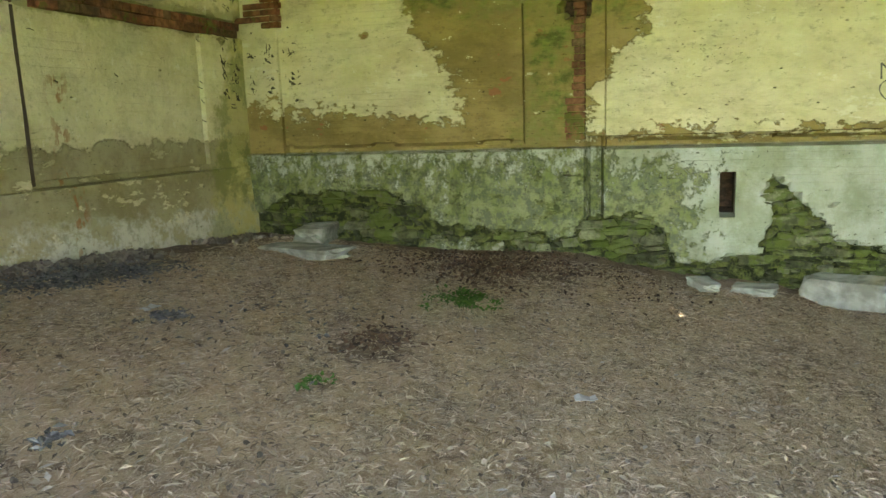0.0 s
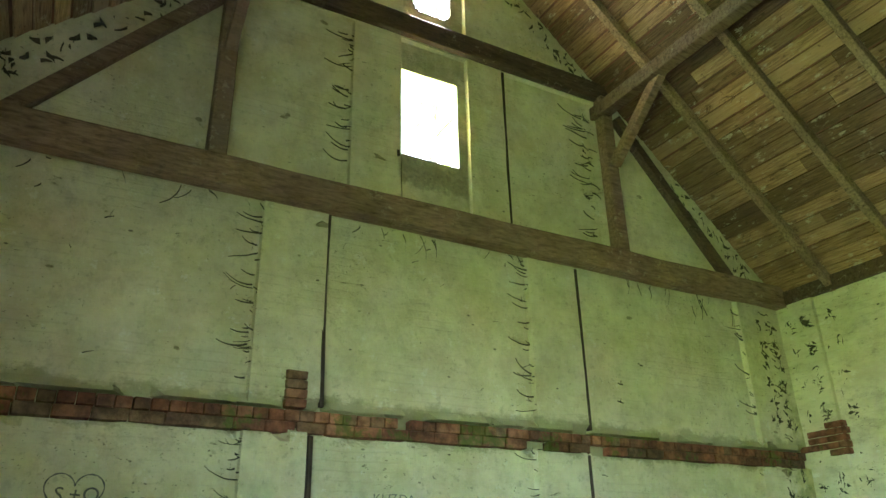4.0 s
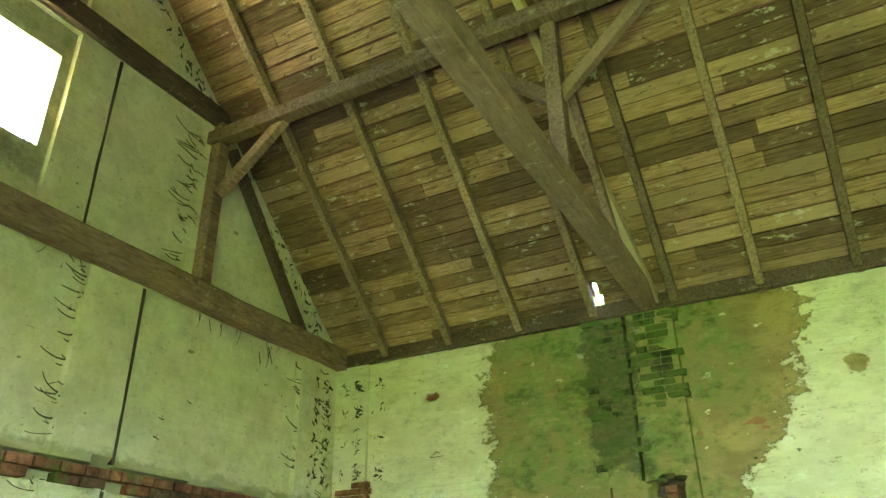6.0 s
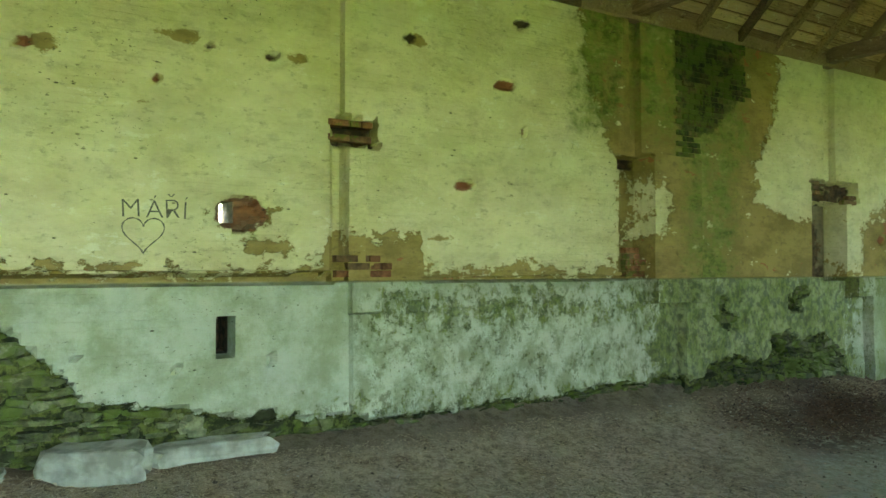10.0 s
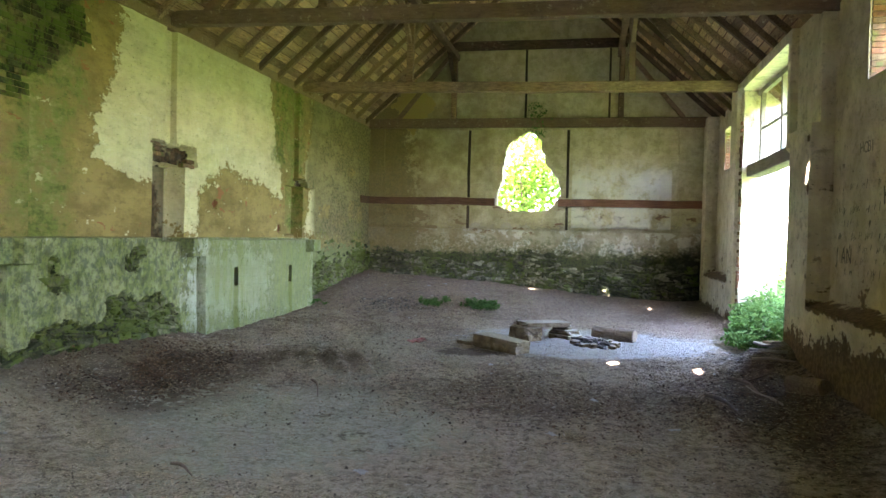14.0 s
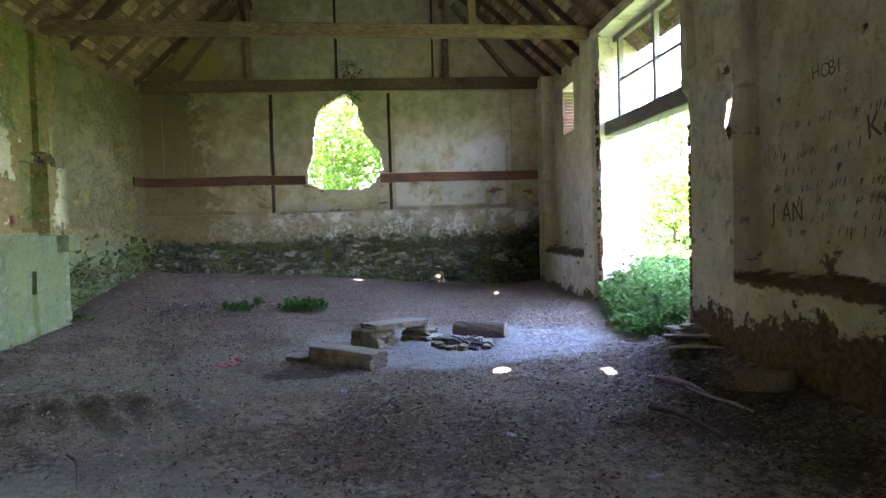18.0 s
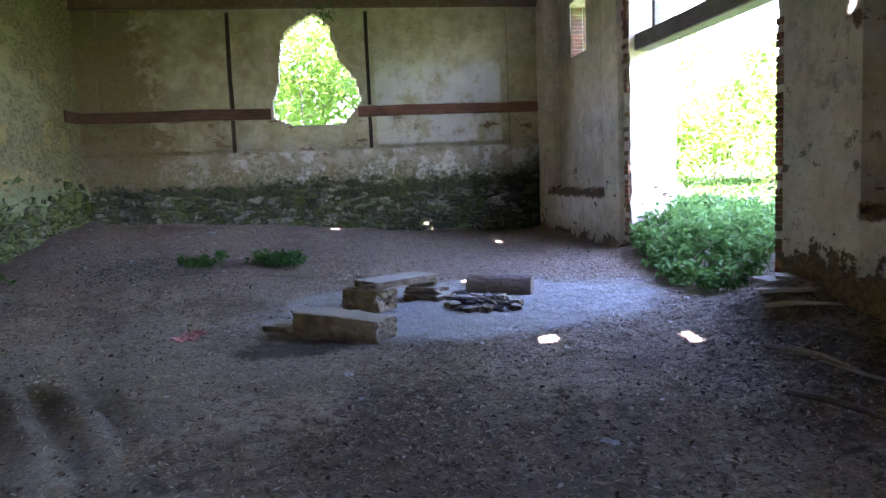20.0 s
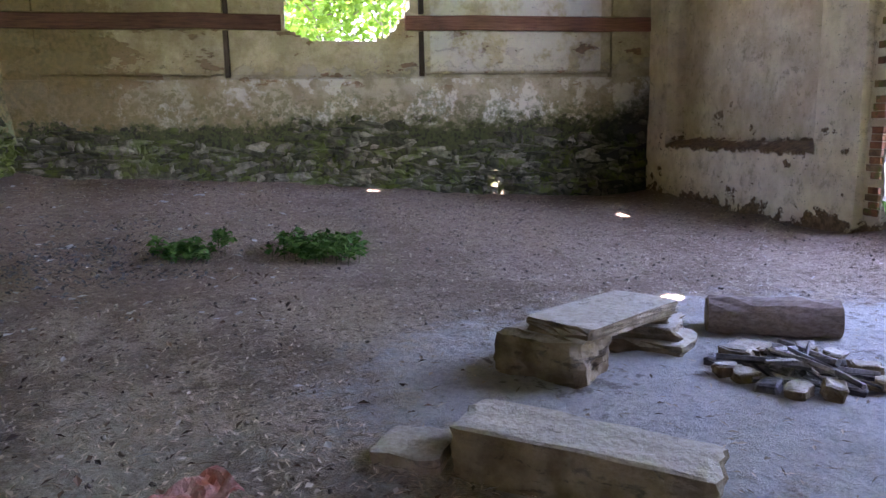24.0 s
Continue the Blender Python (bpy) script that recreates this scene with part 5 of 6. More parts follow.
for x0, x1 in ((XL + 0.01, -3.98), (-1.86, XR - 0.02)):
    timber("rail", (x0, YF + 0.045, 3.715), (x1, YF + 0.045, 3.715), 0.13, 0.25, M_RAIL, WALL_FAR, x0, 0.035, "dark red-brown rail let into the gable")
timber("rail", (XL - 0.03, 23.5, 3.70), (XL - 0.03, YF - 0.05, 3.715), 0.13, 0.25, M_RAIL, WALL_LEFT, 2, 0.012, "dark red-brown rail let into the wall")
for x, z0, z1 in ((-4.90, 2.8, 3.57), (-4.90, 3.87, 6.15), (-1.555, 2.8, 3.57), (-1.555, 3.87, 6.15), (-3.01, 6.55, 8.85), (-0.25, 6.55, 8.85)):
    timber("stud", (x, YF + 0.115, z0), (x, YF + 0.115, z1), 0.085, 0.10, M_STUD_GAP, WALL_FAR, x + z0, 0.03, "black strip sunk in the plaster, for studs and shaded gaps")


# Dark strips added in the near gable's grooves so the gaps look shaded.
for x, z0, z1 in NEAR_GAP_SHADES:
    timber("stud", (x, YN - 0.035, z0), (x, YN - 0.035, z1), 0.04, 0.06, M_STUD_GAP, WALL_NEAR, x + z0, 0.02, "black strip sunk in the plaster, for studs and shaded gaps")


def brick_field(wall, meshes, y0, y1, z0, z1, face, want):
    z, row = z0, 0
    while z < z1:
        y = y0 - (row % 2) * (BL / 2)
        while y < y1:
            w = BL if rng.random() > 0.25 else BL / 2
            if y0 < y + w / 2 < y1 and want(y + w / 2, z) and rng.random() > 0.06:
                piece("brick", rng.choice(meshes), wall, face + rng.uniform(-0.012, 0.008), y + w / 2, z + BH / 2, (0.12, w, BH))
            y += w + BJ
        z, row = z + BH + BJ, row + 1


wob = lambda y, z, s: 0.18 * float(fbm(y * 4, z * 4, s))
brick_field(WALL_LEFT, MOSSBRICKS, 7.95, 9.95, 4.25, 6.25, XL - 0.056, lambda y, z: y + wob(y, z, 3) < 8.45 + min(1.2, max(0, z - 4.6) * 1.5))
brick_field(WALL_LEFT, MOSSBRICKS, -4.1, -3.5, 4.25, 6.25, XL - 0.075, lambda y, z: y + wob(y, z, 5) > -4.0 + max(0, 5.2 - z) * 0.1)
brick_field(WALL_LEFT, MOSSBRICKS, -3.42, -2.86, 5.0, 6.25, XL - 0.058, lambda y, z: y + wob(y, z, 6) < -2.6 - (6.2 - z) * 0.2)
for i in range(19):
    w = rng.uniform(0.12, 0.17) + (0.10 if i < 6 else 0)
    piece("brick", rng.choice(BRICKS), WALL_LEFT, XL - 0.032, -3.16 - w / 2, 2.50 + i * (BH + BJ), (0.12, w, BH))
brick_field(WALL_LEFT, BRICKS, 2.25, 2.95, 2.42, 2.66, XL + 0.03, lambda y, z: True)
brick_field(WALL_LEFT, BRICKS, 2.2, 2.78, 4.0, 4.26, XL - 0.10, lambda y, z: True)
brick_field(WALL_LEFT, BROWNBRICKS, 11.45, 12.05, 3.87, 4.15, XL - 0.15, lambda y, z: z < 4.1)
brick_field(WALL_LEFT, BROWNBRICKS, 12.05, 12.55, 3.68, 3.84, XL + 0.19, lambda y, z: True)
brick_field(WALL_LEFT, BRICKS, -7.9, -7.3, 4.1, 4.45, XL - 0.02, lambda y, z: True)
brick_field(WALL_LEFT, BRICKS, 6.8, 7.1, 2.4, 2.75, XL + 0.0, lambda y, z: True)
for i in range(36):
    z = 0.75 + i * (BH + BJ)
    w = rng.uniform(0.10, 0.22)
    if rng.random() < 0.8:
        piece("brick", rng.choice(BRICKS), WALL_RIGHT, XR - 0.23, 14.07 - w / 2, z, (0.12, w, BH))
for i in range(58):
    z = 0.75 + i * (BH + BJ)
    if rng.random() < 0.85 and (z > 4.4 or z < 2.4 or rng.random() < 0.55):
        w = rng.uniform(0.12, 0.25)
        piece("brick", rng.choice(BRICKS), WALL_RIGHT, XR - 0.23, 18.66 + w / 2, z, (0.12, w, BH))
for r in range(13):
    for c in range(2):
        piece("brick", rng.choice(BRICKS), WALL_RIGHT, XR + 0.16 + c * 0.29, 11.10, 4.95 + r * (BH + BJ), (BL, 0.10, BH))
        piece("brick", rng.choice(BRICKS), WALL_RIGHT, XR + 0.16 + c * 0.29, 22.78, 4.70 + r * (BH + BJ), (BL, 0.10, BH))

# brick stub standing on the near gable's band
for i in range(4):
    piece("brick", BRICKS[i % 3], WALL_NEAR, -1.29, YN - 0.02, 4.24 + i * (BH + BJ), (0.2, 0.12, BH))

# ---- hearth: blocks, bench, log, fire ring ----
GZ = lambda x, y: float(ground_z(x, y))
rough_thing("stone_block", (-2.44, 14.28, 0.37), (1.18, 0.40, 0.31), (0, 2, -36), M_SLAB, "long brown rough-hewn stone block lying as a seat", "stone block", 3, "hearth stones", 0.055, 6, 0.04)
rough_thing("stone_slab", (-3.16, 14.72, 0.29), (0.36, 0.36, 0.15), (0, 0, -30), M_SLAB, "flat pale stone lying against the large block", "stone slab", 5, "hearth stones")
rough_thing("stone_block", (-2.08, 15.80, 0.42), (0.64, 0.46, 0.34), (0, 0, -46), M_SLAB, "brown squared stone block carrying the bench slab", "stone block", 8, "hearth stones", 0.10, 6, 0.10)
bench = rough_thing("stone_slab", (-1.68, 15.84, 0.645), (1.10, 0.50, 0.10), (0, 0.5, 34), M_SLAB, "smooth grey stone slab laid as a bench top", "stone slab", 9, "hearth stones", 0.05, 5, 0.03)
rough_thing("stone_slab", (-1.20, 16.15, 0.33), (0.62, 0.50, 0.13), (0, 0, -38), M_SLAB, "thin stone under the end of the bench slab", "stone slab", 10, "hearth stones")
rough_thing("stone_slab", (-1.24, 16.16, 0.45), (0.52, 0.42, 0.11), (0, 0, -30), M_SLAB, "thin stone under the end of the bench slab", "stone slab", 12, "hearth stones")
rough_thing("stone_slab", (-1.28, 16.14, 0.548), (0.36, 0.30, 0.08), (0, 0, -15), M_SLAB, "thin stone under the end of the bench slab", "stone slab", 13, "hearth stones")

M_BARK = wood("log_bark", (0.37, 0.28, 0.22), (0.52, 0.43, 0.36), (0.17, 0.12, 0.09), (0.5, 1.4, 1.4))
M_ENDGRAIN = wood("log_end_grain", (0.33, 0.24, 0.15), (0.42, 0.33, 0.22), (0.18, 0.12, 0.07), (1, 1, 1))
M_CHAR = flat_mat("charred_wood", (0.05, 0.045, 0.042), (0.16, 0.145, 0.135), 0.95, 14)
M_ASHWOOD = wood("ashy_sticks", (0.26, 0.235, 0.215), (0.36, 0.335, 0.31), (0.09, 0.08, 0.075), (2, 2, 2))


def limb(bm, points, radii, sides=7):
    """A bent tapering tube through the points."""
    pts = [Vector(p) for p in points]
    rings = []
    for i, (p, r) in enumerate(zip(pts, radii)):
        d = (pts[min(i + 1, len(pts) - 1)] - pts[max(i - 1, 0)]).normalized()
        a = d.orthogonal().normalized()
        b = d.cross(a)
        rings.append([bm.verts.new(p + (a * math.cos(k * 6.2832 / sides) + b * math.sin(k * 6.2832 / sides)) * r * (1 + 0.12 * noise.noise(p * 9 + Vector((k, 0, 0))))) for k in range(sides)])
    for q, s in zip(rings, rings[1:]):
        best = min(range(sides), key=lambda o: sum((q[k].co - s[(k + o) % sides].co).length for k in range(sides)))
        for k in range(sides):
            bm.faces.new((q[k], q[(k + 1) % sides], s[(k + 1 + best) % sides], s[(k + best) % sides]))
    bm.faces.new(rings[0][::-1])
    bm.faces.new(rings[-1])
    return bm


def log(a, b, r, label, material):
    a, b = Vector(a), Vector(b)
    t = empty("log", label, "log", at=(a + b) / 2)
    n = 6
    bm = limb(bmesh.new(), [(a - b) / 2 + (b - a) * (i / n) for i in range(n + 1)], [r * (1 + 0.05 * math.sin(i * 2.1)) for i in range(n + 1)], 16)
    part("trunk", bm, material, t)
    for e, s in ((a - b, -1), (b - a, 1)):
        d = e.normalized()
        part("end_grain", limb(bmesh.new(), [e / 2 - d * 0.01, e / 2 + d * 0.012], [r * 0.93, r * 0.90], 16), M_ENDGRAIN, t, "pale sawn end")
    return t


log((-0.58, 16.42, 0.425), (0.27, 16.02, 0.43), 0.155, "sawn brown log lying on the dusty floor by the fire ring", M_BARK)
log((2.30, 11.45, 0.42), (2.62, 10.9, 0.48), 0.13, "dark log lying at the foot of the wall", M_BARK)

ring = empty("fire_ring", "ring of stones filled with ash-grey sticks", "fire ring", at=(-0.56, 15.36, 0.24))
for i in range(15):
    a = i / 15 * 6.283
    r = 0.43 + rng.uniform(-0.05, 0.05)
    s = rng.uniform(0.14, 0.24)
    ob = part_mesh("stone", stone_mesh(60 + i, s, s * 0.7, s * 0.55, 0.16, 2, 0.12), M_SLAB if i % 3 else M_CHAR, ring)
    ob.matrix_basis = pose(r * 1.05 * math.cos(a) * UNIT, r * 0.95 * math.sin(a) * UNIT, (0.06 + 0.02 * (i % 3)) * UNIT, rng.uniform(-15, 15), 0, math.degrees(a) + rng.uniform(-30, 30))
for i in range(34):
    a, r, l = rng.uniform(0, 6.28), rng.uniform(0, 0.3), rng.uniform(0.12, 0.34)
    q = rng.uniform(0, 6.28)
    c = Vector((r * math.cos(a), r * math.sin(a), 0.05 + rng.uniform(0, 0.15)))
    d = Vector((math.cos(q), math.sin(q), rng.uniform(-0.2, 0.2))) * l
    w = rng.uniform(0.008, 0.028)
    part("stick", limb(bmesh.new(), [c - d, c + Vector((0, 0, rng.uniform(-0.02, 0.02))), c + d], [w, w * 1.1, w * 0.7], 5), M_ASHWOOD if i % 3 else M_CHAR, ring)

for i, (a, b) in enumerate((((1.04, 11.05), (1.30, 9.75)), ((1.55, 12.2), (1.80, 11.1)), ((2.1, 13.1), (2.65, 12.6)), ((1.75, 12.0), (2.3, 12.4)), ((2.0, 10.6), (1.7, 11.6)),
                            ((-4.75, 6.2), (-4.35, 5.9)), ((-5.0, 10.6), (-4.55, 9.7)))):
    p, q = Vector((*a, GZ(*a) + 0.03)), Vector((*b, GZ(*b) + 0.05))
    m = (p + q) / 2 + Vector((rng.uniform(-0.12, 0.12), 0, 0.03))
    w = 0.030 if i < 3 else 0.016
    tagged(part("branch", limb(bmesh.new(), [p, (p + m) / 2 + Vector((0.03, 0, 0.01)), m, q], [w, w * 1.1, w * 0.8, w * 0.45], 7), M_BARK), "dead dark branch lying on the earth floor", "branch", "fallen branches")
for i, (x, y, l, w, rz) in enumerate(((2.55, 13.55, 0.75, 0.22, 24), (2.35, 13.15, 0.6, 0.16, -12), (2.45, 13.35, 0.55, 0.14, 60))):
    bm = box(bmesh.new(), -l / 2, l / 2, -w / 2, w / 2, -0.02, 0.02, None, 0.02, 3, 0.004, i)
    ob = part("plank", bm, M_GREYWOOD)
    ob.matrix_basis = pose(x * UNIT, y * UNIT, (GZ(x, y) + 0.06 + 0.035 * i) * UNIT, rng.uniform(-6, 6), rng.uniform(-8, 8), rz)
    tagged(ob, "short grey broken plank on the rubbish by the door pier", "plank", "broken planks")

# stones at the foot of the long wall and in the near corner
M_FALLEN = flat_mat("pale_limestone", (0.42, 0.425, 0.36), (0.23, 0.235, 0.19), 0.92, 5)
for i, (x, y, sx, sy, sz, rz) in enumerate(((-6.82, -6.28, 1.30, 0.42, 0.13, 68), (-7.95, -6.72, 0.80, 0.42, 0.24, 14), (-7.95, -0.25, 0.90, 0.42, 0.32, 56), (-7.95, -1.2, 0.45, 0.30, 0.10, 80),
                                            (-8.14, 0.85, 0.32, 1.15, 0.17, 0), (-7.95, -1.75, 0.35, 0.25, 0.10, 30))):
    rough_thing("stone_slab", (x, y, GZ(x, y) + sz * 0.42), (sx, sy, sz), (0, rng.uniform(-5, 5), rz), M_FALLEN, "pale fallen stone at the foot of the wall", "stone slab", 70 + i, "fallen stones")

# rag and scraps
M_RAG = flat_mat("faded_red_cloth", (0.46, 0.16, 0.13), (0.52, 0.30, 0.26), 0.9, 12)
bm = bmesh.new()
bmesh.ops.create_grid(bm, x_segments=14, y_segments=12, size=0.5)
for v in bm.verts:
    v.co.z = 0.07 * abs(noise.noise(v.co * 3)) + 0.07 * max(0, v.co.x) + 0.03
    v.co.x *= 0.34 + 0.12 * noise.noise(Vector((v.co.y * 2, 3, 0)))
    v.co.y *= 0.28
bmesh.ops.solidify(bm, geom=bm.faces[:], thickness=0.012)
rag = part("rag", bm, M_RAG)
rag.matrix_basis = pose(-4.20 * UNIT, 14.42 * UNIT, GZ(-4.2, 14.42) * UNIT, 0, 0, 35)
tagged(rag, "crumpled faded red rag on the earth floor", "rag")
M_PAPER = flat_mat("dirty_white_scrap", (0.62, 0.62, 0.60), (0.45, 0.45, 0.42), 0.8, 20)
for i, (x, y) in enumerate(((-3.55, -5.75), (-3.6, -2.5), (-1.2, -6.9), (-0.6, 10.6), (-2.4, 12.6), (-6.2, 19.6), (-5.6, 21.8), (-5.2, 22.3), (-1.1, 8.6), (0.4, 9.2), (-2.9, 6.6))):
    bm = bmesh.new()
    bmesh.ops.create_grid(bm, x_segments=4, y_segments=3, size=0.07)
    for v in bm.verts:
        v.co.z = 0.03 * noise.noise(v.co * 14 + Vector((i, 0, 0))) + 0.025
        v.co.y *= 0.55
    bmesh.ops.solidify(bm, geom=bm.faces[:], thickness=0.006)
    ob = part("scrap", bm, M_PAPER)
    ob.matrix_basis = pose(x * UNIT, y * UNIT, GZ(x, y) * UNIT, 0, 0, rng.uniform(0, 180))
    tagged(ob, "small dirty white scrap lying on the floor", "scrap", "white scraps")

# ---- leaves, litter, plants ----
nrg = np.random.default_rng(5)


def blades(centres, length, width, lift=0.0, flat=0.3, curl=0.25):
    """Small bent leaves about the centres: arrays of points and faces."""
    n = len(centres)
    yaw, tip = nrg.uniform(0, 6.283, n), nrg.normal(0, 1, n) * flat + lift
    L = length * nrg.uniform(0.6, 1.4, n)
    W = width * nrg.uniform(0.6, 1.4, n)
    d = np.stack([np.cos(yaw) * np.cos(tip), np.sin(yaw) * np.cos(tip), np.sin(tip)], -1)
    s = np.stack([-np.sin(yaw), np.cos(yaw), nrg.normal(0, 0.5, n) * flat * 2], -1)
    up = np.cross(d, s)
    base, end = centres - d * L[:, None] / 2, centres + d * L[:, None] / 2 - up * (L * curl)[:, None] * 0.5
    mid = centres + up * (L * curl)[:, None] * 0.4
    pts = np.stack([base, mid + s * W[:, None] / 2, end, mid - s * W[:, None] / 2], 1).reshape(-1, 3)
    return pts, np.arange(4 * n).reshape(-1, 4)


def stuff(name, pts, faces, material, label, category, parent=None):
    ob = pydata(name, pts, faces, material, parent)
    return ob if parent else tagged(ob, label, category, kind="stuff")


def on_floor(n, x0, x1, y0, y1, lift=0.012):
    x, y = nrg.uniform(x0, x1, n), nrg.uniform(y0, y1, n)
    return np.stack([x, y, ground_z(x, y) + lift], -1)


def swept(pts):
    """Leaves the trodden dusty ground about the hearth almost bare."""
    hearth = ((pts[:, 0] + 0.75) / 2.7) ** 2 + ((pts[:, 1] - 15.5) / 1.8) ** 2
    sandy = ((pts[:, 0] + 4.4) / 2.3) ** 2 + ((pts[:, 1] - 8.4) / 2.1) ** 2 + 0.35 * fbm(pts[:, 0] * 1.5, pts[:, 1] * 1.5, 6.0)
    # Straw thinned so the painted shadow before the stone block shows.
    shadow_bare = ((pts[:, 0] + 2.85) / 0.85) ** 2 + ((pts[:, 1] - 13.72) / 0.42) ** 2
    keep = np.where((hearth < 1) | (shadow_bare < 1), 0.10, np.where(sandy < 1, 0.22, 1.0))
    keep = keep * (1 - 0.5 * smooth(15.5, 18.0, pts[:, 1]))
    return pts[nrg.random(len(pts)) < keep]


M_STRAW = leaf_mat("dry_straw", (0.74, 0.60, 0.42), (0.13, 0.09, 0.055), True)
M_DRYLEAF = leaf_mat("dry_leaf", (0.56, 0.45, 0.32), (0.09, 0.065, 0.045), True)
pts = np.vstack([on_floor(125000, -8.1, 2.6, -7.3, 6, 0.008), on_floor(60000, -8.1, 2.7, 4, 24.2, 0.008)])
pts = swept(pts)
stuff("straw_litter", *blades(pts, 0.070, 0.011, 0, 0.16, 0.06), M_STRAW, "short dry straw strewn over the earth floor", "straw")
pts = np.vstack([on_floor(16000, -8.1, 2.6, -7.3, 6, 0.01), on_floor(24000, -8.1, 2.7, 4, 24.2, 0.01)])
pts = swept(pts)
stuff("leaf_litter", *blades(pts, 0.050, 0.026, 0, 0.2, 0.15), M_DRYLEAF, "curled dead brown leaves on the earth floor", "leaves")

pts = swept(np.vstack([on_floor(900, -8.0, 2.6, -7.3, 6, 0.02), on_floor(1900, -8.0, 2.7, 5, 24.1, 0.02)]))
stuff("bark_chips", *blades(pts, 0.065, 0.022, 0, 0.18, 0.06), leaf_mat("pale_bark_chip", (0.66, 0.60, 0.50), (0.22, 0.17, 0.13), True), "larger pale and dark chips of bark on the floor", "chips")

pts = swept(np.vstack([on_floor(260, -8.0, -3.8, 17.0, 23.6, 0.02), on_floor(70, -7.5, 2.2, 8.0, 17.0, 0.02), on_floor(40, -8.0, -6.8, 6.0, 17.0, 0.02)]))
stuff("plaster_flakes", *blades(pts, 0.085, 0.055, 0, 0.16, 0.08), leaf_mat("pale_plaster_flake", (0.62, 0.60, 0.54), (0.36, 0.34, 0.30), True), "pale flakes of fallen limewash on the floor", "flakes")

def leaf_bed(x, y, rx, ry, n):
    c = np.stack([nrg.normal(x, rx, n), nrg.normal(y, ry, n)], -1)
    c = c[(c[:, 0] > XL + 0.15) & (fbm(c[:, 0] * 1.3, c[:, 1] * 1.3, 3.0) > -0.35)]
    return np.column_stack([c, ground_z(c[:, 0], c[:, 1]) + nrg.uniform(0.01, 0.05, len(c))])


pts = np.vstack([leaf_bed(-7.3, 9.9, 0.5, 0.9, 5200), leaf_bed(-7.3, -3.9, 0.55, 0.8, 2600), leaf_bed(-3.85, -4.0, 0.22, 0.13, 220), leaf_bed(-5.6, 16.5, 1.2, 2.6, 900), leaf_bed(1.9, 10.6, 0.5, 1.4, 1600), leaf_bed(-1.2, 10.4, 1.4, 1.1, 1600)])
stuff("leaf_drift", *blades(pts, 0.055, 0.034, 0, 0.3, 0.2), leaf_mat("rotting_leaf", (0.20, 0.12, 0.07), (0.035, 0.024, 0.017), True), "drifts of dark rotting leaves on the earth floor", "leaves")

pts = np.vstack([leaf_bed(-4.25, -6.95, 0.42, 0.26, 1500), leaf_bed(-3.4, -5.45, 0.10, 0.06, 90), leaf_bed(-5.2, -5.6, 0.05, 0.04, 24), leaf_bed(-3.9, -4.9, 0.5, 0.4, 60), leaf_bed(-6.2, 19.2, 0.5, 0.7, 700), leaf_bed(-5.4, 18.3, 0.4, 0.3, 160), leaf_bed(-0.1, -6.2, 0.12, 0.06, 60), leaf_bed(-1.2, -5.05, 0.10, 0.06, 50), leaf_bed(-1.56, -4.65, 0.05, 0.03, 40), leaf_bed(0.41, -5.06, 0.08, 0.05, 60)])
stuff("dark_litter", *blades(pts, 0.055, 0.035, 0, 0.35, 0.2), leaf_mat("dark_grey_litter", (0.045, 0.045, 0.045), (0.17, 0.165, 0.155), True), "drifts of dark grey litter on the earth floor", "litter")

# clods and crumbs
V, F = [], []
CLODS = [stone_mesh(120 + i, rough=0.38, bevel=0.22) for i in range(6)]
for i in range(3600):
    edge = i < 1500
    if edge:
        x, y = rng.uniform(-8.0, 2.3), YN + 0.12 + abs(rng.gauss(0, 0.22)) * (0.6 + 0.8 * abs(math.sin(i * 0.7)))
        if fbm(x * 1.4, 2.0, 9.0) < -0.25:
            continue
    else:
        x, y = rng.uniform(-8.0, 2.7), rng.uniform(-7, 24) if i < 2300 else rng.uniform(8, 23.5)
        if ((x + 0.75) / 2.7) ** 2 + ((y - 15.5) / 1.8) ** 2 < 1:
            continue
    k = rng.uniform(0.03, 0.10) if edge else rng.uniform(0.012, 0.036)
    m = pose(x, y, GZ(x, y) + k * 0.15, rng.uniform(0, 360), rng.uniform(0, 360), rng.uniform(0, 360)) @ Matrix.Diagonal((k, k * 0.8, k * 0.6, 1))
    me, o = rng.choice(CLODS), len(V)
    V.extend(tuple(m @ v.co) for v in me.vertices)
    F.extend(tuple(o + j for j in q.vertices) for q in me.polygons)
M_CLOD = leaf_mat("soil_crumb", (0.08, 0.064, 0.05), (0.30, 0.255, 0.20), True)
stuff("soil_crumbs", np.array(V), F, M_CLOD, "dark crumbs of earth and rubble along the walls", "rubble")

M_WEED = leaf_mat("nettle_leaf", (0.07, 0.17, 0.035), (0.17, 0.30, 0.07))
M_LEAF = leaf_mat("tree_leaf", (0.09, 0.19, 0.022), (0.20, 0.31, 0.045))
M_GRASS = leaf_mat("meadow_grass", (0.035, 0.085, 0.016), (0.09, 0.15, 0.035))
M_SEED = leaf_mat("seedling_leaf", (0.045, 0.125, 0.025), (0.12, 0.24, 0.05))
M_STEM = flat_mat("green_stem", (0.10, 0.13, 0.04), (0.07, 0.10, 0.03), 0.8, 12)
M_TREE = wood("tree_bark", (0.14, 0.11, 0.08), (0.22, 0.18, 0.13), (0.06, 0.05, 0.035), (1, 1, 0.2))


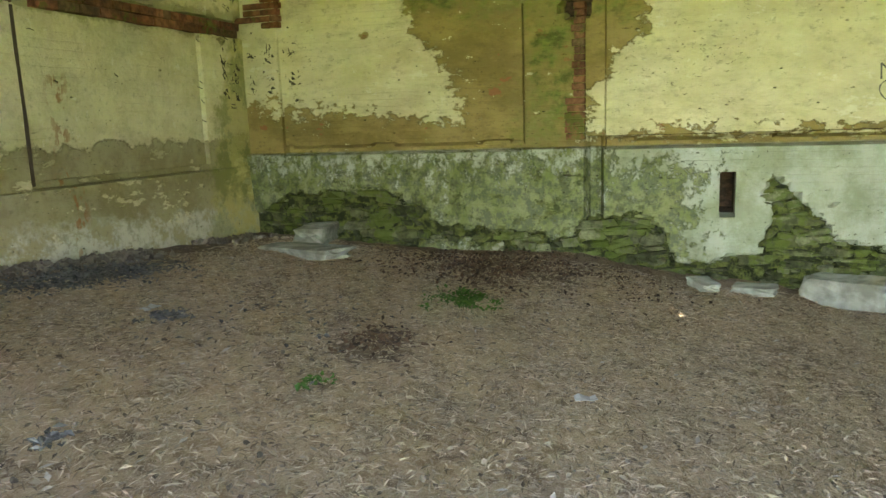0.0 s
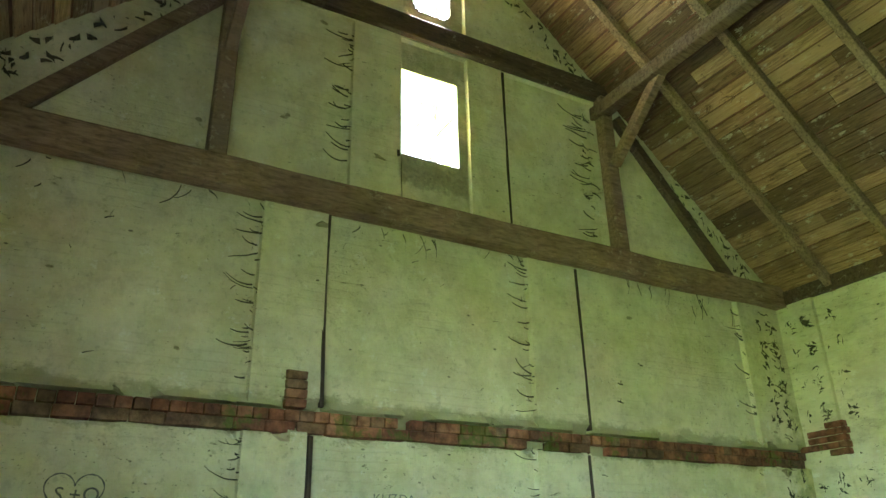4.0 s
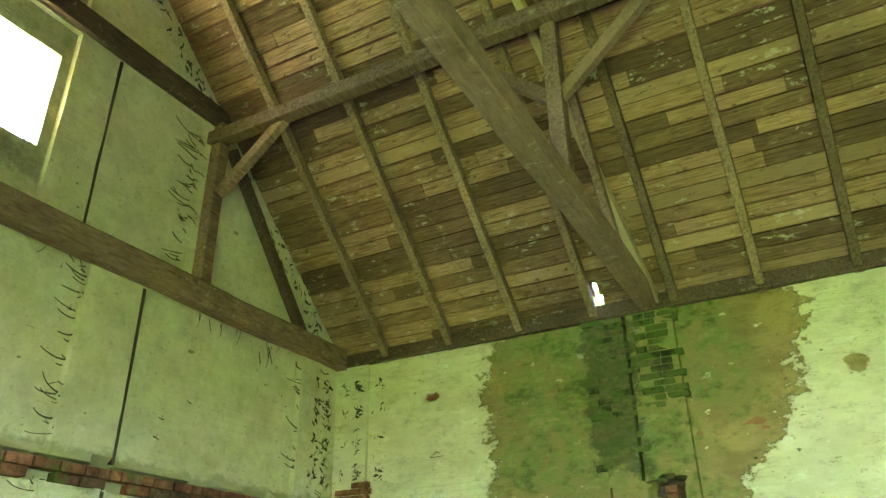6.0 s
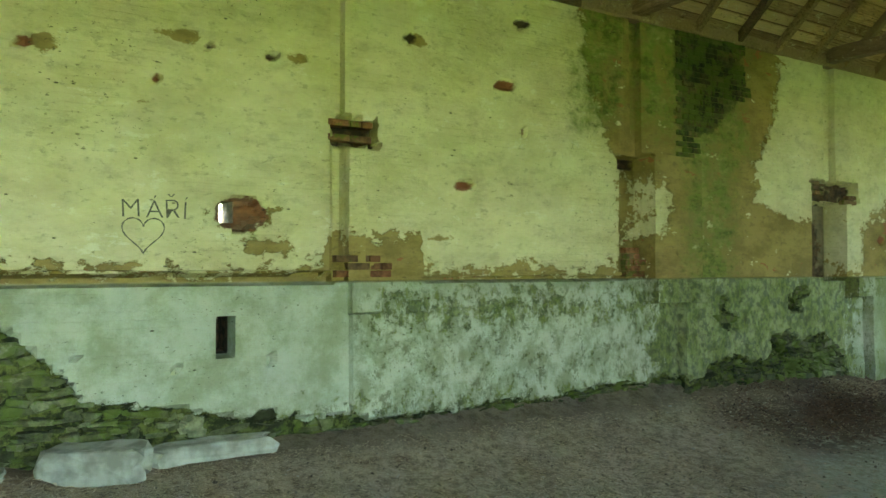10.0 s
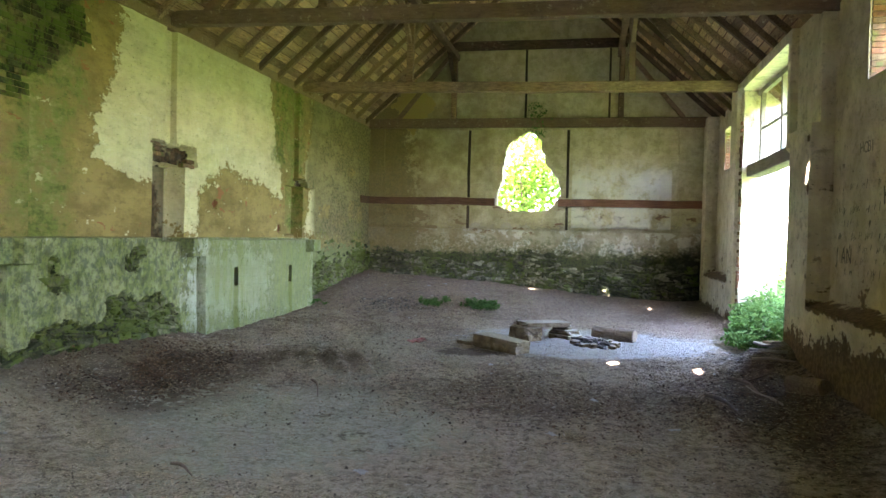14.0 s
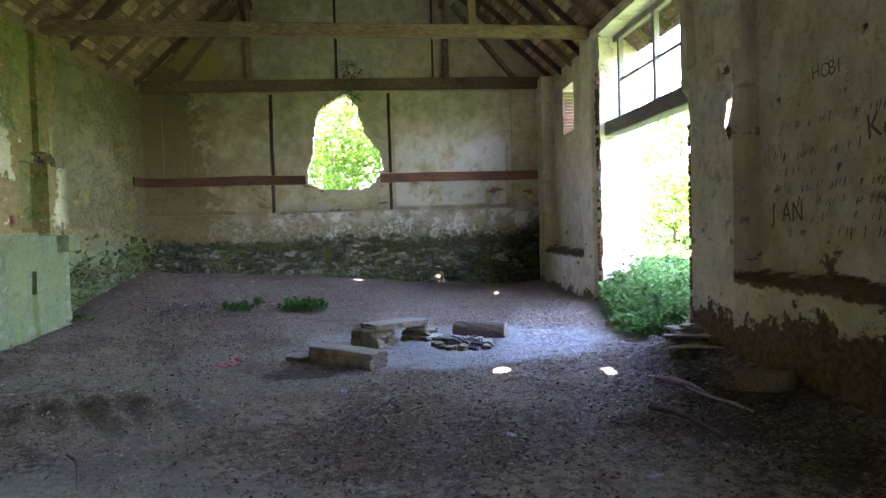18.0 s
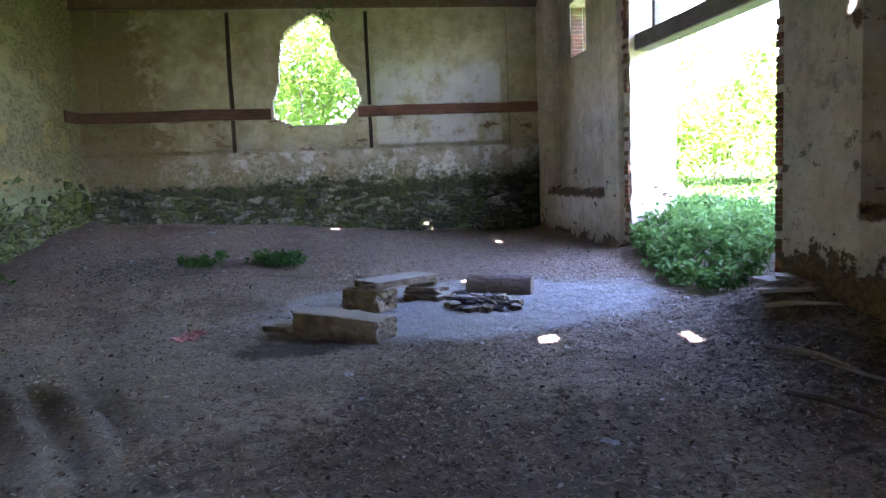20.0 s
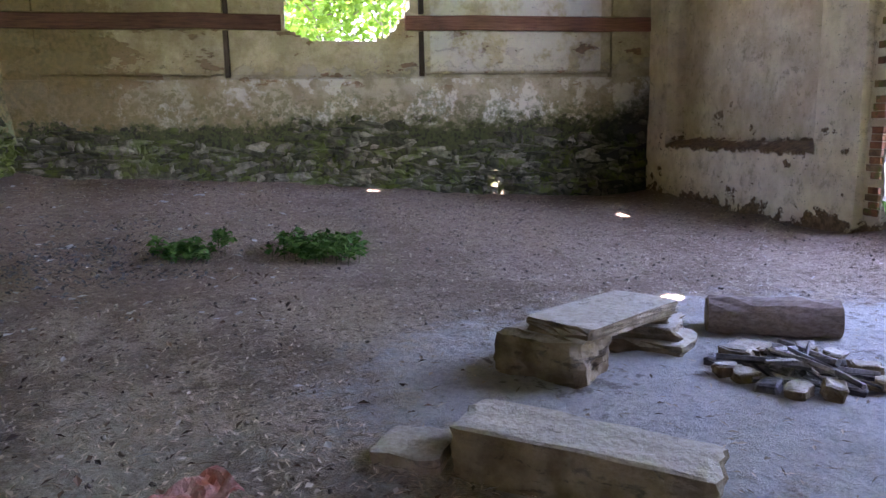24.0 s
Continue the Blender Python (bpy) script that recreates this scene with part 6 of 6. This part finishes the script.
def seedling_patch(x, y, rx, ry, n, h, label, leaf=0.085):
    t = empty("seedlings", label, "plant", "low green plants", at=(x, y, GZ(x, y)))
    m = n // 14
    sx, sy = nrg.normal(0, rx / 2, m), nrg.normal(0, ry / 2, m)
    sh = h * nrg.uniform(0.4, 1.0, m)
    gz = ground_z(x + sx, y + sy) - GZ(x, y)
    bm = bmesh.new()
    for a, b, c, g in zip(sx, sy, sh, gz):
        limb(bm, [(a, b, g - 0.02), (a + 0.01, b, g + c)], [0.004, 0.003], 3)
    part("stem", bm, M_STEM, t)["kind"] = "stuff"
    k = nrg.integers(0, m, n)
    c = np.stack([sx[k] + nrg.normal(0, 0.04, n), sy[k] + nrg.normal(0, 0.04, n), gz[k] + sh[k] * nrg.uniform(0.5, 1.1, n)], -1)
    p, f = blades(c, leaf, leaf * 0.7, 0.1, 0.4, 0.2)
    stuff("foliage", p, f, M_SEED, "", "", t)


seedling_patch(-5.35, -3.85, 0.42, 0.26, 420, 0.12, "small clump of dark green seedlings on bare earth", 0.045)
seedling_patch(-2.9, -4.0, 0.16, 0.10, 42, 0.07, "two tiny green seedlings on bare earth", 0.045)
seedling_patch(-4.85, 19.15, 0.40, 0.26, 420, 0.22, "low grey-green plants on the earth mound")
seedling_patch(-3.50, 19.0, 0.46, 0.26, 900, 0.26, "low bright green clump of plants on the earth mound")
seedling_patch(-7.9, 18.6, 0.5, 0.3, 80, 0.12, "few green shoots at the foot of the wall")


def weed_bed():
    """Nettles in and beyond the doorway."""
    n = 2600
    x = 2.0 + nrg.power(0.8, n) * 7.5
    y = nrg.uniform(13.2, 21.5, n)
    front = 2.15 + 0.5 * (np.abs(y - 15.3) / 2.5) ** 2 * (y < 15.3) + 0.42 * np.clip(y - 15.6, 0, 9) * 0.45
    ok = (x > front) & (((y > 14.2) & (y < 18.45)) | (x > 3.9))
    x, y = x[ok], y[ok]
    h = nrg.uniform(0.25, 0.62, len(x)) * np.clip((x - 1.6) / 1.3, 0.35, 1.25)
    g = ground_z(x, y)
    bm_pts, bm_f = [], []
    for a, b, c, d in zip(x, y, g, h):
        o = len(bm_pts)
        bm_pts += [(a - 0.006, b, c - 0.02), (a + 0.006, b, c - 0.02), (a, b + 0.006, c + d)]
        bm_f.append((o, o + 1, o + 2))
    k = np.repeat(np.arange(len(x)), 11)
    t = nrg.uniform(0.35, 1.05, len(k))
    c = np.stack([x[k] + nrg.normal(0, 0.07, len(k)), y[k] + nrg.normal(0, 0.07, len(k)), g[k] + h[k] * t], -1)
    p, f = blades(c, 0.135, 0.075, -0.25, 0.4, 0.25)
    stuff("nettles", np.vstack([p, np.array(bm_pts)]), [tuple(q) for q in f] + [tuple(len(p) + i for i in q) for q in bm_f], M_WEED, "dense green nettles growing in the open doorway", "weeds")
    n = 42000
    x, y = 4.3 + nrg.power(0.55, n) * 26, nrg.uniform(6, 46, n)
    c = np.stack([x, y, ground_z(x, y) + nrg.uniform(0.05, 0.75, n)], -1)
    p, f = blades(c, 0.26, 0.10, 0.6, 0.5, 0.2)
    stuff("meadow", p, f, M_GRASS, "tall sunlit grass and weeds outside the door", "grass")


weed_bed()


def tree(x, y, h, spread, n, seed, leaf=0.16, low=0.35, label="broad leafy tree in full summer leaf", trunk_r=0.16):
    r = random.Random(seed)
    base = GZ(x, y)
    t = empty("tree", label, "tree", "trees outside", at=(x, y, base))
    bm = bmesh.new()
    lean = Vector((r.uniform(-0.08, 0.08), r.uniform(-0.08, 0.08), 1))
    limb(bm, [lean * (h * 0.75 * i / 6) - Vector((0, 0, 0.1 if i == 0 else 0)) for i in range(7)], [trunk_r * (1 - i / 7.5) for i in range(7)], 8)
    tips = []
    for i in range(13):
        s = lean * (h * (low + (0.72 - low) * i / 13))
        a = i * 2.4 + r.uniform(-0.4, 0.4)
        l = spread * r.uniform(0.6, 1.0) * (1.15 - 0.4 * i / 13)
        e = s + Vector((math.cos(a) * l, math.sin(a) * l, l * r.uniform(0.2, 0.7)))
        m = (s + e) / 2 + Vector((r.uniform(-0.2, 0.2), r.uniform(-0.2, 0.2), 0.12 * l))
        limb(bm, [s, m, e], [trunk_r * 0.36, trunk_r * 0.22, 0.015], 5)
        tips += [m, e, (m + e) / 2, e + Vector((r.uniform(-0.5, 0.5), r.uniform(-0.5, 0.5), r.uniform(0, 0.6)))]
    tips += [lean * h * 0.8, lean * h * 0.9]
    part("trunk", bm, M_TREE, t)
    tp = np.array([tuple(v) for v in tips])
    k = nrg.integers(0, len(tp), n)
    c = tp[k] + nrg.normal(0, 1, (n, 3)) * np.array((0.30, 0.30, 0.24)) * spread * 0.55
    p, f = blades(c, leaf, leaf * 0.75, -0.2, 0.5, 0.2)
    stuff("crown", p, f, M_LEAF, "", "", t)
    return t


# beyond the door
for i, (x, y, h, s) in enumerate(((15.5, 21.5, 6.5, 2.6), (17.5, 27.0, 8.0, 3.0), (13.5, 30.5, 6.0, 2.4), (20.0, 17.0, 7.5, 3.0), (12.5, 38.0, 9.0, 3.4), (22, 34, 10, 3.6), (19, 9, 8, 3), (16, 0, 8, 3), (18, -8, 9, 3.2))):
    tree(x, y, h, s, 2600, 100 + i, 0.26, 0.22)
for i, (x, y, h, s) in enumerate(((10.5, 24.0, 3.8, 1.9), (11.8, 28.5, 4.6, 2.2), (9.6, 31.5, 4.0, 2.0), (12.8, 34.5, 5.0, 2.3), (10.4, 19.6, 3.4, 1.8))):
    tree(x, y, h, s, 2200, 150 + i, 0.22, 0.10, "bushy young tree in full summer leaf", 0.07)
# behind the hole in the far gable
for i, (x, y, h, s) in enumerate(((-3.1, 27.6, 7.2, 1.7), (-1.6, 28.6, 7.5, 2.0), (-4.6, 29.4, 8.0, 2.2), (-2.6, 31.5, 9.5, 2.8), (-6.5, 33, 10, 3.2), (0.6, 33, 10, 3.2))):
    tree(x, y, h, s, 2300, 200 + i, 0.17 if i < 3 else 0.24, 0.25, trunk_r=0.06 if i < 3 else 0.16)
# behind the near gable and along the long wall
for i, (x, y, h, s) in enumerate(((-5.9, -14.4, 22.0, 3.6), (-6.9, -16.2, 24.0, 3.8), (-12.3, -6.0, 13.5, 2.2), (-13.2, 2.2, 8.0, 2.2), (-15.0, 11.0, 9.0, 3.0))):
    tree(x, y, h, s, 260 if i < 2 else 2400, 300 + i, 0.18, 0.35, trunk_r=0.13 if i < 2 else 0.24)


def vine(at, label, across=0.16, deep=0.05):
    t = empty("creeper", label, "creeper", "creepers", at=at)
    bm = bmesh.new()
    for i in range(6):
        x = rng.uniform(-0.25, 0.25)
        limb(bm, [(x, 0.1, -0.2), (x + rng.uniform(-0.2, 0.2), 0.0, 0.25), (x + rng.uniform(-0.3, 0.3), -0.02, rng.uniform(0.4, 0.95))], [0.008, 0.006, 0.003], 4)
    part("stem", bm, M_STEM, t)
    c = np.stack([nrg.normal(0.02, across, 170), nrg.normal(-0.02, deep, 170), nrg.uniform(-0.45, 0.85, 170)], -1)
    stuff("foliage", *blades(c, 0.10, 0.075, -0.3, 0.5, 0.2), M_SEED, "", "", t)


vine((-2.62, YF - 0.12, 6.2), "green creeper hanging over the top of the broken hole")
vine((-8.62, -3.9, 6.95), "green creeper growing behind the broken eave", 0.08, 0.16)
vine((-9.45, 1.12, 2.75), "green creeper growing outside behind the small wall hole", 0.10, 0.22)

# ---- wisps of old straw and cobweb on the near gable ----
V, F = [], []


def wisp(x, y, z, lx, lz, w=0.009, n=6, fork=True):
    """A thin crooked rootlet lying on the plaster, often forked."""
    o, px, pz = len(V), x, z
    turn, bend = -rng.uniform(0.0, 0.45), rng.uniform(0.04, 0.16)
    for i in range(n + 1):
        ww = w * (1 - 0.75 * i / n)
        V.append((px, y, pz - ww)), V.append((px + ww * 0.6, y + 0.012, pz + ww))
        turn += bend + rng.uniform(-0.12, 0.12)
        c, s = math.cos(turn), math.sin(turn)
        px, pz = px + (lx * c - lz * s) / n, pz + (lx * s + lz * c) / n
    for i in range(n):
        F.append((o + 2 * i, o + 2 * i + 2, o + 2 * i + 3, o + 2 * i + 1))
    if fork and rng.random() < 0.25:
        wisp(V[o + n][0], y, V[o + n][2], lx * rng.uniform(-0.5, 0.7), abs(lz) * rng.uniform(0.3, 1) + 0.04, w * 0.7, 4, False)


yw = YN + 0.012
for x0, z0, z1, n, reach in ((-0.84, 4.4, 6.1, 30, 0.30), (-3.98, 4.4, 6.1, 24, 0.26), (-7.62, 4.35, 6.1, 30, 0.30), (-8.15, 3.0, 6.1, 46, 0.16), (-1.72, 6.7, 8.6, 26, 0.28), (-5.15, 6.7, 8.6, 40, 0.42), (-0.84, 2.7, 4.0, 24, 0.3), (-3.98, 2.8, 4.0, 18, 0.26), (-7.65, 2.8, 4.0, 24, 0.26)):
    for i in range(n):
        wisp(x0 + rng.gauss(0, 0.022), yw - (0.03 if x0 > -8 else 0), rng.uniform(z0, z1), (reach * rng.random() ** 2 + 0.06) * rng.choice((1, 1, -0.5)), rng.uniform(-0.035, 0.03), rng.uniform(0.003, 0.009), 6)
for i in range(45):
    x = rng.uniform(-7.6, 2.2)
    wisp(x, yw - 0.03, 6.2 - abs(rng.gauss(0, 0.06)), rng.uniform(-0.10, 0.10), -rng.uniform(0.04, 0.30), rng.uniform(0.004, 0.010))
for i in range(36):
    wisp(rng.uniform(-8.2, 2.2), yw - 0.035, rng.uniform(2.9, 6.2), rng.uniform(-0.10, 0.10), rng.uniform(-0.05, 0.05), rng.uniform(0.003, 0.007))
for z in (4.5, 4.62, 4.8, 5.02, 5.1, 5.33, 5.5, 5.64, 5.9, 3.2, 3.45, 3.6, 3.85):
    for x0 in (-8.22, -7.95):
        for i in range(4):
            wisp(x0 + rng.uniform(-0.05, 0.05), yw, z + rng.uniform(-0.06, 0.06), rng.uniform(-0.09, 0.09), rng.uniform(-0.06, 0.10), rng.uniform(0.015, 0.035), 4)
for s in (-1, 1):
    for i in range(150):
        h = rng.uniform(0.3, 5.3)
        x = ridge_x(YN) + s * (half(YN) - h)
        wisp(x, yw, roof_z(x, YN) - rng.uniform(0.12, 0.42), rng.uniform(-0.10, 0.10), rng.uniform(-0.10, 0.06), rng.uniform(0.01, 0.035))
stuff("straw_wisps", np.array(V), F, flat_mat("sooty_straw", (0.055, 0.05, 0.03), (0.12, 0.10, 0.055), 1.0, 9), "dark dusty straw wisps clinging to the plaster", "straw")
V, F = [], []
for i in range(190):
    y, z = rng.choice((-7.82, -7.58, -7.55, -7.2)) + rng.gauss(0, 0.04), rng.choice((rng.uniform(3.0, 6.2), 3.3, 3.75, 4.6, 5.05, 5.5, 5.9)) + rng.gauss(0, 0.05)
    o, x = len(V), XL + 0.012 + (i % 7) * 0.003
    w, l, a = rng.uniform(0.008, 0.030), rng.uniform(0.03, 0.12), rng.choice((rng.uniform(-0.6, 0.6), rng.uniform(0.9, 2.2)))
    c, d = math.cos(a) * l, math.sin(a) * l
    V += [(x, y, z), (x + 0.01, y + c * 0.5 + d * w * 6, z + d * 0.5 + w), (x, y + c, z + d), (x + 0.004, y + c * 0.4 - w * 0.4, z + d * 0.5 - w * 0.7)]
    F.append((o, o + 1, o + 2, o + 3))
stuff("straw_wisps", np.array(V), F, bpy.data.materials["sooty_straw"], "dark dusty straw wisps in the wall's corner", "straw")

# ---- writing on the walls ----
M_PENCIL = flat_mat("pencil_grey", (0.10, 0.09, 0.07), (0.19, 0.17, 0.13), 0.9, 30)
FACES = {"near": Matrix(((-1, 0, 0), (0, 0, 1), (0, 1, 0))), "left": Matrix(((0, 0, 1), (1, 0, 0), (0, 1, 0))), "right": Matrix(((0, 0, -1), (-1, 0, 0), (0, 1, 0)))}


def write(text, wall, at, height, label, tilt=0.0, thin=0.004):
    t = empty("writing", label, "graffiti", "wall writing")
    x = 0.0
    for ch in text:
        if ch != " ":
            letter(t, ch, wall, at, height, tilt + rng.uniform(-5, 5), thin, x)
        x += height * (0.55 if ch in "il1 " else 1.25 if ch in "M" else 0.92)


def letter(t, text, wall, at, height, tilt, thin, x):
    cu = bpy.data.curves.new("writing", "FONT")
    cu.body, cu.size, cu.align_x, cu.offset, cu.extrude, cu.resolution_u = text, height * 1.4, "LEFT", thin * height, 0.0008, 3
    tmp = new("writing", cu)
    me = bpy.data.meshes.new_from_object(tmp)
    bpy.data.objects.remove(tmp)
    me.materials.clear()
    me.transform(Matrix.Translation(at) @ FACES[wall].to_4x4() @ Matrix.Translation((x, 0, 0)) @ Matrix.Rotation(radians(tilt), 4, "Z"))
    part_mesh("letter", me, M_PENCIL, t)


def stroke(points, wall, at, w, label, closed=False, parent=None):
    """A drawn line of even width, in the wall's plane."""
    pts = [Vector((u, v)) for u, v in points]
    vs, fs, n = [], [], len(pts)
    for i, p in enumerate(pts):
        d = (pts[(i + 1) % n] - pts[i - 1]) if closed else (pts[min(i + 1, n - 1)] - pts[max(i - 1, 0)])
        q = Vector((-d.y, d.x)).normalized() * (w * (1 + 0.4 * math.sin(i * 2.3)) / 2)
        for s in (q, -q):
            vs.append(Vector(at) + FACES[wall] @ Vector((p.x + s.x, p.y + s.y, 0)))
    for i in range(n if closed else n - 1):
        a, b = 2 * i, 2 * ((i + 1) % n)
        fs.append((a, b, b + 1, a + 1))
    if parent:
        pydata("stroke", vs, fs, M_PENCIL, parent)
    else:
        tagged(pydata("writing", vs, fs, M_PENCIL), label, "graffiti", "wall writing")


def heart(size):
    out = []
    for i in range(40):
        t = i / 40 * 6.283
        out.append((size * 0.5 * math.sin(t) ** 3, size * (0.40 * math.cos(t) - 0.16 * math.cos(2 * t) - 0.06 * math.cos(3 * t) - 0.03 * math.cos(4 * t))))
    return out


yn = YN + 0.004
stroke(heart(0.42), "near", (0.39, yn - 0.035, 3.41), 0.010, "large pencilled heart with two initials", True)
write("S+O", "near", (0.53, yn - 0.035, 3.36), 0.11, "two initials inside a drawn heart")
stroke(heart(0.24), "near", (-0.05, yn - 0.035, 3.31), 0.009, "small pencilled heart with two initials", True)
write("EO", "near", (0.02, yn - 0.035, 3.29), 0.10, "two initials inside a small drawn heart")
write("KUZDA", "near", (-2.09, yn - 0.035, 3.40), 0.095, "faint pencilled word on the plaster panel", 0, -0.02)
write("SARKA", "near", (-2.12, yn - 0.035, 3.27), 0.085, "faint pencilled word on the plaster panel", 0, -0.02)
write("31 2", "near", (-1.88, yn - 0.035, 3.20), 0.085, "faint pencilled date on the plaster panel", 0, -0.02)
write("2003", "near", (-1.83, yn - 0.035, 2.99), 0.10, "faint pencilled date on the plaster panel", 0, -0.02)
stroke(heart(0.26), "near", (-2.77, yn - 0.035, 3.23), 0.010, "faint pencilled heart on the plaster panel", True)
xl = XL - 0.032
write("M\u00c1\u0158\u00cd", "left", (xl, 0.0, 3.03), 0.19, "pencilled letters scratched into the limewash", 0, -0.02)
stroke(heart(0.40), "left", (xl, 0.22, 2.88), 0.013, "heart drawn under the letters", True)
xr = XR - 0.016
write("Mele", "right", (xr, 9.92, 3.44), 0.21, "dark pencilled word on the scuffed niche wall", 5, 0.001)
write("Kosa", "right", (xr, 10.30, 3.08), 0.26, "dark pencilled word on the scuffed niche wall", 6, 0.001)
write("Tel", "right", (xr, 9.74, 2.90), 0.20, "dark pencilled word on the scuffed niche wall", 0, 0.001)
write("UDRC", "right", (xr, 9.95, 2.58), 0.21, "dark pencilled letters on the scuffed niche wall", 0, 0.001)
stroke([(0, 0), (0.35, 0.01), (0.72, -0.01)], "right", (xr, 9.95, 2.51), 0.018, "line drawn under the letters")
write("1982", "right", (xr, 10.02, 2.24), 0.21, "dark pencilled number on the scuffed niche wall", 0, 0.001)
write("JAN", "right", (xr, 12.15, 2.26), 0.24, "pencilled letters on the scuffed niche wall", 0, 0.001)
write("HOBI", "right", (xr, 11.25, 3.85), 0.17, "faint pencilled word on the scuffed niche wall", 5, -0.01)
write("ED", "right", (xr, 9.02, 2.72), 0.28, "pencilled letters in a drawn frame on the niche wall", 0, 0.001)
write("JARA", "right", (xr, 9.05, 2.30), 0.14, "pencilled letters on the scuffed niche wall", 0, -0.01)
stroke([(-0.05, -0.05), (0.66, -0.04), (0.66, 0.36), (-0.05, 0.34)], "right", (xr, 9.06, 2.70), 0.016, "frame drawn round two letters", True)
scrawl = empty("writing", "rows of illegible pencil strokes on the scuffed niche wall", "graffiti", "wall writing")
for i in range(110):
    y, z = rng.uniform(9.7, 12.1), rng.choice((3.35, 3.0, 2.82, 2.62, 2.44, 2.26, 2.08)) + rng.uniform(-0.03, 0.03)
    h = rng.uniform(0.05, 0.13)
    stroke([(0, 0), (0.03, h), (0.06, 0.02), (0.10, h * 0.8)][:rng.choice((2, 3, 4))], "right", (xr, y, z), 0.016, "", False, scrawl)
